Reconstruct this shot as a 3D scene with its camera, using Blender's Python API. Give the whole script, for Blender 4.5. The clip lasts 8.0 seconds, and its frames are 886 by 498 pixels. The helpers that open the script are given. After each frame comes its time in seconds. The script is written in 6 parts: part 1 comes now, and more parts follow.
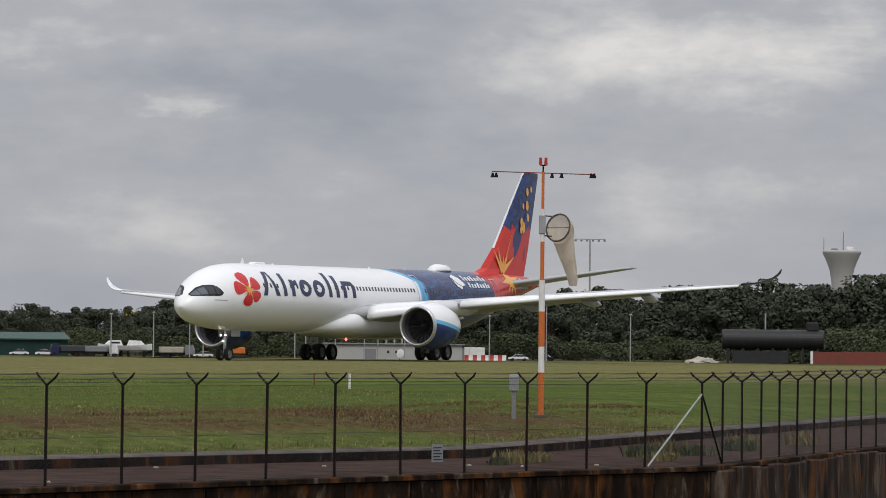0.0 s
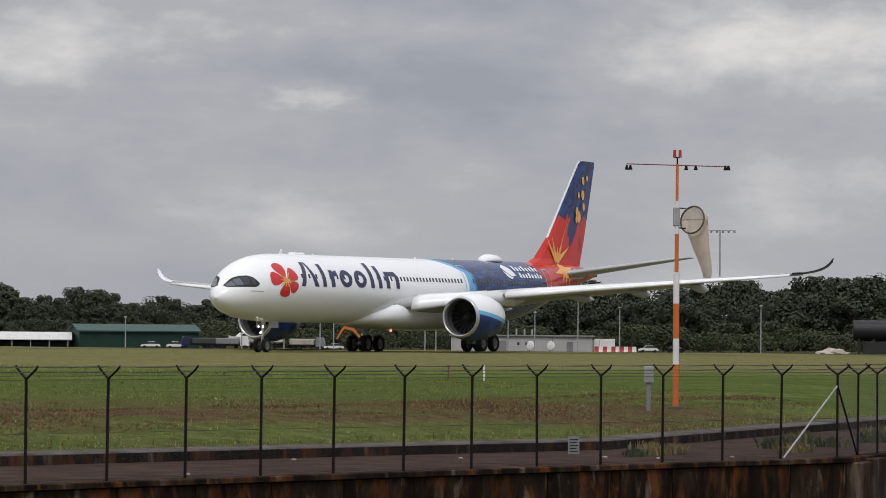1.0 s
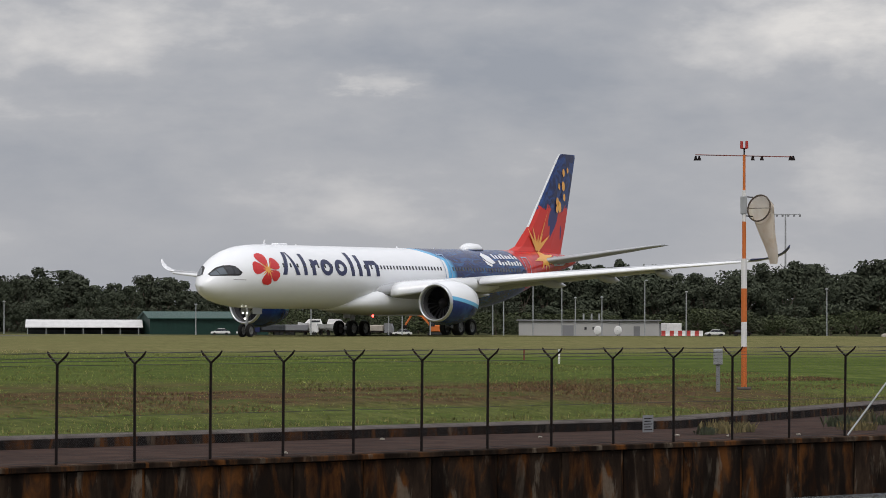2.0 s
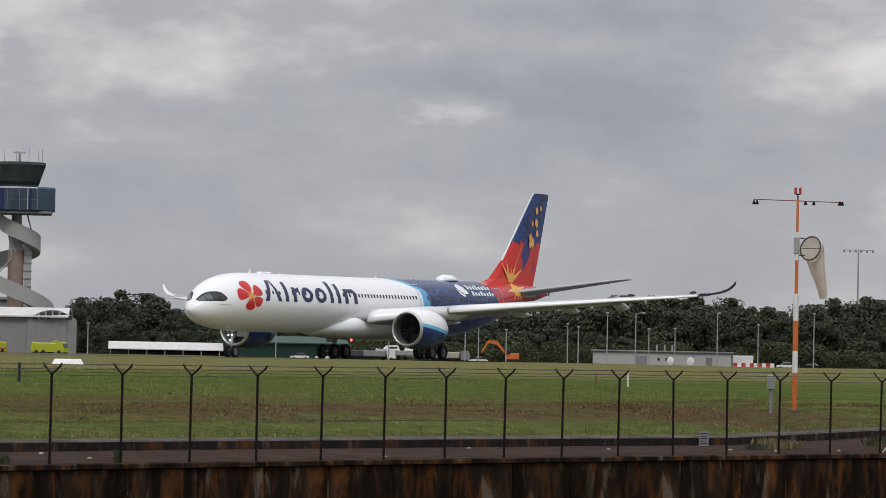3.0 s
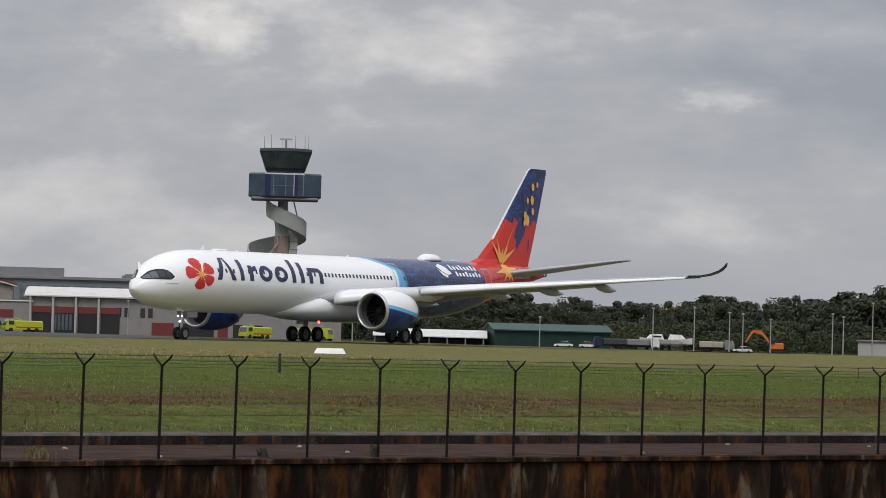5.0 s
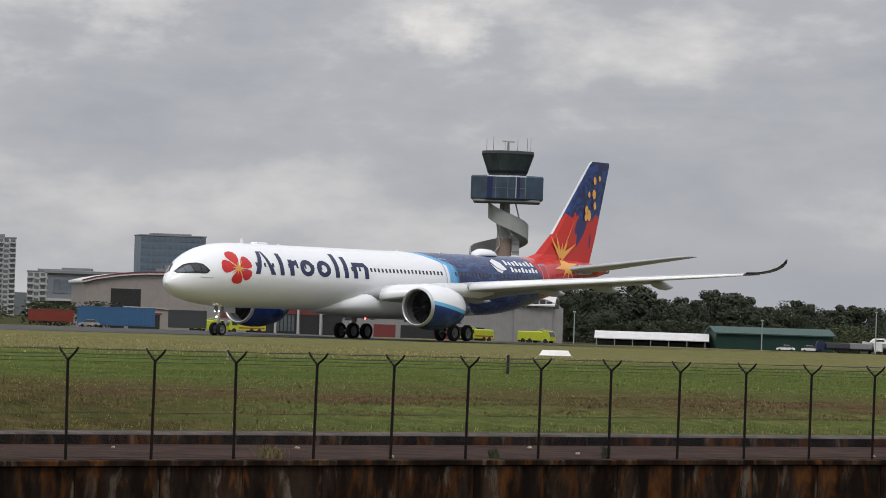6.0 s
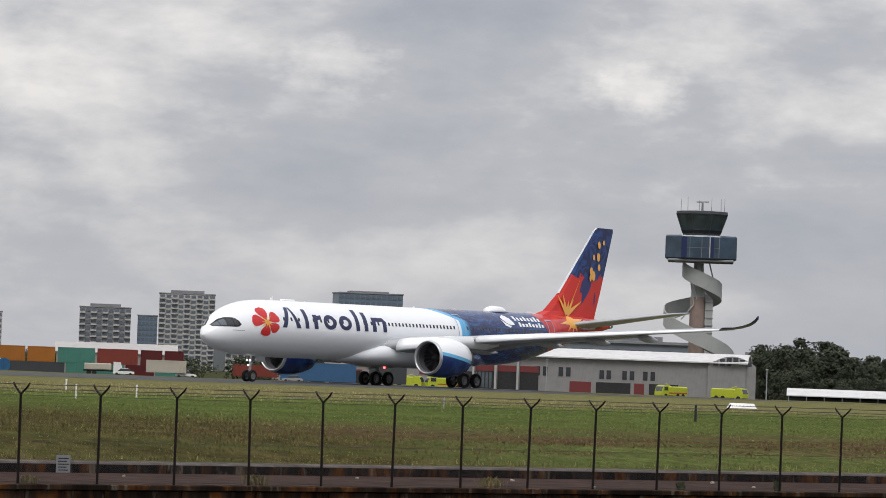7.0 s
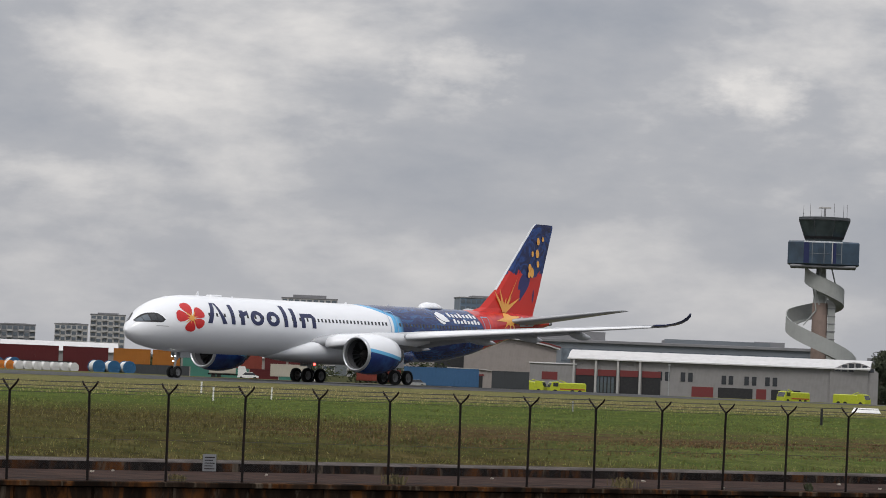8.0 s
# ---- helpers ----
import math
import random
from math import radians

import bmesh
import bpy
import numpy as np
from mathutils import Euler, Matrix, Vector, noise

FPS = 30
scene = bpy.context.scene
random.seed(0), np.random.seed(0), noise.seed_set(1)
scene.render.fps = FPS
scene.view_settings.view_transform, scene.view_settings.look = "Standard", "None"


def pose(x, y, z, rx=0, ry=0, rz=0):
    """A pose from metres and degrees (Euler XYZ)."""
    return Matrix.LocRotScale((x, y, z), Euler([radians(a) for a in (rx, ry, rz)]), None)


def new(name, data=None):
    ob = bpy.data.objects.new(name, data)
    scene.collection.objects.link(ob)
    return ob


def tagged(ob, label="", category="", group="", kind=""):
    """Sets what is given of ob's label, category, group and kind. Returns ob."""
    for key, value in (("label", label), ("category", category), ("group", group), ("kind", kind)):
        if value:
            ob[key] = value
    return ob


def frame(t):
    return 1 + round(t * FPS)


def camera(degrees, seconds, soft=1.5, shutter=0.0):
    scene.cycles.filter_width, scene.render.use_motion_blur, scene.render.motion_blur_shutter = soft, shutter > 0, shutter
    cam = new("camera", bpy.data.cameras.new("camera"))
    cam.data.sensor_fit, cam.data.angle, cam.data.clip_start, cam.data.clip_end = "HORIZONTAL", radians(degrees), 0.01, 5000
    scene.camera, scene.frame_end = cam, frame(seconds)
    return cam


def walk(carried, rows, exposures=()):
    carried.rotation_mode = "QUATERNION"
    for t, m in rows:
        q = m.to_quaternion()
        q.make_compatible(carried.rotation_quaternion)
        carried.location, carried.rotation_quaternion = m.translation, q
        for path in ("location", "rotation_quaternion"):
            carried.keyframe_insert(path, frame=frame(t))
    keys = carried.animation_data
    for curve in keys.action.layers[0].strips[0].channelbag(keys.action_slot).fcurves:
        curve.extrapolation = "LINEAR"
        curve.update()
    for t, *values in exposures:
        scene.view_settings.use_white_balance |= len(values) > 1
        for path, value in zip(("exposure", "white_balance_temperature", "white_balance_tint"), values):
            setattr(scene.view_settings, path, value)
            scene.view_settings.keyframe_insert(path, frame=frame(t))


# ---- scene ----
# camera: x, y, z, turn to the left, tilt up, lean
CAMERA_ROWS = [
    (0, 3.53, 55.71, 1.61, 5.677, 1.295, 0.606),
    (0.5, 3.16, 56.35, 1.59, 6.036, 1.177, 0.587),
    (1, 3.39, 55.25, 1.63, 7.544, 1.156, 0.497),
    (1.2, 3.29, 55.70, 1.61, 8.138, 1.132, 0.217),
    (2.5, 4.73, 40.97, 1.64, 8.666, 0.872, 0.273),
    (3, 5.75, 34.50, 1.46, 9.592, 1.345, 1.120),
    (3.5, 5.71, 34.66, 1.64, 10.156, 1.387, 0.931),
    (4, 5.73, 34.57, 1.66, 10.816, 1.339, 1.374),
    (4.2, 5.73, 34.97, 1.72, 11.698, 1.299, 1.227),
    (5.3, 5.92, 34.50, 1.69, 14.048, 1.037, 1.700),
    (5.5, 5.82, 34.35, 1.61, 14.713, 1.072, 1.680),
    (6, 5.65, 34.46, 1.67, 16.623, 1.010, 1.880),
    (6.5, 7.41, 28.20, 1.57, 18.326, 1.523, 1.801),
    (7, 10.90, 16.86, 1.46, 19.472, 1.748, 2.118),
    (7.5, 11.75, 12.74, 1.38, 20.201, 1.876, 2.308),
    (8, 11.58, 13.73, 1.38, 21.225, 1.754, 2.298),
]
cam = camera(2 * math.degrees(math.atan(784 / 7000)), 8.0, soft=0.9)
walk(cam, [(t, Matrix.Translation((x, y, z)) @ pose(0, 0, 0, 0, 0, turn) @ pose(0, 0, 0, 90 + tilt) @ pose(0, 0, 0, 0, 0, lean))
           for t, x, y, z, turn, tilt, lean in CAMERA_ROWS],
     exposures=[(0, 0.03), (3.5, 0.02), (6, 0.08), (7, 0.22), (8, 0.06)])

# ---- sky and sun: overcast, brighter towards the zenith ----
world = bpy.data.worlds.new("overcast_sky")
scene.world = world
world.use_nodes = True
nt = world.node_tree
nt.nodes.clear()


def wn(kind, **inputs):
    n = nt.nodes.new(kind)
    for k, v in inputs.items():
        n.inputs[k.replace("_", " ")].default_value = v
    return n


SUN_UP, SUN_TURN = radians(52), radians(200)
coord = wn("ShaderNodeTexCoord")
stretch = wn("ShaderNodeMapping")
stretch.inputs["Scale"].default_value = (10, 10, 24)
stretch.inputs["Location"].default_value = (2.3, 0.7, 1.1)
nt.links.new(coord.outputs["Generated"], stretch.inputs["Vector"])
billow = wn("ShaderNodeTexNoise", Scale=1.0, Detail=7.0, Roughness=0.56, Distortion=0.05)
nt.links.new(stretch.outputs["Vector"], billow.inputs["Vector"])
cloud = wn("ShaderNodeValToRGB")
cloud.color_ramp.elements[0].position, cloud.color_ramp.elements[0].color = 0.30, (0.35, 0.372, 0.425, 1)
cloud.color_ramp.elements[1].position, cloud.color_ramp.elements[1].color = 0.70, (0.80, 0.775, 0.76, 1)
mid = cloud.color_ramp.elements.new(0.51)
mid.color = (0.470, 0.477, 0.510, 1)
# the cloud base is flatter low down
split = wn("ShaderNodeSeparateXYZ")
nt.links.new(coord.outputs["Generated"], split.inputs["Vector"])
calm = wn("ShaderNodeMapRange", From_Min=0.0, From_Max=0.06, To_Min=0.4, To_Max=1.35)
nt.links.new(split.outputs["Z"], calm.inputs["Value"])
centre = wn("ShaderNodeMath")
centre.operation = "SUBTRACT"
centre.inputs[1].default_value = 0.5
nt.links.new(billow.outputs["Fac"], centre.inputs[0])
shaped = wn("ShaderNodeMath")
shaped.operation = "MULTIPLY_ADD"
shaped.inputs[2].default_value = 0.5
nt.links.new(centre.outputs[0], shaped.inputs[0])
nt.links.new(calm.outputs["Result"], shaped.inputs[1])
# bright puffs of cloud: bearing to the left and height in degrees, half width, half height, strength
total = shaped.outputs[0]
for bearing, up_, wide, tall_, gain in ((9.4, 3.35, 0.85, 0.26, 0.16), (1.4, 4.3, 2.2, 0.5, 0.12), (7.4, 4.25, 1.6, 0.5, 0.06), (21.0, 4.35, 1.0, 0.5, 0.13), (16.7, 4.15, 0.8, 0.4, 0.15), (13.3, 2.9, 2.4, 0.35, 0.07), (26.4, 4.4, 1.6, 0.8, 0.07), (26.8, 2.6, 1.0, 0.3, 0.06)):
    at = wn("ShaderNodeMapping")
    at.vector_type = "TEXTURE"
    b_ = radians(bearing)
    at.inputs["Location"].default_value = (-math.sin(b_), math.cos(b_), math.sin(radians(up_)))
    at.inputs["Rotation"].default_value = (0, 0, b_)
    at.inputs["Scale"].default_value = (radians(wide), 1.0, radians(tall_))
    nt.links.new(coord.outputs["Generated"], at.inputs["Vector"])
    torn = wn("ShaderNodeTexNoise", Scale=1.6, Detail=5.0, Roughness=0.6)
    nt.links.new(at.outputs["Vector"], torn.inputs["Vector"])
    away = wn("ShaderNodeVectorMath")
    away.operation = "LENGTH"
    nt.links.new(at.outputs["Vector"], away.inputs[0])
    ragged = wn("ShaderNodeMath")
    ragged.operation = "MULTIPLY_ADD"
    ragged.inputs[1].default_value = 1.5
    nt.links.new(torn.outputs["Fac"], ragged.inputs[0])
    nt.links.new(away.outputs["Value"], ragged.inputs[2])
    puff = wn("ShaderNodeMapRange", From_Min=2.0, From_Max=0.9, To_Min=0.0, To_Max=gain)
    puff.interpolation_type = "SMOOTHSTEP"
    nt.links.new(ragged.outputs[0], puff.inputs["Value"])
    more = wn("ShaderNodeMath")
    nt.links.new(total, more.inputs[0])
    nt.links.new(puff.outputs["Result"], more.inputs[1])
    total = more.outputs[0]
thin_ = wn("ShaderNodeMapRange", From_Min=-0.45, From_Max=0.0, To_Min=0.055, To_Max=-0.06)
nt.links.new(split.outputs["X"], thin_.inputs["Value"])
broad = wn("ShaderNodeMath")
nt.links.new(total, broad.inputs[0])
nt.links.new(thin_.outputs["Result"], broad.inputs[1])
nt.links.new(broad.outputs[0], cloud.inputs["Fac"])
rise = wn("ShaderNodeMapRange", From_Min=0.1, From_Max=1.0, To_Min=1.0, To_Max=2.6)
nt.links.new(split.outputs["Z"], rise.inputs["Value"])
thick = wn("ShaderNodeVectorMath")
thick.operation = "SCALE"
nt.links.new(cloud.outputs["Color"], thick.inputs[0])
nt.links.new(rise.outputs["Result"], thick.inputs["Scale"])
veil = wn("ShaderNodeBackground", Strength=0.92)
nt.links.new(thick.outputs["Vector"], veil.inputs["Color"])
clear = wn("ShaderNodeTexSky")
clear.sky_type, clear.sun_disc, clear.sun_elevation, clear.sun_rotation = "NISHITA", False, SUN_UP, SUN_TURN
blue = wn("ShaderNodeBackground", Strength=0.05)
nt.links.new(clear.outputs["Color"], blue.inputs["Color"])
both = wn("ShaderNodeMixShader", Fac=0.93)
nt.links.new(blue.outputs[0], both.inputs[1])
nt.links.new(veil.outputs[0], both.inputs[2])
out = wn("ShaderNodeOutputWorld")
nt.links.new(both.outputs[0], out.inputs["Surface"])

sun = new("sun", bpy.data.lights.new("sun", "SUN"))
sun.data.energy, sun.data.angle, sun.data.color = 1.3, radians(25), (1.0, 0.96, 0.9)
sun.matrix_world = pose(0, 0, 80, 90 - 52, 0, 15)


# ---- materials ----
class Mat:
    """A node material on object coordinates."""

    def __init__(self, name, rough=0.7, metal=0.0, spec=0.4):
        self.m = bpy.data.materials.new(name)
        self.m.use_nodes = True
        self.t = self.m.node_tree
        self.b = self.t.nodes["Principled BSDF"]
        self.b.inputs["Roughness"].default_value = rough
        self.b.inputs["Metallic"].default_value = metal
        self.b.inputs["Specular IOR Level"].default_value = spec
        self.c = self.t.nodes.new("ShaderNodeTexCoord").outputs["Object"]

    def n(self, kind, **kw):
        node = self.t.nodes.new(kind)
        for k, v in kw.items():
            node.inputs[k.replace("_", " ")].default_value = v
        return node

    def link(self, a, b):
        self.t.links.new(a, b)

    def noise(self, scale, detail=4.0, rough=0.55, stretch=None, distort=0.0):
        t = self.n("ShaderNodeTexNoise", Scale=scale, Detail=detail, Roughness=rough, Distortion=distort)
        if stretch:
            mp = self.n("ShaderNodeMapping")
            mp.inputs["Scale"].default_value = stretch
            self.link(self.c, mp.inputs["Vector"])
            self.link(mp.outputs[0], t.inputs["Vector"])
        else:
            self.link(self.c, t.inputs["Vector"])
        return t.outputs["Fac"]

    def ramp(self, fac, *stops):
        r = self.n("ShaderNodeValToRGB")
        e = r.color_ramp.elements
        e[0].position, e[0].color = stops[0][0], (*stops[0][1], 1)
        e[1].position, e[1].color = stops[-1][0], (*stops[-1][1], 1)
        for pos, col in stops[1:-1]:
            e.new(pos).color = (*col, 1)
        self.link(fac, r.inputs["Fac"])
        return r.outputs["Color"]

    def mix(self, fac, a, b, mode="MIX"):
        x = self.n("ShaderNodeMix")
        x.data_type, x.blend_type = "RGBA", mode
        for sock, v in ((x.inputs[0], fac), (x.inputs[6], a), (x.inputs[7], b)):
            if isinstance(v, (int, float)):
                sock.default_value = v
            elif isinstance(v, tuple):
                sock.default_value = (*v, 1)
            else:
                self.link(v, sock)
        return x.outputs[2]

    def math(self, op, a, b=0.0, c=0.0):
        x = self.n("ShaderNodeMath")
        x.operation = op
        for sock, v in zip(x.inputs, (a, b, c)):
            if isinstance(v, (int, float)):
                sock.default_value = v
            else:
                self.link(v, sock)
        return x.outputs[0]

    def step(self, value, lo, hi):
        x = self.n("ShaderNodeMapRange", From_Min=lo, From_Max=hi)
        self.link(value, x.inputs["Value"])
        return x.outputs["Result"]

    def xyz(self):
        s = self.n("ShaderNodeSeparateXYZ")
        self.link(self.c, s.inputs[0])
        return s.outputs

    def random(self):
        return self.n("ShaderNodeObjectInfo").outputs["Random"]

    def done(self, colour, bump=None, height=0.02, rough=None):
        if isinstance(colour, tuple):
            self.b.inputs["Base Color"].default_value = (*colour, 1)
        else:
            self.link(colour, self.b.inputs["Base Color"])
        if rough is not None:
            self.link(rough, self.b.inputs["Roughness"])
        if bump is not None:
            x = self.n("ShaderNodeBump", Strength=0.6, Distance=height)
            self.link(bump, x.inputs["Height"])
            self.link(x.outputs[0], self.b.inputs["Normal"])
        return self.m


def worn(name, colour, rough=0.6, metal=0.0, scale=2.0, amount=0.3, fine=30.0, dirt=(0.06, 0.055, 0.05), spec=0.4):
    """Paint, metal or concrete with grain and grime."""
    m = Mat(name, rough, metal, spec)
    big, small = m.noise(scale, 5), m.noise(fine, 3)
    col = m.mix(m.math("MULTIPLY", m.step(big, 0.45, 0.75), amount), colour, dirt)
    col = m.mix(m.math("MULTIPLY", small, 0.25), col, tuple(c * 0.6 for c in colour))
    return m.done(col, small, 0.004)


def glow(name, colour, strength):
    m = Mat(name)
    m.b.inputs["Emission Color"].default_value = (*colour, 1)
    m.b.inputs["Emission Strength"].default_value = strength
    return m.done(colour)


def glass(name, colour, rough=0.08):
    m = Mat(name, rough, 0.0, 0.8)
    return m.done(m.mix(m.step(m.noise(0.35, 3), 0.35, 0.7), colour, tuple(c * 1.8 + 0.01 for c in colour)))


M = {}
M["steel_dark"] = worn("dark_rusty_steel", (0.010, 0.008, 0.008), 0.85, 0.0, 3, 0.5, 40, (0.045, 0.016, 0.01), 0.15)
M["wire"] = worn("wire", (0.05, 0.05, 0.05), 0.5, 0.5)
M["galv"] = worn("galvanised_steel", (0.35, 0.36, 0.36), 0.5, 0.5, 2)
M["pole_grey"] = worn("grey_pole", (0.36, 0.37, 0.37), 0.6, 0.2, 2)
M["orange"] = worn("orange_paint", (0.62, 0.16, 0.03), 0.5, 0, 1.5, 0.3)
M["red"] = worn("red_paint", (0.42, 0.04, 0.03), 0.5, 0, 1.5, 0.3)
M["white"] = worn("white_paint", (0.78, 0.77, 0.75), 0.45, 0, 1.2, 0.22)
M["black"] = worn("black_paint", (0.012, 0.012, 0.014), 0.55, 0, 1, 0.3, 20, (0.06, 0.04, 0.03))
M["rubber"] = worn("tyre_rubber", (0.012, 0.012, 0.012), 0.85)
M["hub"] = worn("wheel_hub", (0.22, 0.22, 0.22), 0.5, 0.5)
M["alu"] = worn("bare_aluminium", (0.62, 0.63, 0.64), 0.28, 0.85, 1.5, 0.15)
M["plane_white"] = worn("gloss_white_aircraft_paint", (0.83, 0.84, 0.86), 0.22, 0, 0.6, 0.06, 5, (0.4, 0.4, 0.42), 0.5)
M["plane_grey"] = worn("grey_aircraft_paint", (0.42, 0.43, 0.45), 0.35, 0, 0.8, 0.25, 8, (0.18, 0.17, 0.16))
M["navy"] = worn("navy_paint", (0.018, 0.024, 0.085), 0.3, 0, 1, 0.1)
M["emblem_red"] = worn("red_emblem_paint", (0.62, 0.03, 0.03), 0.3, 0, 1, 0.15, 12, (0.35, 0.01, 0.02))
M["emblem_gold"] = worn("gold_emblem_paint", (0.85, 0.42, 0.09), 0.3, 0, 1, 0.1)
M["door_line"] = worn("pale_blue_line", (0.3, 0.42, 0.6), 0.4)
M["cabin_glass"] = glass("dark_cabin_glass", (0.018, 0.02, 0.024))
M["cockpit_glass"] = glass("cockpit_glass", (0.012, 0.013, 0.015), 0.04)
M["lamp_on"] = glow("landing_light", (1.0, 0.97, 0.9), 5)
M["beacon_on"] = glow("red_beacon", (1.0, 0.06, 0.05), 8)
M["fan"] = worn("fan_blades", (0.05, 0.05, 0.055), 0.4, 0.7)
M["inner"] = worn("dark_duct", (0.12, 0.12, 0.13), 0.5, 0.3)


def livery():
    """White forward, a pale blue sweep into navy, red aft: by the place along the body."""
    m = Mat("airliner_livery", 0.2, 0, 0.5)
    x, y, z = m.xyz()
    wob = m.math("MULTIPLY", m.math("SUBTRACT", m.noise(0.35, 3), 0.5), 1.2)
    h = m.math("SUBTRACT", 7.7, z)
    # the sweep runs aft and down, flat at first
    edge = m.math("SUBTRACT", x, m.math("ADD", 28.5, m.math("MULTIPLY", m.math("POWER", m.math("MAXIMUM", h, 0.01), 0.62), 5.1)))
    low = m.math("SUBTRACT", x, m.math("ADD", 35.0, m.math("MULTIPLY", m.step(z, 1.9, 1.6), 9.0)))
    edge = m.math("MAXIMUM", edge, low)
    pale = m.step(edge, -0.15, 0.0)
    deep = m.step(m.math("ADD", edge, wob), 0.7, 1.5)
    aft = m.step(m.math("ADD", m.math("ADD", x, m.math("MULTIPLY", h, -0.55)), m.math("MULTIPLY", wob, 0.3)), 48.4, 48.55)
    grain = m.noise(0.9, 5, 0.6, (0.6, 1, 2.2), 1.5)
    navy = m.ramp(grain, (0.35, (0.010, 0.017, 0.07)), (0.52, (0.014, 0.03, 0.12)), (0.62, (0.02, 0.09, 0.24)), (0.7, (0.015, 0.03, 0.12)))
    red = m.ramp(m.noise(0.7, 4, 0.5, None, 1.0), (0.4, (0.60, 0.035, 0.02)), (0.62, (0.42, 0.015, 0.02)))
    dirt = m.math("MULTIPLY", m.step(z, 3.6, 2.2), 0.10)
    white = m.mix(m.math("MULTIPLY", m.step(m.noise(1.1, 5, 0.6, (0.5, 1, 1)), 0.5, 0.8), 0.08), (0.84, 0.85, 0.87), (0.45, 0.45, 0.47))
    col = m.mix(pale, white, (0.11, 0.42, 0.72))
    col = m.mix(deep, col, navy)
    col = m.mix(aft, col, red)
    return m.done(col)


def nacelle_paint():
    m = Mat("nacelle_livery", 0.25, 0, 0.5)
    x, y, z = m.xyz()
    line = m.math("ADD", z, m.math("MULTIPLY", x, 0.16))
    col = m.mix(m.step(line, 0.62, 0.56), (0.82, 0.83, 0.85), (0.13, 0.45, 0.72))
    col = m.mix(m.step(line, 0.32, 0.24), col, m.ramp(m.noise(0.9, 4), (0.4, (0.012, 0.03, 0.13)), (0.65, (0.02, 0.07, 0.22))))
    return m.done(col)


def fin_paint():
    m = Mat("fin_livery", 0.3, 0, 0.4)
    x, y, z = m.xyz()
    wob = m.noise(0.45, 3, 0.55, None, 1.2)
    top = m.step(m.math("ADD", z, m.math("MULTIPLY", wob, 3.5)), 13.2, 13.35)
    petal = m.step(m.noise(0.33, 2, 0.5, (1, 1, 0.6), 0.6), 0.63, 0.64)
    red = m.mix(petal, (0.58, 0.03, 0.02), (0.03, 0.03, 0.13))
    blue = m.ramp(m.noise(0.5, 4, 0.5, None, 1.5), (0.42, (0.012, 0.018, 0.075)), (0.55, (0.02, 0.06, 0.22)), (0.62, (0.012, 0.018, 0.075)))
    return m.done(m.mix(top, red, blue))


M["livery"], M["nacelle"], M["fin"] = livery(), nacelle_paint(), fin_paint()


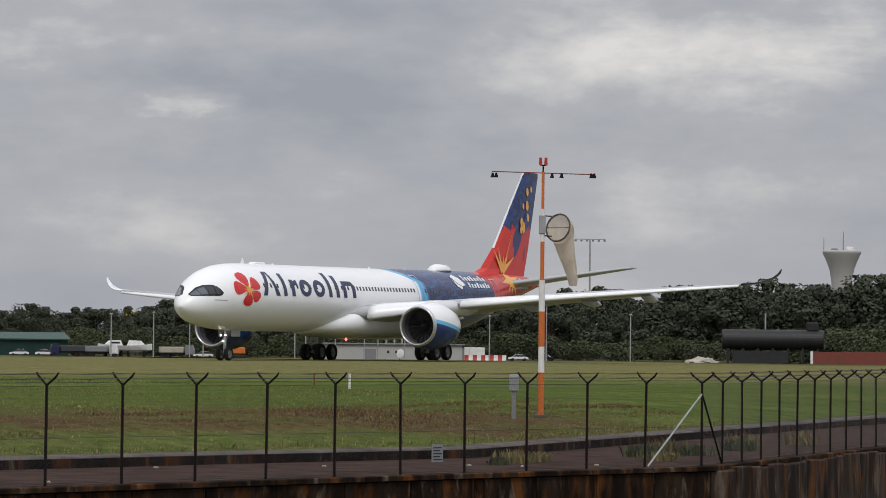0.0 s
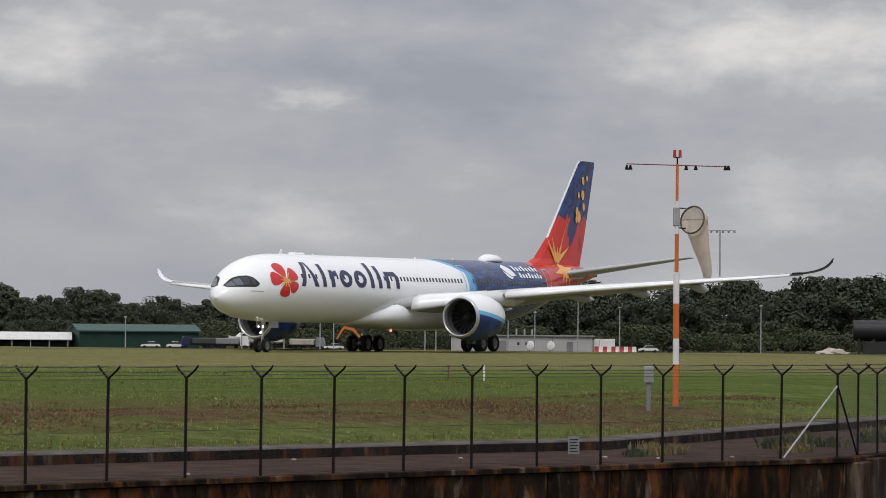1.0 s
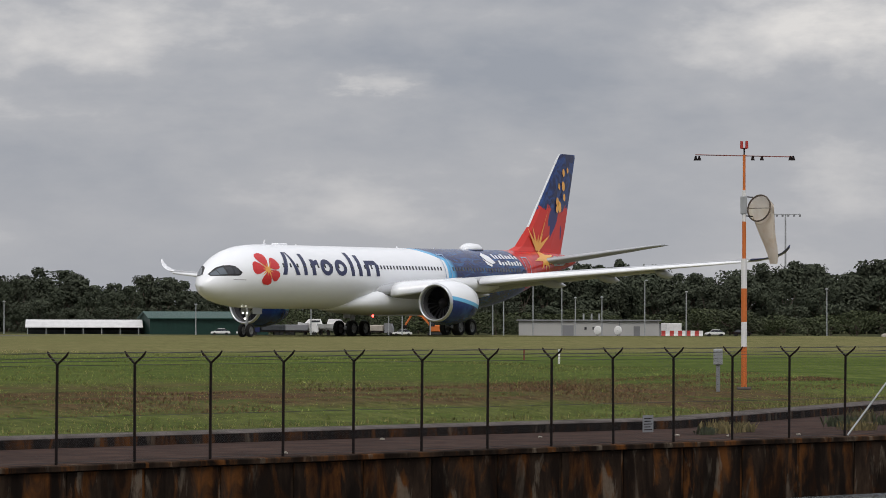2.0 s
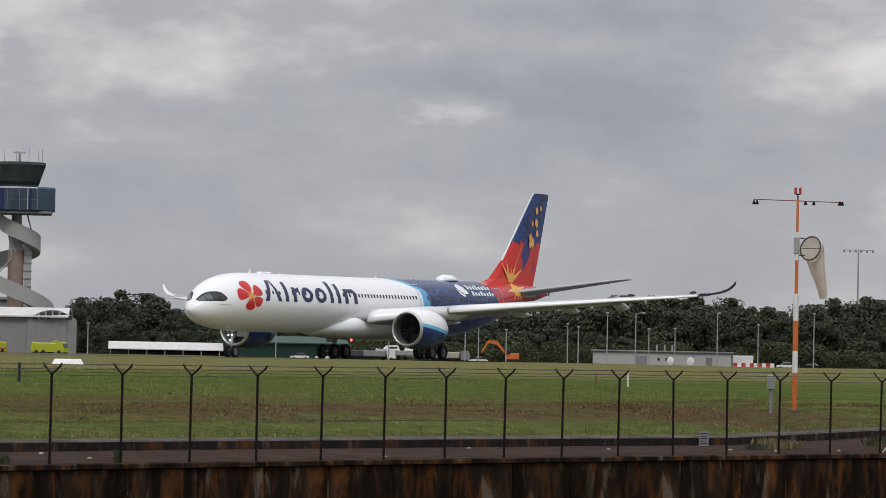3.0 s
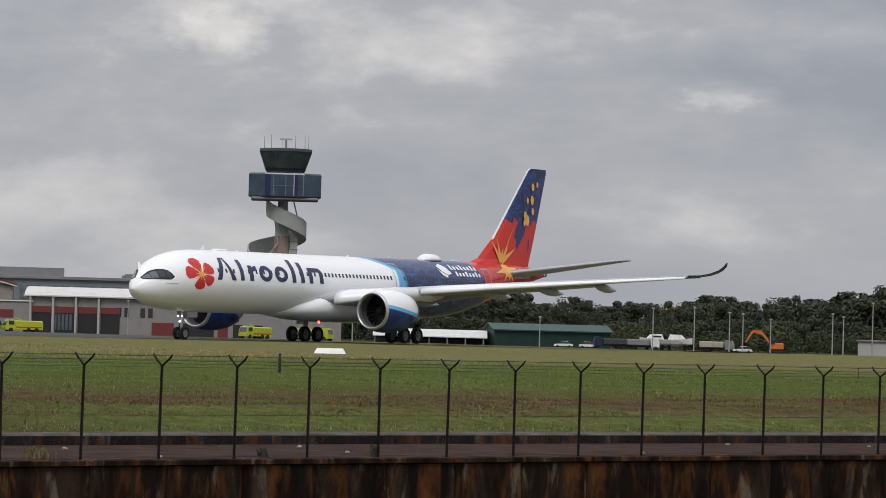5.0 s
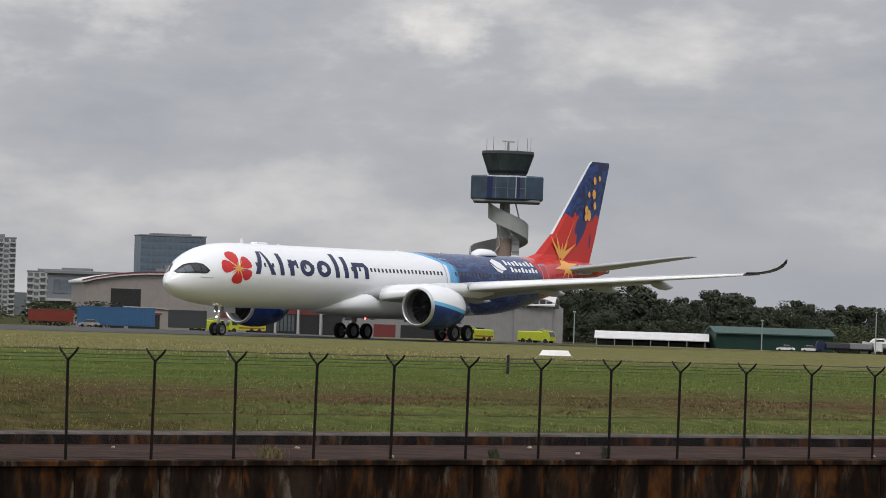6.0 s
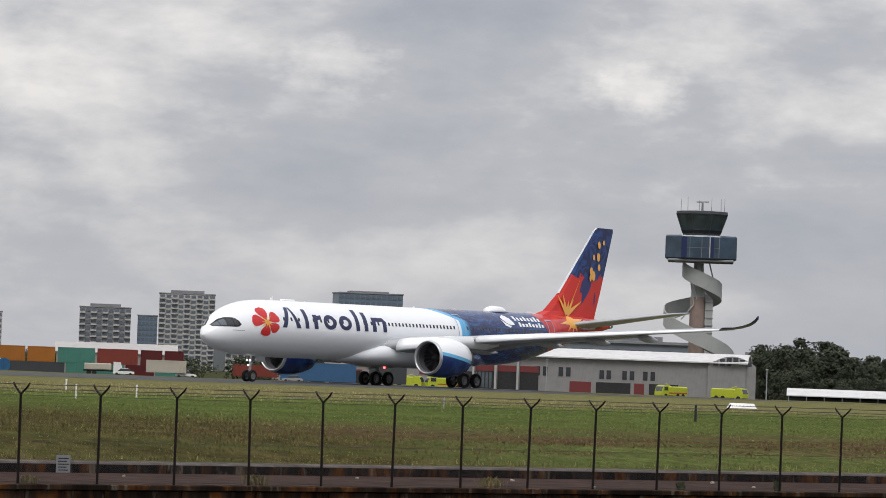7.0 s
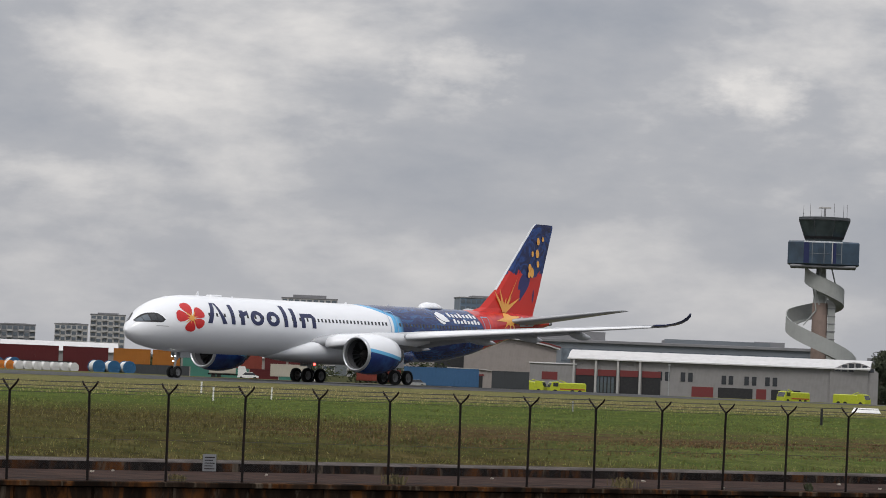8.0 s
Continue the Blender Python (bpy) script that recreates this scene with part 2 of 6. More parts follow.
def ground_mat():
    m = Mat("airfield_grass", 1.0, 0, 0.0)
    x, y, z = m.xyz()
    # distance inland from the fence line
    q = m.math("ADD", m.math("MULTIPLY", m.math("ADD", x, 9.46), -0.78), m.math("MULTIPLY", m.math("SUBTRACT", y, 158.3), 0.626))
    blot, mid_, fine = m.noise(0.06, 5), m.noise(0.5, 5, 0.65), m.noise(5, 4, 0.7)
    tuft = m.noise(1.6, 6, 0.75)
    # distance along the fence, and long mowing streaks that follow it
    p = m.math("ADD", m.math("MULTIPLY", m.math("ADD", x, 9.46), 0.55), m.math("MULTIPLY", m.math("SUBTRACT", y, 158.3), 0.835))
    lane = m.n("ShaderNodeCombineXYZ")
    m.link(m.math("MULTIPLY", p, 0.05), lane.inputs[0])
    m.link(m.math("MULTIPLY", q, 0.55), lane.inputs[1])
    streak = m.n("ShaderNodeTexNoise", Scale=1.0, Detail=6.0, Roughness=0.62)
    m.link(lane.outputs[0], streak.inputs["Vector"])
    streak = streak.outputs["Fac"]
    green = m.ramp(tuft, (0.30, (0.046, 0.060, 0.016)), (0.5, (0.100, 0.126, 0.034)), (0.70, (0.155, 0.178, 0.058)))
    olive = m.ramp(tuft, (0.30, (0.040, 0.044, 0.015)), (0.5, (0.095, 0.098, 0.034)), (0.70, (0.17, 0.158, 0.064)))
    dry = m.ramp(tuft, (0.32, (0.085, 0.078, 0.036)), (0.55, (0.175, 0.158, 0.074)), (0.7, (0.26, 0.23, 0.115)))
    mown = m.ramp(tuft, (0.3, (0.040, 0.024, 0.015)), (0.5, (0.092, 0.058, 0.034)), (0.72, (0.16, 0.115, 0.065)))
    tall = m.ramp(m.noise(0.9, 6, 0.7, (1, 1, 0.5)), (0.34, (0.026, 0.022, 0.009)), (0.5, (0.062, 0.052, 0.020)), (0.68, (0.125, 0.098, 0.042)))
    far = m.ramp(mid_, (0.35, (0.03, 0.034, 0.018)), (0.65, (0.085, 0.085, 0.045)))
    qq = m.math("ADD", q, m.math("MULTIPLY", m.math("SUBTRACT", blot, 0.5), 9))
    qq = m.math("ADD", qq, m.math("MULTIPLY", m.math("SUBTRACT", mid_, 0.5), 5))
    band = m.math("MULTIPLY", m.step(qq, 12.5, 15.5), m.step(qq, 27, 21))
    col = m.mix(m.math("MULTIPLY", m.step(streak, 0.62, 0.40), 0.55), green, (0.034, 0.060, 0.015))
    col = m.mix(m.math("MULTIPLY", m.math("MULTIPLY", m.step(qq, 34, 18), m.step(mid_, 0.36, 0.56)), 0.55), col, olive)
    col = m.mix(m.math("MULTIPLY", band, m.step(streak, 0.40, 0.54)), col, mown)
    # rank tan grass over the near ground further along
    rank = m.math("MULTIPLY", m.step(m.math("ADD", p, m.math("MULTIPLY", m.math("SUBTRACT", blot, 0.5), 16)), -19.0, -30.0), m.step(qq, 44, 27))
    col = m.mix(m.math("MULTIPLY", rank, m.math("ADD", 0.45, m.math("MULTIPLY", m.step(streak, 0.38, 0.56), 0.55))), col, tall)
    col = m.mix(m.math("MULTIPLY", m.step(qq, 62, 84), m.math("ADD", 0.55, m.math("MULTIPLY", m.step(streak, 0.36, 0.56), 0.4))), col, dry)
    col = m.mix(m.step(q, 230, 330), col, far)
    return m.done(col, tuft, 0.08)


M["ground"] = ground_mat()


def concrete_mat(name, base, dark, rough=0.85, streak=False):
    m = Mat(name, rough, 0, 0.03)
    if streak:
        # each piece takes its own stretch of stains
        shift = m.n("ShaderNodeVectorMath")
        shift.operation = "MULTIPLY_ADD"
        shift.inputs[1].default_value = (1, 1, 1)
        m.link(m.c, shift.inputs[0])
        far_ = m.n("ShaderNodeCombineXYZ")
        m.link(m.math("MULTIPLY", m.random(), 70.0), far_.inputs[0])
        m.link(far_.outputs[0], shift.inputs[2])
        m.c = shift.outputs[0]
    st = m.noise(0.9, 6, 0.62, (1, 1, 0.25) if streak else None, 0.6)
    grit = m.noise(9, 4, 0.6)
    col = m.ramp(st, (0.34, dark), (0.5, tuple((a + b) / 2 for a, b in zip(base, dark))), (0.66, base))
    if streak:
        rust = m.step(m.noise(1.5, 5, 0.6, (1, 1, 0.35), 0.8), 0.50, 0.64)
        col = m.mix(m.math("MULTIPLY", rust, 0.85), col, (0.15, 0.056, 0.015))
        pale = m.step(m.noise(1.9, 5, 0.6, (1, 1, 0.3), 0.5), 0.57, 0.66)
        col = m.mix(m.math("MULTIPLY", pale, 0.8), col, (0.17, 0.135, 0.10))
        soot = m.step(m.noise(0.8, 5, 0.6, (1, 1, 0.3)), 0.46, 0.58)
        col = m.mix(m.math("MULTIPLY", soot, 0.85), col, dark)
    col = m.mix(m.math("MULTIPLY", grit, 0.45), col, dark)
    return m.done(col, grit, 0.02)


M["platform"] = concrete_mat("wet_brown_concrete", (0.085, 0.052, 0.041), (0.026, 0.016, 0.013))
M["kerb"] = concrete_mat("grey_kerb_concrete", (0.17, 0.148, 0.138), (0.065, 0.055, 0.051))
M["kerb_face"] = concrete_mat("dark_streaked_concrete", (0.028, 0.022, 0.020), (0.010, 0.008, 0.008), 0.8, True)
M["sea_wall"] = concrete_mat("stained_sea_wall", (0.055, 0.035, 0.023), (0.007, 0.005, 0.004), 0.85, True)
M["wall_block"] = concrete_mat("weathered_wall_blocks", (0.11, 0.088, 0.072), (0.016, 0.012, 0.010), 0.85, True)
M["asphalt"] = concrete_mat("runway_asphalt", (0.12, 0.12, 0.12), (0.06, 0.06, 0.062))


def water_mat():
    m = Mat("rippled_river_water", 0.2, 0, 0.8)
    rip = m.noise(1.4, 6, 0.65, (0.6, 1.8, 1), 0.8)
    return m.done(m.ramp(m.noise(0.2, 3), (0.4, (0.07, 0.082, 0.085)), (0.65, (0.15, 0.16, 0.16))), rip, 1.2)


M["water"] = water_mat()


def leaf_mat(name, dark, light):
    m = Mat(name, 1.0, 0, 0.0)
    isl = m.n("ShaderNodeNewGeometry").outputs["Random Per Island"]
    col = m.ramp(isl, (0.0, dark), (0.75, light), (1.0, tuple(c * 1.3 for c in light)))
    tint = m.math("MULTIPLY", m.random(), 0.5)
    return m.done(m.mix(tint, col, (0.058, 0.062, 0.046)))


M["leaf"] = leaf_mat("dark_foliage", (0.053, 0.062, 0.045), (0.074, 0.086, 0.058))
M["leaf_light"] = leaf_mat("scrub_foliage", (0.048, 0.057, 0.031), (0.075, 0.088, 0.046))
M["bark"] = worn("bark", (0.11, 0.085, 0.065), 0.9)
M["tuft"] = leaf_mat("dry_weeds", (0.09, 0.08, 0.035), (0.24, 0.19, 0.09))


def clad(name, colour, pitch=0.5, axis=0, rough=0.55):
    """Profiled sheet: ribs by a wave bump, with grime."""
    m = Mat(name, rough, 0.1, 0.4)
    w = m.n("ShaderNodeTexWave", Scale=1.0 / pitch)
    w.bands_direction = "XYZ"[axis]
    m.link(m.c, w.inputs["Vector"])
    g = m.noise(0.6, 5)
    col = m.mix(m.math("MULTIPLY", m.step(g, 0.45, 0.75), 0.3), colour, tuple(c * 0.55 for c in colour))
    return m.done(col, w.outputs["Fac"], 0.05)


M["clad_grey"] = clad("grey_wall_sheet", (0.27, 0.26, 0.255), 0.6)
M["clad_pink"] = clad("pale_pink_grey_wall", (0.31, 0.275, 0.255), 0.6)
M["roof_white"] = clad("white_roof_sheet", (0.62, 0.61, 0.60), 0.8)
M["roof_pale"] = clad("pale_grey_roof_sheet", (0.42, 0.40, 0.38), 0.8)
M["clad_green"] = clad("dark_green_sheet", (0.010, 0.040, 0.030), 0.4)
M["roof_green"] = clad("green_roof_sheet", (0.03, 0.075, 0.06), 0.5)
# near-black colour that stands in for shade inside openings
M["void"] = worn("dark_opening_shade", (0.02, 0.02, 0.022), 0.7)
M["dark_red"] = worn("dark_red_panel", (0.17, 0.03, 0.03), 0.5)
M["tower_white"] = worn("off_white_concrete", (0.36, 0.37, 0.355), 0.7, 0, 0.5, 0.3, 6, (0.25, 0.25, 0.24))
M["tower_shaft"] = worn("brown_concrete_shaft", (0.27, 0.2, 0.17), 0.8, 0, 0.5, 0.3, 6)
M["tower_blue"] = glass("blue_reflective_glazing", (0.012, 0.03, 0.052), 0.3)
M["tower_cab"] = glass("dark_green_cab_glazing", (0.022, 0.032, 0.034), 0.25)
M["pale_wall"] = worn("pale_render_wall", (0.42, 0.41, 0.395), 0.8, 0, 0.15, 0.3, 3, (0.3, 0.3, 0.3))
M["mid_wall"] = worn("grey_render_wall", (0.22, 0.22, 0.23), 0.8, 0, 0.15, 0.3, 3)
M["blue_wall"] = worn("blue_grey_curtain_wall", (0.12, 0.17, 0.23), 0.4, 0, 0.15, 0.3, 3)
M["pane"] = glass("grey_window_glass", (0.07, 0.085, 0.10))
M["terminal"] = worn("grey_blue_terminal_cladding", (0.17, 0.19, 0.21), 0.6, 0, 0.1, 0.3, 2)
M["c_orange"] = clad("orange_container", (0.38, 0.14, 0.022), 0.28)
M["c_green"] = clad("green_container", (0.07, 0.22, 0.17), 0.28)
M["c_red"] = clad("rust_red_container", (0.22, 0.045, 0.03), 0.28)
M["c_maroon"] = clad("maroon_container", (0.105, 0.016, 0.017), 0.28)
M["c_blue"] = clad("blue_container", (0.05, 0.13, 0.26), 0.28)
M["c_dark"] = clad("dark_grey_container", (0.06, 0.065, 0.07), 0.28)
M["c_cream"] = clad("cream_container", (0.5, 0.46, 0.38), 0.28)
M["spool_blue"] = worn("blue_drum_flange", (0.028, 0.12, 0.25), 0.5)
M["spool_orange"] = worn("orange_drum_flange", (0.65, 0.22, 0.03), 0.5)
M["drum_wrap"] = worn("white_wrapping", (0.7, 0.69, 0.67), 0.6, 0, 1, 0.2)
M["lime"] = worn("lime_yellow_paint", (0.45, 0.50, 0.03), 0.35)
M["yellow"] = worn("yellow_paint", (0.75, 0.52, 0.02), 0.4)
M["fabric"] = worn("weathered_white_fabric", (0.72, 0.66, 0.58), 0.9, 0, 1.5, 0.25, 8, (0.45, 0.33, 0.2))
_f = Mat("thin_weathered_fabric", 0.9, 0, 0.1)
_f.done(_f.ramp(_f.noise(3.0, 5), (0.4, (0.78, 0.72, 0.63)), (0.7, (0.62, 0.5, 0.36))))
_tr = _f.n("ShaderNodeBsdfTranslucent", Color=(0.8, 0.74, 0.66, 1))
_mx = _f.n("ShaderNodeMixShader", Fac=0.45)
_f.link(_f.b.outputs[0], _mx.inputs[1])
_f.link(_tr.outputs[0], _mx.inputs[2])
_f.link(_mx.outputs[0], _f.t.nodes["Material Output"].inputs["Surface"])
M["fabric"] = _f.m
M["rust_red"] = worn("rusty_red_wall", (0.20, 0.05, 0.035), 0.8, 0, 0.6, 0.5, 5)
M["earth"] = worn("pale_rubble", (0.42, 0.38, 0.32), 0.95, 0, 0.5, 0.4, 3)
# distance haze is mixed into this blue-grey base colour
M["haze_hill"] = worn("haze_tinted_grey", (0.16, 0.18, 0.19), 1.0, 0, 0.02, 0.3, 0.2)


# ---- mesh helpers ----
def part(name, bm, material, parent=None, label="", smooth=False):
    """One mesh object out of a bmesh, under a thing or a part."""
    me = bpy.data.meshes.new(name)
    bm.to_mesh(me)
    bm.free()
    me.materials.append(material)
    if smooth:
        for p in me.polygons:
            p.use_smooth = True
    ob = new(name, me)
    if parent:
        ob.parent = parent
    if label:
        ob["label"] = label
    return ob


def again(ob, parent, m):
    """Another piece on the same mesh."""
    o = ob.copy()
    scene.collection.objects.link(o)
    o.parent, o.matrix_basis = parent, m
    return o


def thing(name, m, label, category, group=""):
    ob = new(name)
    ob.empty_display_size = 0.3
    ob.matrix_basis = m
    return tagged(ob, label, category, group)


def box(bm, x0, y0, z0, x1, y1, z1, bevel=0.0):
    r = bmesh.ops.create_cube(bm, size=1.0)
    bmesh.ops.transform(bm, verts=r["verts"], matrix=Matrix.LocRotScale(((x0 + x1) / 2, (y0 + y1) / 2, (z0 + z1) / 2), None, (abs(x1 - x0), abs(y1 - y0), abs(z1 - z0))))
    if bevel:
        bmesh.ops.bevel(bm, geom=list({e for v in r["verts"] for e in v.link_edges}), offset=bevel, segments=1, affect="EDGES")
    return bm


def boxm(*a, bevel=0.0):
    return box(bmesh.new(), *a, bevel=bevel)


def rod(bm, a, b, r0, r1=None, sides=8):
    """A tapered round bar between two points."""
    a, b = Vector(a), Vector(b)
    r = bmesh.ops.create_cone(bm, cap_ends=True, segments=sides, radius1=r0, radius2=r0 if r1 is None else r1, depth=(b - a).length)
    bmesh.ops.transform(bm, verts=r["verts"], matrix=Matrix.Translation((a + b) / 2) @ (b - a).to_track_quat("Z", "Y").to_matrix().to_4x4())
    return bm


def rodm(*a, **k):
    return rod(bmesh.new(), *a, **k)


def loft(bm, rings, cap=True, closed=True):
    """Skin a row of rings with the same number of points."""
    vs = [[bm.verts.new(p) for p in ring] for ring in rings]
    n = len(vs[0])
    for a, b in zip(vs, vs[1:]):
        for i in range(n if closed else n - 1):
            j = (i + 1) % n
            bm.faces.new((a[i], a[j], b[j], b[i]))
    if cap:
        bm.faces.new(list(reversed(vs[0])))
        bm.faces.new(vs[-1])
    bmesh.ops.recalc_face_normals(bm, faces=bm.faces)
    return bm


def spin(profile, sides=40, axis="x"):
    """A turned body: (along, radius) pairs round the x axis."""
    bm = bmesh.new()
    rings = []
    for a, r in profile:
        rings.append([(a, r * math.cos(2 * math.pi * k / sides), r * math.sin(2 * math.pi * k / sides)) for k in range(sides)])
    return loft(bm, rings, cap=False)


def lerp_table(table, x):
    for (a, *va), (b, *vb) in zip(table, table[1:]):
        if x <= b:
            f = (x - a) / (b - a)
            f = max(0.0, f)
            return [p + (q - p) * f for p, q in zip(va, vb)]
    return list(table[-1][1:])


# ---- shore line, ground, wall, water ----
U0, STEP = 0.98835, 2.6965
LAND = Vector((-0.835, 0.550))


def fence_at(i):
    """The foot of fence post i, along the gently bent line."""
    return Vector((-9.461 + i * STEP * math.cos(U0) + 0.00746 * i * i * math.sin(U0), 158.303 + i * STEP * math.sin(U0) - 0.00746 * i * i * math.cos(U0)))


CORNER = fence_at(6)
TURN = Vector((0.216, 0.976))
SHORE = [fence_at(-60) + Vector((-0.75, -0.66)) * d for d in (4000, 1500, 500, 150, 50)] + [fence_at(i) for i in range(-60, 7)] + [CORNER + TURN * d for d in (3, 8, 15, 25, 40, 60, 80, 100, 120, 140, 160, 180, 200, 220, 240, 260, 280, 300, 320, 380, 440, 500, 560, 620, 680, 740, 800, 900, 1100, 1500, 2500, 4500)]
PLAT, KERB_TOP, WATER = -2.036, -1.72, -3.78
PROFILE = [(9.6, -1.70), (15, -1.05), (23, -0.75), (45, -0.42), (70, -0.25), (100, -0.28), (6000, -0.28)]
DROP = [(-9000, 0.0), (404, 0.0), (440, -0.55), (560, -1.15), (720, -1.75), (800, -2.2), (890, -2.9), (1500, -3.6), (9000, -12.0)]


def ground_z(x, y):
    """Height of the ground inland, for things that stand on it."""
    best = 1e9
    for a, b in zip(SHORE, SHORE[1:]):
        d = b - a
        det = d.x * -LAND.y + LAND.x * d.y
        if abs(det) < 1e-9:
            continue
        rx, ry = x - a.x, y - a.y
        t = (rx * -LAND.y + LAND.x * ry) / det
        if 0 <= t <= 1:
            q = (d.x * ry - d.y * rx) / det
            best = min(best, q) if q > 0 else best
    q = best if best < 1e8 else 300
    return lerp_table(PROFILE, max(q, 9.6))[0] + lerp_table(DROP, y)[0]


def build_ground():
    bm = bmesh.new()
    qs = [9.6, 11, 13, 15, 18, 23, 30, 45, 70, 100, 120, 140, 160, 180, 200, 220, 240, 260, 300, 350, 400, 450, 500, 560, 620, 700, 800, 900, 1000, 1100, 1300, 1600, 2000, 3000, 6000]
    rows = []
    for q in qs:
        z = lerp_table(PROFILE, q)[0]
        rows.append([(*(p + LAND * q), z + lerp_table(DROP, (p + LAND * q).y)[0] + (0.06 * noise.noise((p.x * 0.3, p.y * 0.3, q)) if 9.6 < q < 60 else 0)) for p in SHORE])
    loft(bm, rows, cap=False, closed=False)
    for f in bm.faces:
        if f.normal.z < 0:
            f.normal_flip()
    tagged(part("ground", bm, M["ground"], smooth=True), "mown green airfield grass with dry brown patches", "ground", kind="structure")
    # platform of damp slabs between the wall and the kerb
    bm = bmesh.new()
    loft(bm, [[(*(p + LAND * -0.25), PLAT) for p in SHORE], [(*(p + LAND * 8.6), PLAT) for p in SHORE]], cap=False, closed=False)
    for f in bm.faces:
        if f.normal.z < 0:
            f.normal_flip()
    tagged(part("pavement", bm, M["platform"]), "damp brown concrete walkway behind the sea wall", "walkway", kind="structure")
    # kerb: face and top
    bm = bmesh.new()
    loft(bm, [[(*(p + LAND * q), z) for p in SHORE] for q, z in ((8.6, PLAT - 0.1), (8.58, KERB_TOP - 0.05), (8.66, KERB_TOP), (9.62, KERB_TOP + 0.02), (9.7, PLAT))], cap=False, closed=False)
    kerb = tagged(part("kerb", bm, M["kerb"]), "low grey concrete kerb with a darker face", "kerb", kind="structure")
    # the face has its own darker, streaked concrete
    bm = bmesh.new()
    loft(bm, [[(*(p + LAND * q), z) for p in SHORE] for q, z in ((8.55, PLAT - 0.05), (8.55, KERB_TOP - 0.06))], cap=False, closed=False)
    part("kerb_face", bm, M["kerb_face"], kerb, "dark stained face")
    # sea wall with a coping lip
    bm = bmesh.new()
    loft(bm, [[(*(p + LAND * q), z) for p in SHORE] for q, z in ((0.2, PLAT + 0.004), (-0.42, PLAT + 0.004), (-0.45, PLAT - 0.02), (-0.45, PLAT - 0.13), (-0.3, PLAT - 0.15), (-0.3, -6.0))], cap=False, closed=False)
    wall = tagged(part("sea_wall", bm, M["sea_wall"]), "rust-streaked dark concrete sea wall above the water", "sea wall", kind="structure")
    # panel ribs of the wall, each a piece
    rng = random.Random(4)
    rib = None
    for i in range(-26, 8):
        a, b = fence_at(i), fence_at(i + 1)
        if i >= 6:
            a, b = CORNER + TURN * ((i - 6) * 2.5), CORNER + TURN * ((i - 5) * 2.5)
        ang = math.degrees(math.atan2((b - a).y, (b - a).x))
        c = (a + b) / 2 - LAND * 0.32
        if rib is None:
            rib = part("wall_panel", boxm(-1.29, -0.03, -2.0, 1.29, 0.03, 0, bevel=0.015), M["sea_wall"], wall)
            rib.matrix_basis = pose(c.x, c.y, PLAT - 0.16, rng.uniform(-0.4, 0.4), 0, ang)
        else:
            again(rib, wall, pose(c.x, c.y, PLAT - 0.16, rng.uniform(-0.4, 0.4), 0, ang))
    # thicker rubble blocks past the corner
    block = None
    for k in range(16):
        p = CORNER + TURN * (1.2 + k * 1.55) - LAND * (0.35 + rng.uniform(0, 0.2))
        m = pose(p.x, p.y, PLAT - 0.1 + rng.uniform(-0.08, 0.05), rng.uniform(-3, 3), 0, 77 + rng.uniform(-4, 4))
        if block is None:
            block = part("wall_block", boxm(-0.72, -0.2, -2.0, 0.72, 0.2, 0, bevel=0.04), M["wall_block"], wall)
            block.matrix_basis = m
        else:
            again(block, wall, m)
    bm = bmesh.new()
    ps = [p - LAND * 0.1 for p in SHORE]
    loft(bm, [[(*p, WATER) for p in ps], [(*(p - LAND * 40), WATER) for p in ps], [(*(p - LAND * 4000), WATER) for p in ps]], cap=False, closed=False)
    for f in bm.faces:
        if f.normal.z < 0:
            f.normal_flip()
    tagged(part("water", bm, M["water"]), "grey rippled river water", "water", kind="structure")


build_ground()


# ---- security fence ----
def fence_post(corner=False):
    bm = bmesh.new()
    rod(bm, (0, 0, -0.05), (0, 0, 2.44), 0.038, 0.036, 8)
    return bm


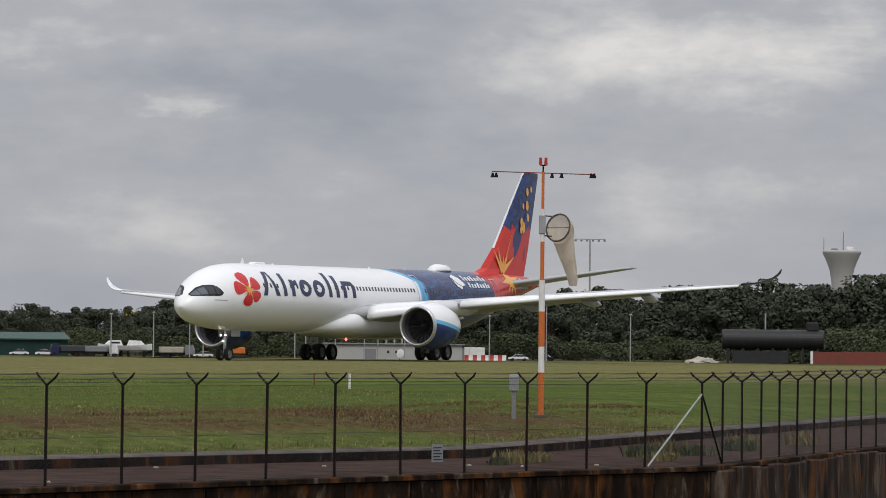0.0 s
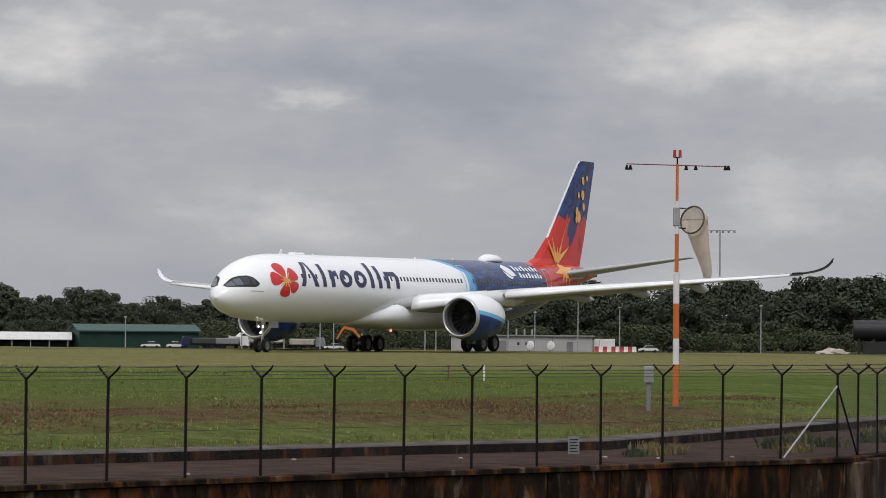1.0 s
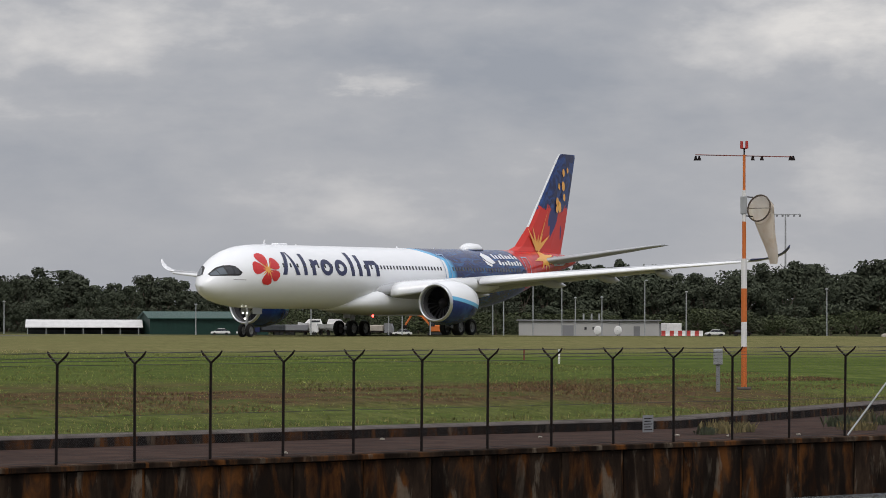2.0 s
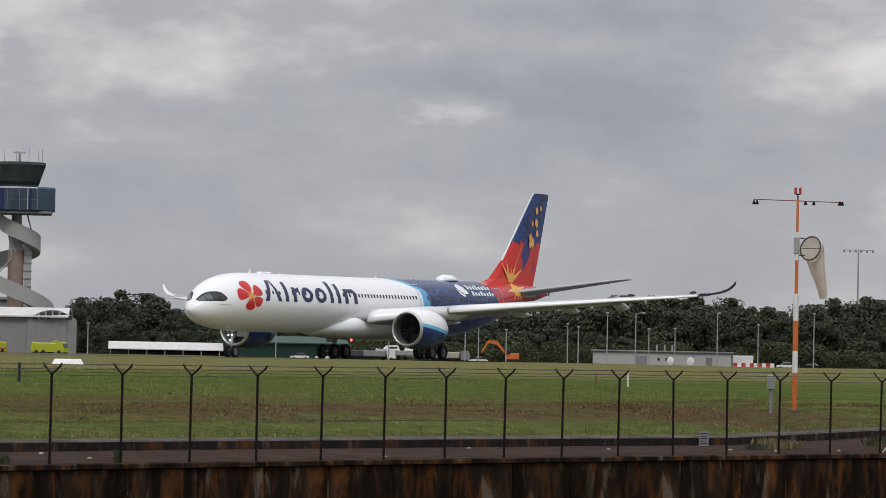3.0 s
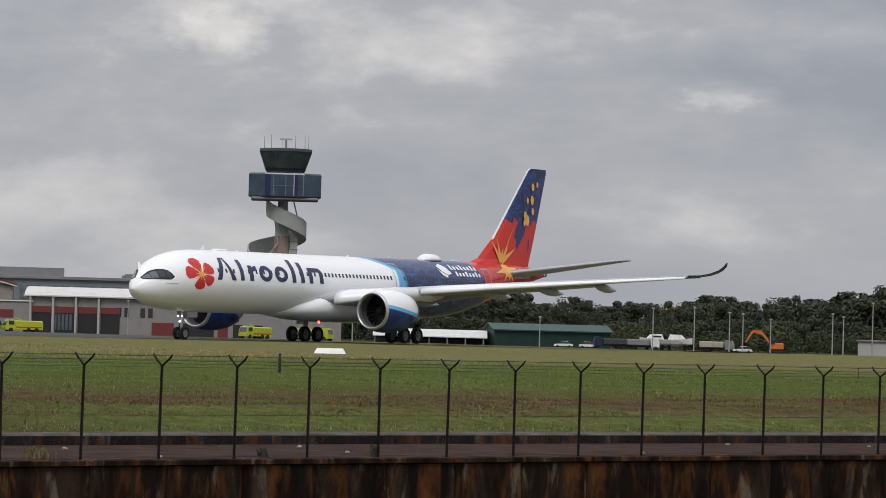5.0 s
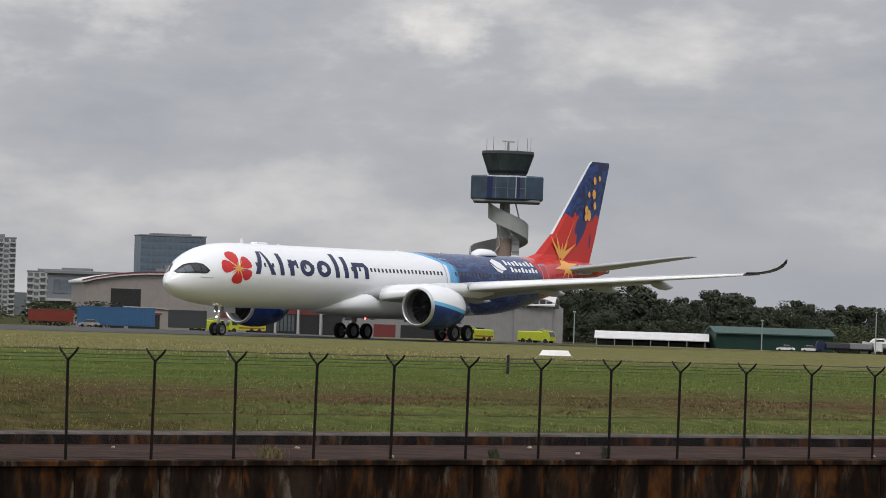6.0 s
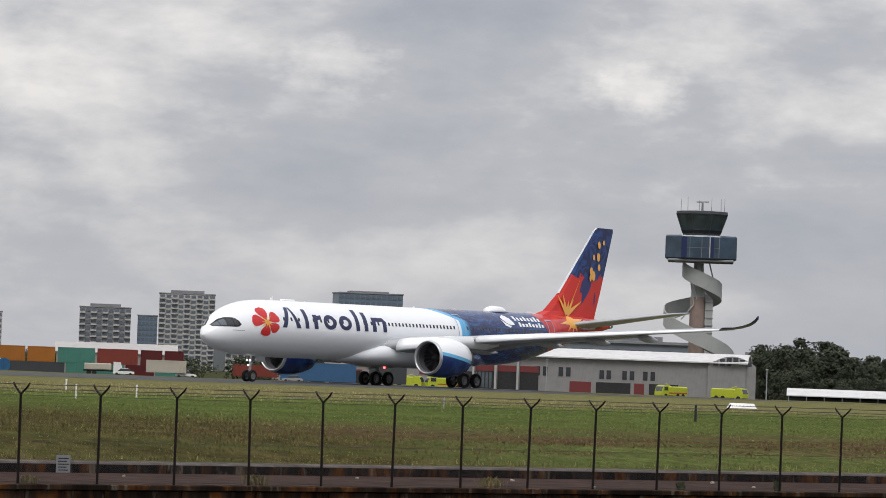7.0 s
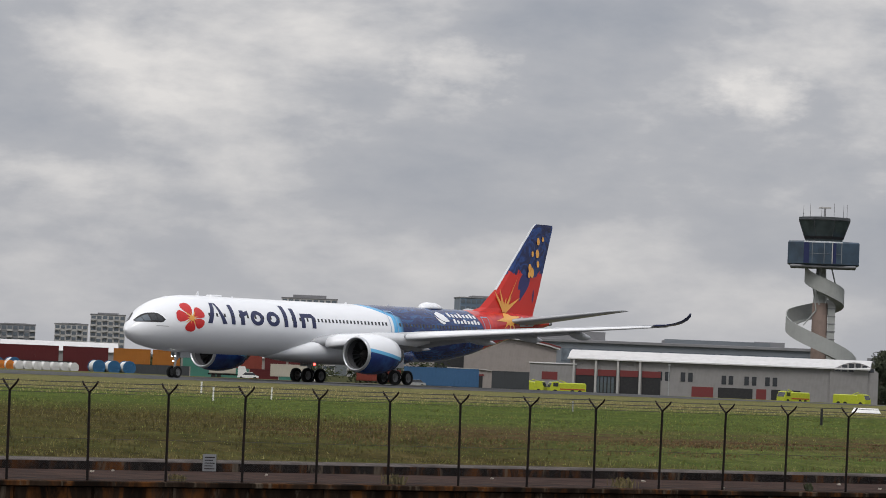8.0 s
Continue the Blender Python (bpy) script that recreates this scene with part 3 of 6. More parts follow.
def build_fence():
    root = thing("security_fence", pose(0, 0, 0), "dark rusty steel security fence with forked tops and barbed wire", "fence")
    post = arm = None
    spots = [(fence_at(i), 0) for i in range(-30, 7)] + [(CORNER + TURN * (2.46 * k), 1) for k in range(1, 14)]
    rng = random.Random(2)
    for k, (p, seg) in enumerate(spots):
        q = spots[k + 1][0] if k + 1 < len(spots) else p + TURN
        ang = math.degrees(math.atan2((q - p).y, (q - p).x))
        m = pose(p.x, p.y, PLAT, rng.uniform(-0.7, 0.7), rng.uniform(-0.7, 0.7), ang)
        if post is None:
            post = part("post", fence_post(), M["steel_dark"], root)
            post.matrix_basis = m
            bm = bmesh.new()
            for s in (-1, 1):
                rod(bm, (0, 0, 0), (0.02, s * 0.29, 0.22), 0.03, 0.03, 6)
                rod(bm, (0.02, s * 0.29, 0.22), (0.02, s * 0.36, 0.31), 0.03, 0.022, 6)
            arm = part("arm", bm, M["steel_dark"], root)
            arm.matrix_basis = m @ pose(0, 0, 2.42)
        else:
            again(post, root, m)
            again(arm, root, m @ pose(0, 0, 2.42))
    # strands: on the arms and along the mesh
    line0, line1 = [s[0] for s in spots if s[1] == 0], [spots[36][0]] + [s[0] for s in spots if s[1] == 1]
    for line in (line0, line1):
        for off, h in ((-0.33, 2.70), (-0.2, 2.58), (-0.1, 2.50), (0.33, 2.70), (0.2, 2.58), (0, 2.40), (0, 1.15), (0, 0.06)):
            bm = bmesh.new()
            for a, b in zip(line, line[1:]):
                d = (b - a).normalized()
                n = Vector((-d.y, d.x)) * off
                mid_ = (a + b) / 2 + n
                rod(bm, (*(a + n), PLAT + h), (*mid_, PLAT + h - (0.015 if off else 0.004)), 0.0065, None, 4)
                rod(bm, (*mid_, PLAT + h - (0.015 if off else 0.004)), (*(b + n), PLAT + h), 0.0065, None, 4)
                if off:
                    L = (b - a).length
                    for s in range(1, 17):
                        c = a + (b - a) * (s / 17) + n
                        rod(bm, (c.x, c.y, PLAT + h - 0.03), (c.x + 0.01, c.y, PLAT + h + 0.02), 0.003, None, 3)
            part("strand", bm, M["wire"], root)
        # woven mesh of crossing wires
        verts, faces = [], []
        for a, b in zip(line, line[1:]):
            d = (b - a)
            L = d.length
            n = Vector((-d.y, d.x)).normalized() * 0.0016
            count = int(L / 0.062)
            for s in range(-38, count):
                for up in (0, 1):
                    x0, x1, z0, z1 = s * 0.062, s * 0.062 + 2.34, 0.05, 2.39
                    if x1 < 0:
                        continue
                    if x0 < 0:
                        z0 += -x0
                        x0 = 0
                    if x1 > L:
                        z1 -= x1 - L
                        x1 = L
                    if up:
                        z0, z1 = 2.44 - z0, 2.44 - z1
                    p, q = a + d * (x0 / L), a + d * (x1 / L)
                    t = 0.0024
                    k = len(verts)
                    verts += [(p.x, p.y, PLAT + z0 - t), (p.x, p.y, PLAT + z0 + t), (q.x, q.y, PLAT + z1 + t), (q.x, q.y, PLAT + z1 - t)]
                    verts += [(p.x + n.x, p.y + n.y, PLAT + z0), (q.x + n.x, q.y + n.y, PLAT + z1)]
                    faces += [(k, k + 1, k + 2, k + 3), (k, k + 3, k + 5, k + 4), (k + 1, k + 4, k + 5, k + 2)]
        me = bpy.data.meshes.new("wire_mesh")
        me.from_pydata(verts, [], faces)
        me.materials.append(M["wire"])
        ob = new("wire_mesh", me)
        ob.parent = root
        tagged(ob, "fine woven wire mesh", kind="stuff")
    # corner braces
    c = CORNER
    b = fence_at(5.05)
    part("brace", rodm((b.x, b.y, PLAT + 0.02), (c.x, c.y, PLAT + 2.1), 0.03, None, 6), M["galv"], root, "pale slanting corner brace")
    e = CORNER + TURN * 2.4
    part("brace", rodm((e.x, e.y, PLAT + 0.02), (c.x, c.y, PLAT + 2.1), 0.03, None, 6), M["steel_dark"], root)
    return root


build_fence()


def fence_sign(i, h, label):
    a, b = fence_at(int(math.floor(i))), fence_at(int(math.floor(i)) + 1)
    p = fence_at(i)
    ang = math.degrees(math.atan2((b - a).y, (b - a).x))
    root = thing("fence_sign", pose(p.x + 0.04, p.y - 0.03, PLAT + h, 0, 0, ang), label, "sign")
    part("plate", boxm(-0.24, -0.006, -0.24, 0.24, 0.006, 0.24, bevel=0.003), M["mid_wall"], root)
    for k in range(5):
        part("bar", boxm(-0.18, -0.011, 0.14 - k * 0.08, 0.18 - 0.07 * (k % 2), -0.007, 0.165 - k * 0.08), M["steel_dark"], root, "illegible dark line of writing")


fence_sign(1.55, 0.55, "small grey warning sign with illegible lines on the fence")
fence_sign(-18.45, 0.55, "small grey warning sign with illegible lines on the fence")


# ---- airliner ----
LEG = 0.29
TOP = [(0, 3.8), (0.15, 4.16), (0.5, 4.6), (1, 5.02), (1.5, 5.42), (2.3, 6.02), (3.1, 6.4), (4.1, 6.76), (5.5, 7.06), (7, 7.2), (8.5, 7.25), (30, 7.3), (55, 7.42), (58, 7.38), (61, 7.15), (63.2, 6.85), (63.6, 6.6)]
BOT = [(0, 3.8), (0.15, 3.5), (0.5, 3.18), (1, 2.88), (2, 2.55), (3.5, 2.28), (5, 2.13), (7, 2.03), (9, 2.0), (42, 2.0), (45, 2.12), (49, 2.75), (54, 4.05), (59, 5.3), (63.2, 6.2), (63.6, 6.4)]
HALF = [(0, 0.02), (0.15, 0.36), (0.5, 0.76), (1, 1.16), (2, 1.72), (3.2, 2.17), (4.6, 2.52), (6.2, 2.74), (8, 2.82), (44, 2.82), (48, 2.62), (53, 1.98), (58, 1.2), (62, 0.55), (63.2, 0.32), (63.6, 0.1)]


def skin_point(x, z, out=0.02):
    """A point of the port flank at that station and height, a little proud."""
    t, b, w = lerp_table(TOP, x)[0], lerp_table(BOT, x)[0], lerp_table(HALF, x)[0]
    c, r = (t + b) / 2, (t - b) / 2
    s = max(-1, min(1, (z - c) / r))
    k = math.sqrt(max(0.0, 1 - s * s))
    return Vector((x, -(w * k) - out * max(k, 0.25), z + out * s))


def flank(polys, side=-1, cut=0.3, out=0.02, thick=0.012):
    """Flat outlines in (x, z) wrapped on the flank."""
    bm = bmesh.new()
    for pts in polys:
        f = bm.faces.new([bm.verts.new((x, 0, z)) for x, z in pts])
    zs = [v.co.z for v in bm.verts]
    z = min(zs) + cut
    while z < max(zs):
        bmesh.ops.bisect_plane(bm, geom=bm.verts[:] + bm.edges[:] + bm.faces[:], plane_co=(0, 0, z), plane_no=(0, 0, 1))
        z += cut
    bmesh.ops.triangulate(bm, faces=bm.faces)
    for v in bm.verts:
        p = skin_point(v.co.x, v.co.z, out)
        v.co = (p.x, p.y * -side, p.z)
    bmesh.ops.recalc_face_normals(bm, faces=bm.faces)
    for f in bm.faces:
        if f.normal.y * side < 0:
            f.normal_flip()
    return bm


def ring_fuselage():
    rings = []
    xs = [0.0, 0.05, 0.15, 0.3, 0.5, 0.75, 1, 1.3, 1.6, 2, 2.4, 2.8, 3.2, 3.7, 4.2, 4.8, 5.5, 6.2, 7, 8, 9.5] + list(range(12, 43, 3)) + [44, 46, 48, 50, 52, 54, 56, 58, 59.5, 61, 62.2, 63.2, 63.6]
    for x in xs:
        t, b, w = lerp_table(TOP, x)[0], lerp_table(BOT, x)[0], lerp_table(HALF, x)[0]
        c, r = (t + b) / 2, max((t - b) / 2, 0.01)
        rings.append([(x, w * math.cos(2 * math.pi * k / 48), c + r * math.sin(2 * math.pi * k / 48)) for k in range(48)])
    return loft(bmesh.new(), rings)


def aerofoil(x0, chord, z0, thick, y, twist=0.0, up=None):
    """A closed section across y."""
    pts = []
    sec = [(0, 0), (0.02, 0.28), (0.08, 0.45), (0.2, 0.58), (0.4, 0.6), (0.65, 0.42), (0.85, 0.2), (1, 0.02), (0.85, -0.1), (0.65, -0.25), (0.4, -0.42), (0.2, -0.4), (0.08, -0.32), (0.02, -0.2)]
    for s, h in sec:
        dx, dz = s * chord, h * thick * chord - math.tan(radians(twist)) * s * chord
        if up is None:
            pts.append((x0 + dx, y, z0 + dz))
        else:
            pts.append((x0 + dx, y + up[0] * h * thick * chord, z0 + up[1] * h * thick * chord))
    return pts


WING = [(1.6, 20.6, 13.6, 3.25, 0.13), (2.9, 23.4, 11.0, 3.45, 0.13), (6.0, 25.5, 9.0, 3.85, 0.12), (9.4, 27.6, 7.2, 4.25, 0.11), (15, 31.1, 5.7, 4.75, 0.105), (22, 35.5, 4.1, 5.3, 0.10), (29.3, 40.0, 2.5, 5.85, 0.10)]
TIP = [(30.2, 40.6, 1.75, 5.95, 0.07), (30.95, 41.1, 1.25, 6.15, 0.06), (31.5, 41.5, 0.85, 6.42, 0.06), (31.85, 41.8, 0.6, 6.78, 0.06), (32.0, 42.0, 0.25, 7.1, 0.06)]


def build_airliner():
    root = thing("airliner", pose(0, 0, 0), "white, navy and red twin-engined passenger jet rolling on the runway", "airliner")
    body = part("fuselage", ring_fuselage(), M["livery"], root, "white nose, navy middle and red tail", smooth=True)
    # belly fairing
    rings = []
    for x, w, zt, zb in ((18.5, 0.6, 2.6, 2.05), (20.5, 2.2, 3.2, 1.85), (23, 3.1, 3.9, 1.6), (27, 3.35, 4.1, 1.45), (34, 3.3, 4.0, 1.45), (38, 2.7, 3.5, 1.7), (41, 1.2, 2.6, 2.0)):
        c, r = (zt + zb) / 2, (zt - zb) / 2
        rings.append([(x, w * math.copysign(abs(math.cos(a)) ** 0.7, math.cos(a)), c + r * math.copysign(abs(math.sin(a)) ** 0.8, math.sin(a))) for a in [2 * math.pi * k / 28 for k in range(28)]])
    part("belly_fairing", loft(bmesh.new(), rings), M["livery"], root, "smooth wing root fairing, white ahead and navy behind", smooth=True)
    for s in (-1, 1):
        wing = part("wing", loft(bmesh.new(), [aerofoil(x, c, z, th, s * y, 1.5) for y, x, c, z, th in WING]), M["plane_grey"], root, "long swept grey wing", smooth=True)
        wing.data.materials.append(M["plane_white"])
        # bright slat along the leading edge
        bm = bmesh.new()
        for seg in ((3.6, 8.0), (9.9, 29.2)):
            rings = []
            for k in range(9):
                y = seg[0] + (seg[1] - seg[0]) * k / 8
                x, c, z, th = lerp_table([(w[0], *w[1:]) for w in WING], y)
                rings.append([(x - 0.28 + a * (0.17 * c + 0.35), s * y, z - 0.13 + h * th * c) for a, h in ((0, -0.2), (0.03, 0.08), (0.15, 0.38), (0.45, 0.6), (1.0, 0.72), (0.99, 0.66), (0.5, 0.5), (0.3, -0.1), (0.1, -0.35))])
            loft(bm, rings)
        part("slat", bm, M["plane_white"], wing, "white leading-edge slat", smooth=True)
        bm = bmesh.new()
        rings = []
        for k in range(9):
            y = 3.2 + (21.5 - 3.2) * k / 8
            x, c, z, th = lerp_table([(w[0], *w[1:]) for w in WING], y)
            xe, fz, fc = x + c * 0.86, z - 0.02 * c, 0.24 * c
            rings.append([(xe, s * y, fz + 0.05), (xe + fc * 0.4, s * y, fz - 0.05), (xe + fc, s * y, fz - 0.2 * fc), (xe + fc * 0.4, s * y, fz - 0.17 * fc), (xe, s * y, fz - 0.1)])
        part("flap", loft(bm, rings), M["plane_grey"], wing, "lowered trailing-edge flap", smooth=False)
        tip = [WING[-1]] + TIP
        rings = []
        for k, (y, x, c, z, th) in enumerate(tip):
            a = radians((0, 12, 32, 52, 66, 74)[k])
            rings.append(aerofoil(x, c, z, th, s * y, up=(-s * math.sin(a), math.cos(a))))
        part("sharklet", loft(bmesh.new(), rings), M["plane_white"] if s > 0 else M["navy"], wing, "upswept curved wing tip", smooth=True)
        for y in (5.9, 12.8, 17.2, 21.6):
            x, c, z, th = lerp_table([(w[0], *w[1:]) for w in WING], y)
            bm = bmesh.new()
            L = 0.62 * c + 1.0
            rings = []
            for f, r in ((0, 0.03), (0.15, 0.2), (0.4, 0.3), (0.7, 0.28), (0.92, 0.12), (1, 0.03)):
                rings.append([(x + 0.5 * c + f * L, s * y + r * 0.7 * math.cos(a), z - 0.36 - 0.28 * f + r * 1.25 * math.sin(a)) for a in [math.pi * k / 6 for k in range(12)]])
            part("flap_fairing", loft(bm, rings), M["plane_grey"], wing, "pointed flap track fairing", smooth=True)
    # engines
    for s in (-1, 1):
        eng = new("engine")
        eng.parent = root
        eng.matrix_basis = pose(21.0, s * 9.37, 2.42)
        eng["label"] = "large turbofan in a white and blue cowl"
        part("cowl", spin([(0.28, 1.62), (0.9, 1.78), (1.8, 1.86), (2.9, 1.84), (4.0, 1.68), (5.0, 1.42), (5.05, 1.36), (4.5, 1.3)]), M["nacelle"], eng, "white cowl, blue below a pale blue line", smooth=True)
        part("inlet_lip", spin([(0.5, 1.36), (0.22, 1.37), (0.05, 1.43), (0.0, 1.5), (0.06, 1.56), (0.29, 1.625)]), M["alu"], eng, "bare polished metal inlet ring", smooth=True)
        part("duct", spin([(0.49, 1.362), (1.0, 1.40), (1.5, 1.44), (1.52, 0.3)]), M["inner"], eng, smooth=True)
        r0, r1, turn = 0.4, 1.4, 0.28
        blade = bmesh.new()
        blade.faces.new([blade.verts.new(v) for v in ((1.35, r0, 0.0), (1.22, r1, 0.0), (1.42, r1 * math.cos(0.25), r1 * math.sin(0.25)), (1.5, r0 * math.cos(turn), r0 * math.sin(turn)))])
        bmesh.ops.solidify(blade, geom=blade.faces[:], thickness=0.015)
        first = part("fan_blade", blade, M["fan"], eng, "dark curved fan blade")
        for k in range(1, 20):
            again(first, eng, pose(0, 0, 0, 18 * k))
        part("spinner", spin([(0.75, 0.02), (0.95, 0.2), (1.2, 0.34), (1.4, 0.42)], 24), M["black"], eng, smooth=True)
        part("exhaust", spin([(4.2, 1.0), (5.2, 0.98), (6.2, 0.78), (6.22, 0.7), (5.6, 0.6), (6.4, 0.45), (7.2, 0.08)], 28), M["inner"], eng, "dark metal exhaust nozzle and plug", smooth=True)
        bm = bmesh.new()
        loft(bm, [[(x, w, zb), (x, w, zt), (x, -w, zt), (x, -w, zb)] for x, w, zb, zt in ((1.6, 0.04, 1.7, 1.9), (3.2, 0.22, 1.4, 2.05), (6.0, 0.26, 1.0, 2.1), (8.8, 0.2, 0.9, 1.75), (11.0, 0.05, 1.3, 1.7))])
        part("pylon", bm, M["plane_white"], eng, smooth=True)
    # tail
    fin = part("fin", loft(bmesh.new(), [[(x0 + f * c, h * c * 0.5, z) for f, h in ((0, 0), (0.1, 0.07), (0.35, 0.1), (0.7, 0.06), (1, 0.004), (0.7, -0.06), (0.35, -0.1), (0.1, -0.07))] for x0, c, z in ((49.6, 11.2, 7.1), (51.9, 9.1, 7.75), (54.3, 7.4, 9.6), (60.3, 3.5, 16.2), (60.75, 3.0, 16.5))]), M["fin"], root, "tall fin, navy above a red flower design", smooth=False)
    bm = bmesh.new()
    loft(bm, [[(x0 - 0.06, 0.0, z), (x0 + 0.17, 0.19 - 0.008 * z, z), (x0 + 0.2, 0, z), (x0 + 0.17, -0.19 + 0.008 * z, z)] for x0, z in ((54.3, 9.6), (60.3, 16.2), (60.75, 16.52))])
    part("leading_edge", bm, M["plane_white"], fin, "pale leading edge")
    bm = bmesh.new()
    for x, z, r in ((61.1, 14.75, 0.3), (61.9, 15.0, 0.22), (60.15, 13.45, 0.24), (60.95, 13.5, 0.36), (61.05, 12.45, 0.28), (59.7, 12.0, 0.34), (60.05, 11.55, 0.42), (59.55, 11.3, 0.26)):
        for s in (-1, 1):
            bm = bmesh.new()
            ring = [2 * math.pi * k / 14 for k in range(14)]
            bm.faces.new([bm.verts.new((x + r * 0.8 * math.cos(a) * s, s * 0.42, z + r * 1.25 * math.sin(a))) for a in ring])
            for v in bm.verts:
                half = lerp_table([(7.75, 9.1), (9.6, 7.4), (16.2, 3.5), (16.6, 3.0)], v.co.z)[0] * 0.052
                v.co.y = math.copysign(half + 0.012, v.co.y)
            part("pollen_spot", bm, M["emblem_gold"], fin, "orange spot of the flower design")
    for s in (-1, 1):
        part("tailplane", loft(bmesh.new(), [aerofoil(x, c, z, 0.1, s * y) for y, x, c, z in ((0.5, 54.6, 6.6, 6.35), (1.6, 55.4, 5.9, 6.5), (9.2, 61.2, 2.4, 7.75), (9.7, 62.2, 1.7, 7.85))]), M["plane_grey"], root, "pale grey tailplane", smooth=True)
    part("auxiliary_exhaust", spin([(63.55, 0.24), (63.9, 0.2), (63.92, 0.14), (63.7, 0.12)], 16), M["inner"], root, "dark tail exhaust").location = (0, 0, 6.5)
    # star burst and its rays over the red tail
    polys = []
    for a, L in ((10, 2.4), (48, 3.0), (80, 2.6), (112, 2.9), (150, 2.3), (188, 2.6), (225, 1.9), (262, 1.8), (300, 1.9), (335, 2.0)):
        a = radians(a)
        c, d = Vector((55.0, 6.7)), Vector((math.cos(a), math.sin(a) * 0.75))
        n = Vector((-d.y, d.x)) * 0.32
        tip = c + d * L
        if tip.y < 7.45:
            polys.append([tuple(c + n), tuple(c - n), tuple(tip)])
    polys.append([(55.0 + 0.9 * math.cos(a), 6.65 + 0.62 * math.sin(a)) for a in [2 * math.pi * k / 16 for k in range(16)]])
    star = part("star_emblem", flank(polys, out=0.03), M["emblem_gold"], body, "gold star-shaped flower heart")
    bm = bmesh.new()
    for a, L in ((28, 3.0), (50, 2.0), (74, 1.5), (106, 2.3), (128, 2.6), (56, 4.4)):
        a = radians(a)
        c, d = Vector((55.3, 7.5)), Vector((math.cos(a), math.sin(a)))
        n = Vector((-d.y, d.x)) * (0.3 if L < 4 else 0.1)
        pts = [c + n, c - n, c + d * L]
        fs = []
        for p in pts:
            half = 0.052 * lerp_table([(7.1, 10.2), (7.75, 9.1), (9.6, 7.4), (16.2, 3.5)], p.y)[0] + 0.02
            fs.append(bm.verts.new((p.x, -half, p.y)))
        bm.faces.new(fs)
    part("star_ray", bm, M["emblem_gold"], fin, "gold rays on the fin")
    part("tail_panel", flank([[(56.9, 6.0), (59.6, 6.1), (60.4, 6.5), (59.4, 6.8), (57.6, 6.95), (56.6, 6.6)]], out=0.025), M["plane_grey"], body, "bare grey panel at the tailplane root")
    # flower emblem on the nose flank
    polys = []
    c = Vector((5.9, 5.12))
    for turn, size, wide in ((106, 1.3, 0.84), (33, 1.2, 0.96), (-36, 1.15, 0.88), (-100, 1.2, 0.82), (172, 1.2, 0.98)):
        d = Vector((math.cos(radians(turn)) * 1.4, math.sin(radians(turn))))
        n = Vector((-math.sin(radians(turn)) * 1.4, math.cos(radians(turn))))
        rows_ = ((0.08, 0.05), (0.3, 0.4), (0.52, 0.78), (0.78, 1.0), (0.93, 0.84), (1.03, 0.4))
        for (f0, w0), (f1, w1) in zip(rows_, rows_[1:]):
            polys.append([tuple(c + d * f * size + n * w * wide * 0.54) for f, w in ((f0, w0), (f0, -w0), (f1, -w1), (f1, w1))])
    part("flower_emblem", flank(polys, cut=0.25), M["emblem_red"], body, "five ragged red flower petals")
    polys = []
    for k in range(9):
        a0 = radians(15 + 40 * k)
        d, n = Vector((math.cos(a0) * 1.25, math.sin(a0))), Vector((-math.sin(a0), math.cos(a0))) * 0.1
        polys.append([tuple(c + n), tuple(c - n), tuple(c + d * (0.55 + 0.3 * (k % 2)))])
    part("stamen_emblem", flank(polys, out=0.032), M["emblem_gold"], body, "gold stamens")
    # airline title as plain blocks
    x0, base = 7.85, 4.72

    def ring_of(cx, cz, rx, rz, thick):
        """A closed band in quads."""
        n = 24
        o = [(cx + rx * math.cos(2 * math.pi * k / n), cz + rz * math.sin(2 * math.pi * k / n)) for k in range(n)]
        i = [(cx + (rx - thick) * math.cos(2 * math.pi * k / n), cz + (rz - thick * 0.72) * math.sin(2 * math.pi * k / n)) for k in range(n)]
        return [[o[k], o[(k + 1) % n], i[(k + 1) % n], i[k]] for k in range(n)]

    glyphs = [("chevron", 0.0, 2.7, 1.85), ("bar", 3.3, 0.52, 1.75), ("bar", 4.6, 0.56, 1.3), ("tab", 5.16, 0.62, 1.3), ("ring", 6.05, 1.85, 1.34), ("ring", 8.3, 1.85, 1.34), ("bar", 10.75, 0.54, 1.95), ("bar", 12.0, 0.54, 1.75), ("arch", 13.25, 2.1, 1.32)]
    for kind, dx, w, h in glyphs:
        a, b = x0 + dx, x0 + dx + w
        if kind == "chevron":
            m_ = (a + b) / 2
            polys = [[(a, base), (a + 0.62, base), (m_ + 0.1, base + h), (m_ - 0.36, base + h)], [(b - 0.62, base), (b, base), (m_ + 0.36, base + h), (m_ + 0.1, base + h)]]
        elif kind == "bar":
            polys = [[(a, base), (b, base), (b, base + h), (a, base + h)]]
        elif kind == "tab":
            polys = [[(a, base + h - 0.5), (b, base + h - 0.36), (b, base + h), (a, base + h - 0.12)]]
        elif kind == "ring":
            polys = ring_of((a + b) / 2, base + h / 2, w / 2, h / 2, 0.5)
        else:
            polys = [[(a, base), (a + 0.55, base), (a + 0.55, base + h), (a, base + h)], [(b - 0.55, base), (b, base), (b, base + h - 0.36), (b - 0.55, base + h - 0.36)], [(a + 0.55, base + h - 0.36), (b, base + h - 0.36), (b - 0.4, base + h), (a + 0.55, base + h)]]
        part("title_block", flank(polys, cut=0.25), M["navy"], body, "plain navy shape of the airline title")
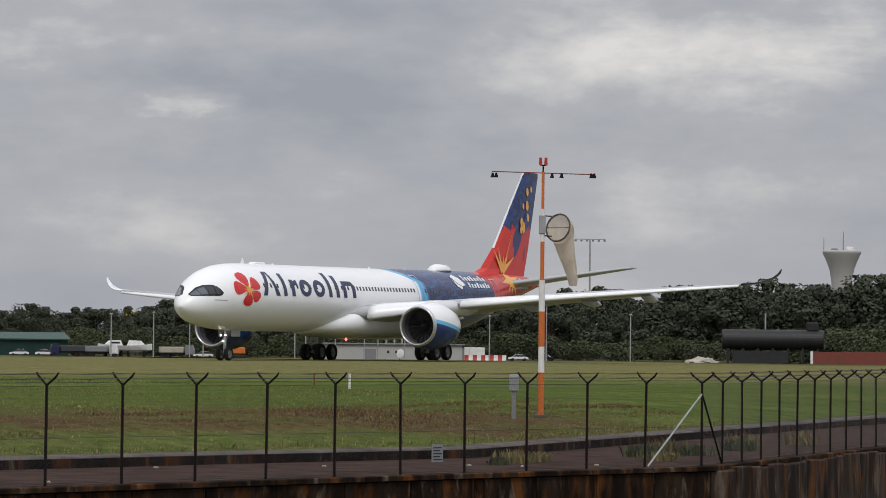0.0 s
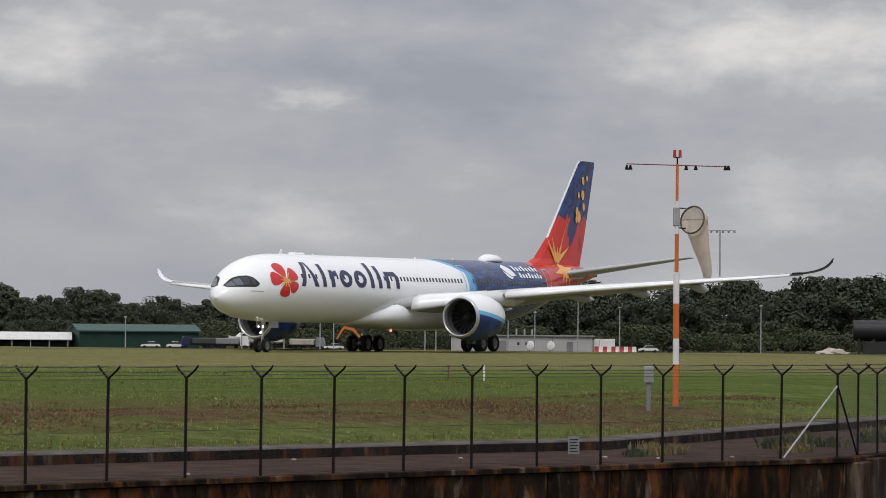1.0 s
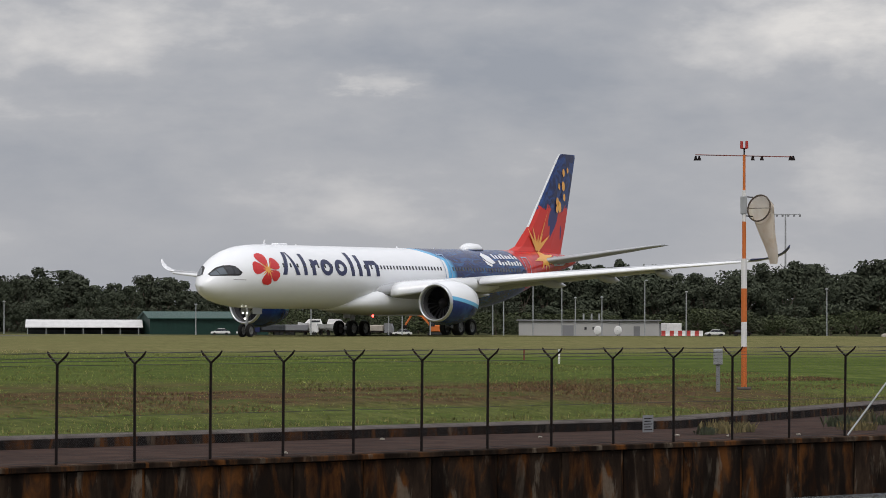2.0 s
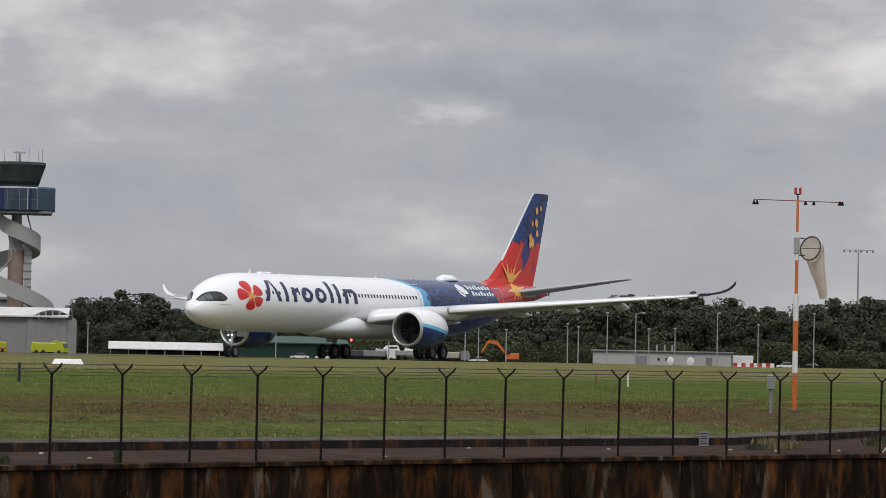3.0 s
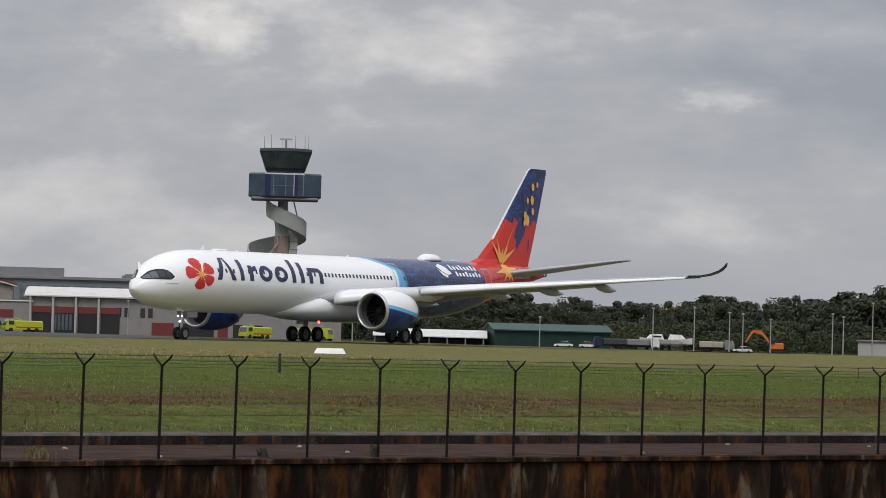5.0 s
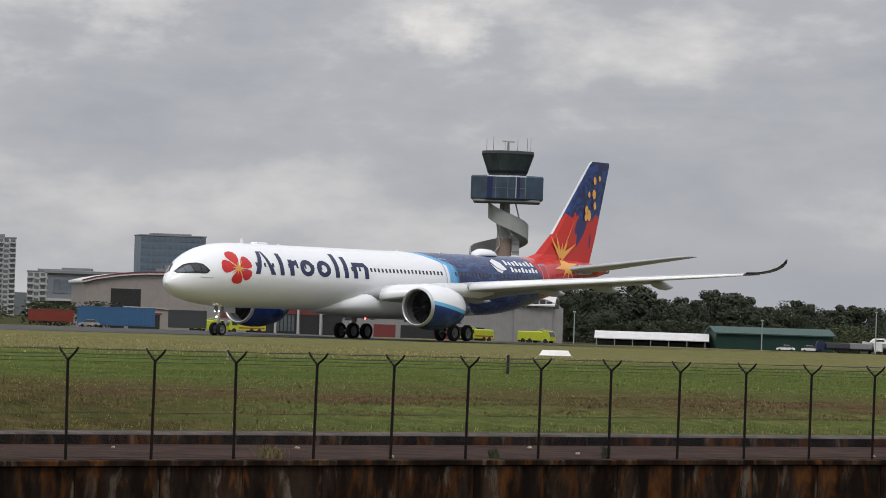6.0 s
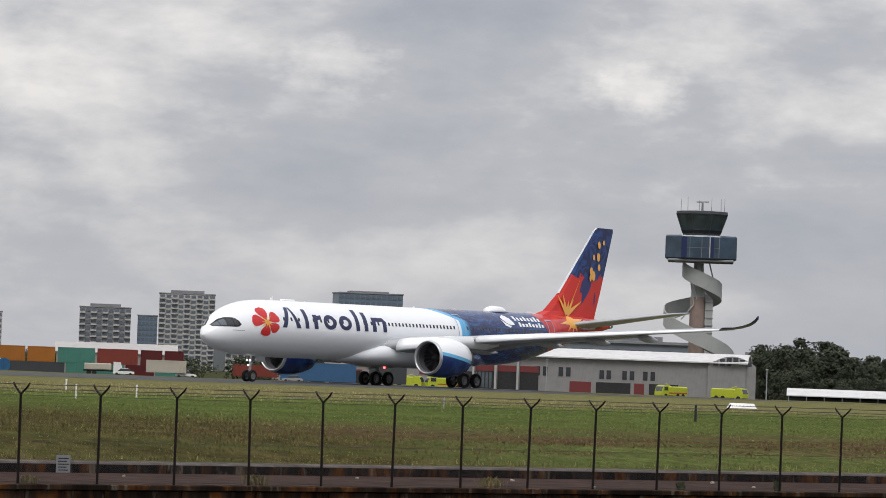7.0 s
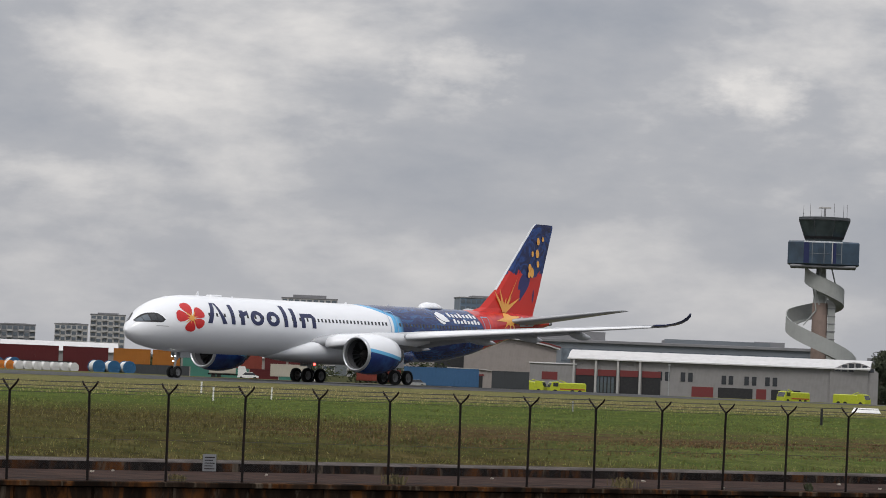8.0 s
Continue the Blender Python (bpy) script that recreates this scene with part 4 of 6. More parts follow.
    # destination mark as plain white shapes
    polys = [[(42.2, 6.75), (43.0, 7.0), (43.6, 6.7), (44.0, 6.1), (43.3, 6.0), (42.6, 6.25)], [(42.0, 6.55), (42.6, 6.18), (43.3, 5.92), (43.0, 5.75), (42.4, 5.95)]]
    part("leaf_mark", flank(polys, out=0.03), M["plane_white"], body, "plain white leaf mark")
    for row, x, w in ((6.5, 44.3, 4.7), (5.92, 44.7, 4.5)):
        polys = []
        k = x
        for j in range(8):
            polys.append([(k, row), (k + 0.36, row), (k + 0.36, row + (0.3 if j % 3 else 0.42)), (k, row + (0.3 if j % 3 else 0.42))])
            k += w / 8
        part("mark_block", flank(polys, out=0.03), M["plane_white"], body, "plain white blocks of a slogan")
    # doors, windows
    for x, z0, z1 in ((34.4, 4.7, 6.7), (49.8, 4.75, 6.65)):
        polys = []
        for a, b, c, d in ((x, z0, x + 0.09, z1), (x + 1.05, z0, x + 1.14, z1), (x, z1, x + 1.14, z1 + 0.09), (x, z0 - 0.09, x + 1.14, z0)):
            polys.append([(a, b), (c, b), (c, d), (a, d)])
        part("door_outline", flank(polys, out=0.03), M["door_line"], body, "pale outline of a cabin door")
    pane = None
    for k in range(76):
        x = 8.2 + k * 0.533
        if 33.9 < x < 35.9 or 23.6 > x > 8.0 and k % 2:
            continue
        p = skin_point(x, 5.5, 0.004)
        q = skin_point(x, 5.68, 0.004)
        lean_ = math.degrees(math.atan2(q.y - p.y, q.z - p.z))
        if pane is None:
            bm = boxm(-0.12, -0.012, -0.17, 0.12, 0.012, 0.17, bevel=0.0)
            pane = part("cabin_window", bm, M["cabin_glass"], body)
            pane.matrix_basis = pose(p.x, p.y, p.z, -lean_)
        else:
            again(pane, body, pose(p.x, p.y, p.z, -lean_))
    # dark mask round the cockpit glazing, rounded behind
    low_edge = [(0.66, 4.58), (1.8, 4.6), (2.6, 4.6), (2.85, 4.68), (3.0, 4.84)]
    high_edge = [(0.66, 4.71), (1.0, 4.97), (1.4, 5.26), (1.8, 5.42), (2.3, 5.46), (2.6, 5.36), (2.85, 5.12), (3.0, 4.88)]

    def cockpit_band(x0, x1, f0, f1, out, side):
        rings = []
        for k in range(13):
            x = x0 + (x1 - x0) * k / 12
            lo, hi = lerp_table(low_edge, x)[0], lerp_table(high_edge, x)[0]
            pts = [skin_point(x, lo + (hi - lo) * (f0 + (f1 - f0) * j / 6), out) for j in range(7)]
            rings.append([(p.x, p.y * -side, p.z) for p in pts])
        return loft(bmesh.new(), rings, cap=False, closed=False)

    for side in (-1, 1):
        part("cockpit_mask", cockpit_band(0.66, 3.0, 0, 1, 0.015, side), M["black"], body, "black painted mask round the cockpit glazing", smooth=True)
        # front panes use paler grey glass: the sky's reflection put into their colour
        for x0, x1, gl in ((0.72, 1.2, "pane"), (1.25, 1.72, "pane"), (1.8, 2.28, "cockpit_glass"), (2.33, 2.74, "cockpit_glass")):
            part("cockpit_window", cockpit_band(x0, x1, 0.16, 0.84, 0.03, side), M[gl], body, "cockpit window pane", smooth=True)
        part("name_bar", flank([[(2.1, 4.28), (3.3, 4.24), (3.3, 4.3), (2.1, 4.34)]], side, out=0.02), M["plane_grey"], body, "small grey line of writing")
    # top fittings
    rings = []
    for f, r in ((0, 0.05), (0.12, 0.6), (0.3, 0.85), (0.65, 0.8), (0.88, 0.45), (1, 0.05)):
        rings.append([(42.2 + f * 3.6, r * math.cos(a), 7.3 + r * 0.75 * math.sin(a)) for a in [math.pi * k / 10 for k in range(11)]])
    part("antenna_dome", loft(bmesh.new(), rings, closed=True), M["plane_white"], root, "white satellite antenna dome", smooth=True)
    for x, h in ((9.2, 0.38), (30.5, 0.2), (37, 0.25), (14.0, 0.1)):
        part("blade_antenna", loft(bmesh.new(), [[(x, 0.03, 7.1), (x + 0.5, 0.03, 7.1), (x + 0.5, -0.03, 7.1), (x, -0.03, 7.1)], [(x + 0.25, 0.015, 7.25 + h), (x + 0.45, 0.015, 7.25 + h), (x + 0.45, -0.015, 7.25 + h), (x + 0.25, -0.015, 7.25 + h)]]), M["plane_white"], root)
    part("roof_hump", boxm(11.0, -0.35, 7.1, 12.6, 0.35, 7.4, bevel=0.1), M["plane_white"], root)
    part("beacon", bm_ball((26.0, -0.4, 1.42), 0.1), M["beacon_on"], root, "red flashing belly beacon")
    # landing gear
    gear = new("nose_gear")
    gear.parent = root
    gear.matrix_basis = pose(6.67, 0, -LEG)
    part("strut", rodm((0, 0, 0.5), (0.25, 0, 2.9), 0.11, 0.13, 12), M["plane_grey"], gear)
    part("axle", rodm((0, -0.4, 0.53), (0, 0.4, 0.53), 0.06, None, 8), M["hub"], gear)
    part("drag_brace", rodm((0.1, 0, 1.5), (1.5, 0, 2.6), 0.06, None, 8), M["plane_grey"], gear)
    for s in (-1, 1):
        part("gear_door", boxm(0.1, s * 0.55 - 0.02, 1.85, 1.5, s * 0.55 + 0.02, 2.5, bevel=0.01), M["plane_grey"], gear)
        part("landing_light", bm_ball((-0.18, s * 0.2, 1.95), 0.065), M["lamp_on"], gear, "lit landing light")
    part("landing_light", bm_ball((-0.2, 0.0, 1.5), 0.075), M["lamp_on"], gear, "lit taxi light")
    wheels = []
    for s in (-1, 1):
        main = new("main_gear")
        main.parent = root
        main.matrix_basis = pose(32.0, s * 5.34, -LEG)
        part("strut", rodm((0, 0, 0.75), (0, -s * 0.35, 3.7), 0.2, 0.24, 14), M["plane_grey"], main)
        part("bogie_beam", boxm(-1.1, -0.14, 0.6, 1.1, 0.14, 0.88, bevel=0.05), M["plane_grey"], main)
        part("side_brace", rodm((0, 0, 1.6), (0, -s * 2.2, 3.3), 0.09, None, 8), M["plane_grey"], main)
        part("gear_door", boxm(-0.9, s * 0.28 - 0.03, 1.6, 0.9, s * 0.28 + 0.03, 3.5, bevel=0.02), M["plane_white"], main)
        for dx in (-0.99, 0.99):
            part("axle", rodm((dx, -0.75, 0.7), (dx, 0.75, 0.7), 0.08, None, 8), M["hub"], main)
            for dy in (-0.68, 0.68):
                wheels.append((32.0 + dx, s * 5.34 + dy, 0.7, 0.24))
    for s in (-1, 1):
        wheels.append((6.67, s * 0.36, 0.53, 0.17))
    rolling = []
    for x, y, r, w in wheels:
        wh = new("wheel")
        wh.parent = root
        wh.matrix_basis = pose(x, y, r - LEG)
        bm = spin([(-w * 0.6, r * 0.6), (-w, r * 0.7), (-w, r * 0.88), (-w * 0.7, r * 0.98), (0, r), (w * 0.7, r * 0.98), (w, r * 0.88), (w, r * 0.7), (w * 0.6, r * 0.6)], 28)
        bm.transform(pose(0, 0, 0, 0, 0, 90))
        part("tyre", bm, M["rubber"], wh, smooth=True)
        bm = spin([(-w * 0.75, 0.01), (-w * 0.8, r * 0.2), (-w * 0.45, r * 0.3), (-w * 0.5, r * 0.5), (-w * 0.7, r * 0.62), (w * 0.7, r * 0.62), (w * 0.5, r * 0.5), (w * 0.45, r * 0.3), (w * 0.8, r * 0.2), (w * 0.75, 0.01)], 20)
        bm.transform(pose(0, 0, 0, 0, 0, 90))
        part("rim", bm, M["hub"], wh, "grey metal rim")
        rolling.append((wh, x, y, r))
    return root, rolling


def bm_ball(c, r, seg=12):
    bm = bmesh.new()
    bmesh.ops.create_uvsphere(bm, u_segments=seg, v_segments=seg // 2 + 2, radius=r)
    bmesh.ops.translate(bm, verts=bm.verts, vec=c)
    return bm


airliner, rolling_wheels = build_airliner()


# ---- windsock and its neighbours on the grass ----
def faced(x, y, turn=0.0, z=None):
    """A pose on the ground at x, y whose own y axis points away from the water."""
    a = math.degrees(math.atan2(y - 35, x - 5)) - 90
    return pose(x, y, ground_z(x, y) if z is None else z, 0, 0, a + turn)


def windsock():
    x, y = -6.3, 188.4
    root = thing("windsock", faced(x, y, z=-0.95), "limp white windsock on an orange and white banded pole", "windsock")
    bands = [(0, 1.45), (1.45, 2.32), (2.32, 3.5), (3.5, 4.55), (4.55, 5.85), (5.85, 6.95), (6.95, 8.2)]
    for k, (a, b) in enumerate(bands):
        r = 0.105 if b < 4.6 else 0.07 if b < 7 else 0.05
        part("pole_band", rodm((0, 0, a), (0, 0, b), r, None, 14), M["orange"] if k % 2 == 0 else M["white"], root, "orange band" if k % 2 == 0 else "white band")
    part("base_plate", boxm(-0.25, -0.25, -0.06, 0.25, 0.25, 0.04, bevel=0.02), M["kerb"], root)
    part("crossbar", rodm((-1.72, 0, 8.2), (1.75, 0, 8.12), 0.017, None, 6), M["rust_red"], root, "thin red crossbar")
    for dx in (-1.7, -1.58, 0.3, 0.62, 1.62, 1.72):
        part("flood_lamp", loft(bmesh.new(), [[(dx + r * math.cos(a), r * math.sin(a), z) for a in [math.pi * k / 4 for k in range(8)]] for r, z in ((0.03, 8.16), (0.05, 8.08), (0.075, 8.0))]), M["steel_dark"], root, "small dark flood lamp")
    for s in (-1, 1):
        part("obstacle_lamp", rodm((s * 0.09, 0, 8.42), (s * 0.09, 0, 8.68), 0.06, 0.05, 10), M["red"], root, "dark red obstacle lamp")
    bm = bmesh.new()
    rod(bm, (-0.1, 0, 8.42), (0.1, 0, 8.42), 0.02, None, 6)
    rod(bm, (0, 0, 8.18), (0, 0, 8.42), 0.03, None, 6)
    part("lamp_fork", bm, M["steel_dark"], root)
    part("swivel", boxm(-0.13, -0.09, 6.1, 0.1, 0.09, 6.75, bevel=0.03), M["pole_grey"], root, "grey swivel head")
    bm = bmesh.new()
    for z, r in ((6.05, 0.05), (6.72, 0.05)):
        rod(bm, (0.05, 0, z), (0.3, -0.15, z - 0.02), 0.02, None, 6)
    part("bracket", bm, M["steel_dark"], root)
    # hoop facing half towards the water
    ax = Vector((-0.55, -0.8, 0.22)).normalized()
    s1 = ax.cross(Vector((0, 0, 1))).normalized()
    s2 = s1.cross(ax)
    c = Vector((0.52, -0.1, 6.32))
    bm = bmesh.new()
    for k in range(24):
        a, b = 2 * math.pi * k / 24, 2 * math.pi * (k + 1) / 24
        rod(bm, c + (s1 * math.cos(a) + s2 * math.sin(a)) * 0.47, c + (s1 * math.cos(b) + s2 * math.sin(b)) * 0.47, 0.03, None, 6)
    for k in range(1):
        a = math.pi * k / 4
        d = (s1 * math.cos(a) + s2 * math.sin(a)) * 0.46
        rod(bm, c + d, c - d, 0.012, None, 4)
    part("hoop", bm, M["bark"], root, "brown rusty hoop")
    # cloth hangs from the hoop
    rings = []
    path = [(c, 0.46, 0.0), (c - ax * 0.22 + Vector((0.02, 0, -0.06)), 0.45, 0.25), (c + Vector((0.22, 0.3, -0.45)), 0.42, 0.6), (c + Vector((0.3, 0.35, -0.9)), 0.33, 0.9), (c + Vector((0.42, 0.36, -1.35)), 0.26, 1.0), (c + Vector((0.5, 0.36, -1.75)), 0.2, 1.0), (c + Vector((0.52, 0.36, -1.95)), 0.15, 1.0)]
    for k, (p, r, f) in enumerate(path):
        e1 = s1
        e2 = (s2 * (1 - f) + Vector((0.0, 1, 0)) * -f)
        e2 = e2.normalized()
        rings.append([p + (e1 * math.cos(a) * (1 + 0.08 * math.sin(5 * a + k)) + e2 * math.sin(a) * (0.9 if f > 0.4 else 1)) * r for a in [2 * math.pi * j / 24 for j in range(24)]])
    part("sock_cloth", loft(bmesh.new(), rings, cap=False), M["fabric"], root, "limp off-white fabric cone", smooth=True)


windsock()


def meter_box():
    root = thing("electrical_box", faced(-7.15, 187.6, z=-0.97), "grey electrical box on a post in the grass", "electrical box")
    part("post", boxm(-0.07, -0.05, -0.1, 0.07, 0.05, 1.0, bevel=0.01), M["mid_wall"], root)
    part("housing", boxm(-0.16, -0.12, 0.85, 0.16, 0.12, 1.4, bevel=0.02), M["pole_grey"], root)
    part("door_panel", boxm(-0.12, -0.135, 0.95, 0.12, -0.122, 1.33, bevel=0.005), M["galv"], root)


meter_box()


def marker(x, y, h, r, mat, label):
    root = thing("marker_post", faced(x, y), label, "marker post")
    part("stake", rodm((0, 0, -0.05), (0, 0, h), r, r * 0.9, 10), mat, root)
    part("cap", rodm((0, 0, h), (0, 0, h + 0.05), r * 1.15, r * 0.8, 10), mat, root)


for x, y, h, r, mt, lb in ((-14.7, 204, 0.5, 0.045, "white", "short white marker post in the grass"), (-34.5, 178, 0.62, 0.06, "black", "short dark marker post in the grass"), (-17.5, 215, 0.4, 0.035, "rust_red", "short red marker post in the grass"), (-50, 190, 0.4, 0.035, "pole_grey", "short pale marker post in the grass"), (-62, 182, 0.5, 0.04, "white", "short white marker post in the grass"), (-59.5, 170, 0.5, 0.04, "white", "short white marker post in the grass"), (-72, 196, 0.55, 0.045, "white", "short white marker post in the grass")):
    marker(x, y, h, r, M[mt], lb)


def low_cover(x, y):
    root = thing("drain_cover", faced(x, y), "low white tent-shaped cover in the dry grass", "cover")
    bm = bmesh.new()
    loft(bm, [[(-0.95, -0.5, 0), (-0.75, -0.1, 0.34), (0.75, -0.1, 0.34), (0.95, -0.5, 0)], [(-0.95, 0.5, 0), (-0.75, 0.1, 0.34), (0.75, 0.1, 0.34), (0.95, 0.5, 0)]])
    part("shell", bm, M["white"], root)
    part("skirt", boxm(-1.0, -0.55, -0.05, 1.0, 0.55, 0.03, bevel=0.01), M["pole_grey"], root)


low_cover(-53.5, 256)


# ---- far side of the airfield ----
def window_row(root, mat, xs, y, z0, z1, w, frame_mat=None):
    pane = None
    for x in xs:
        if pane is None:
            pane = part("window", boxm(-w / 2, -0.06, 0, w / 2, 0.06, z1 - z0, bevel=0.0), mat, root)
            pane.matrix_basis = pose(x, y, z0)
        else:
            again(pane, root, pose(x, y, z0))


def shed(name, m, w, d, eave, ridge, wall, roof, label, category="shed", over=0.5, along=True):
    """A gabled hall; its ridge runs along x, or along y."""
    root = thing(name, m, label, category)
    bm = bmesh.new()
    if along:
        loft(bm, [[(x, 0, -0.5), (x, 0, eave), (x, d / 2, ridge - 0.05), (x, d, eave), (x, d, -0.5)] for x in (-w / 2, w / 2)])
    else:
        loft(bm, [[(-w / 2, y, -0.5), (-w / 2, y, eave), (0, y, ridge - 0.05), (w / 2, y, eave), (w / 2, y, -0.5)] for y in (0, d)])
    part("wall", bm, wall, root)
    bm = bmesh.new()
    t = 0.18
    if along:
        loft(bm, [[(x, -over, eave - 0.05), (x, d / 2, ridge), (x, d + over, eave - 0.05), (x, d + over, eave - 0.05 + t), (x, d / 2, ridge + t), (x, -over, eave - 0.05 + t)] for x in (-w / 2 - over, w / 2 + over)])
    else:
        loft(bm, [[(-w / 2 - over, y, eave - 0.05), (0, y, ridge), (w / 2 + over, y, eave - 0.05), (w / 2 + over, y, eave - 0.05 + t), (0, y, ridge + t), (-w / 2 - over, y, eave - 0.05 + t)] for y in (-over, d + over)])
    part("roof", bm, roof, root)
    return root


def green_shed():
    root = shed("green_shed", faced(-178.0, 914.5, 12, z=ground_z(-178.0, 914.5) - 0.5), 27, 12, 4.2, 5.6, M["clad_green"], M["roof_green"], "long dark green sheet-metal shed")
    part("door", boxm(7.8, -0.08, -0.2, 9.0, 0.0, 2.3, bevel=0.02), M["void"], root)
    part("gutter", boxm(-13.8, -0.75, 4.05, 13.8, -0.6, 4.2), M["roof_green"], root)


green_shed()


def open_canopy():
    root = thing("open_shelter", faced(-205.2, 908.5, z=ground_z(-205.2, 908.5) - 0.9), "low open-sided shelter with a white roof", "shelter")
    bm = bmesh.new()
    loft(bm, [[(x, -1, 2.5), (x, 2, 3.6), (x, 5, 4.1), (x, 8, 4.0), (x, 12, 2.9), (x, 12, 3.1), (x, 8, 4.2), (x, 5, 4.3), (x, 2, 3.8), (x, -1, 2.7)] for x in (-13, 13)])
    part("roof", bm, M["roof_white"], root)
    # shade under the shelter roof is put into the back wall's colour
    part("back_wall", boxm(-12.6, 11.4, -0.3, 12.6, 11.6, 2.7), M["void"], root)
    part("low_wall", boxm(-12.6, 4.0, -0.3, 12.6, 4.2, 2.0), M["c_dark"], root)
    post = part("post", boxm(-0.1, -0.1, -0.3, 0.1, 0.1, 2.65), M["pole_grey"], root)
    post.matrix_basis = pose(-12.5, -0.6, 0)
    for k in range(1, 7):
        again(post, root, pose(-12.5 + k * 4.1, -0.6, 0))


open_canopy()


def flat_depot():
    root = thing("equipment_building", faced(-94.5, 929), "long low pale building with a flat roof", "building")
    part("wall", boxm(-15.7, 0, -0.6, 15.7, 9, 3.3), M["pale_wall"], root)
    part("roof", boxm(-16.2, -0.5, 3.3, 16.2, 9.5, 3.62, bevel=0.05), M["mid_wall"], root)
    part("roller_door", boxm(-6.0, -0.07, -0.2, -3.4, 0.0, 2.4, bevel=0.02), M["mid_wall"], root)
    part("roller_door", boxm(10.0, -0.07, -0.2, 11.4, 0.0, 2.2, bevel=0.02), M["mid_wall"], root)
    for x in (-1.2, 0.6, 2.3):
        part("vent_pipe", rodm((x, 1, 3.5), (x, 1, 5.0), 0.2, None, 10), M["pole_grey"], root)
    for x in (-1.0, 0.8):
        part("vent", boxm(x, -0.1, 1.4, x + 0.5, 0, 2.0), M["void"], root)
    part("downpipe", boxm(6.8, -0.12, -0.3, 6.95, 0.0, 3.3), M["mid_wall"], root)
    r = thing("site_container", faced(-76.5, 934), "white steel site container", "container")
    part("body", boxm(-2.3, 0, -0.3, 2.3, 2.4, 2.9, bevel=0.05), M["white"], r)
    part("door_bar", boxm(-1.2, -0.06, 0, -1.1, 0.0, 2.7), M["pole_grey"], r)
    r = thing("site_container", faced(-80.6, 933), "pale grey steel site container", "container")
    part("body", boxm(-1.9, 0, -0.3, 1.9, 2.4, 2.7, bevel=0.05), M["pole_grey"], r)
    part("door_bar", boxm(0.6, -0.06, 0, 0.7, 0.0, 2.5), M["mid_wall"], r)
    for k in range(5):
        b = thing("traffic_barrier", faced(-77.6 + k * 1.85, 927 + 0.1 * k), "red and white water-filled traffic barrier", "barrier", "barriers by the building")
        part("body", loft(bmesh.new(), [[(x, y, z) for y, z in ((-0.3, 0), (-0.14, 0.5), (-0.1, 1.25), (0.1, 1.25), (0.14, 0.5), (0.3, 0))] for x in (-0.46, 0.46)]), M["red"], b)
        part("white_half", loft(bmesh.new(), [[(x, y, z) for y, z in ((-0.3, 0), (-0.14, 0.5), (-0.1, 1.25), (0.1, 1.25), (0.14, 0.5), (0.3, 0))] for x in (0.465, 1.38)]), M["white"], b, "white half")


flat_depot()


def round_fan(x, y):
    root = thing("site_light", faced(x, y), "white dish light on a short stand", "light")
    bm = spin([(0, 0.1), (0.1, 0.9), (0.3, 1.0), (0.35, 0.85), (0.25, 0.3)], 20)
    bm.transform(pose(0, 0, 1.3, 0, 0, 60))
    part("dish", bm, M["white"], root)
    part("stand", rodm((0, 0.4, -0.3), (0, 0.4, 1.2), 0.08, None, 8), M["steel_dark"], root)


round_fan(-91.8, 921)
round_fan(-87.4, 922)


def fuel_tank():
    root = thing("training_tank", faced(-8.9, 853, 2), "long black burnt steel tank on a stand", "tank")
    bm = spin([(-10.2, 0.1), (-10.2, 1.9), (-10.0, 2.05), (-3, 2.05), (4, 2.05), (10.0, 2.05), (10.2, 1.9), (10.2, 0.1)], 28)
    bm.transform(pose(0, 2.0, 4.9))
    part("shell", bm, M["black"], root, smooth=False)
    part("tail_block", boxm(6.8, 1.0, 6.7, 9.2, 3.2, 8.5, bevel=0.2), M["black"], root)
    for x in (-9.0, -6.0, -3.0, 0.0, 3.0, 6.0, 9.0):
        part("leg", boxm(x - 0.25, 0.6, -0.4, x + 0.25, 3.4, 3.2, bevel=0.03), M["black"], root)
    part("skid", boxm(-8, 0.3, 0.2, 3, 3.6, 2.6), M["void"], root)
    part("nose_frame", rodm((-10.2, 2, 3.6), (-11.8, 1.6, 2.8), 0.12, None, 6), M["black"], root)
    part("vent_pole", rodm((-1.5, 2.2, 6.9), (-1.5, 2.2, 10.2), 0.16, None, 8), M["pole_grey"], root)
    r = thing("low_wall", faced(8.5, 851), "low rusty red wall beside the tank", "wall")
    part("panel", boxm(-9.5, 0, -0.5, 9.5, 0.4, 2.6, bevel=0.03), M["rust_red"], r)
    part("end_post", boxm(-9.9, -0.1, -0.5, -9.4, 0.5, 2.7), M["white"], r)
    r = thing("rubble_heap", faced(-23, 846), "pale heap of rubble and dry weeds", "rubble")
    bm = bmesh.new()
    bmesh.ops.create_icosphere(bm, subdivisions=3, radius=1)
    for v in bm.verts:
        v.co = Vector((v.co.x * 3.2, v.co.y * 2, max(-0.2, v.co.z) * 1.2)) * (1 + 0.4 * noise.noise(v.co * 2.2))
    part("heap", bm, M["earth"], r)


fuel_tank()


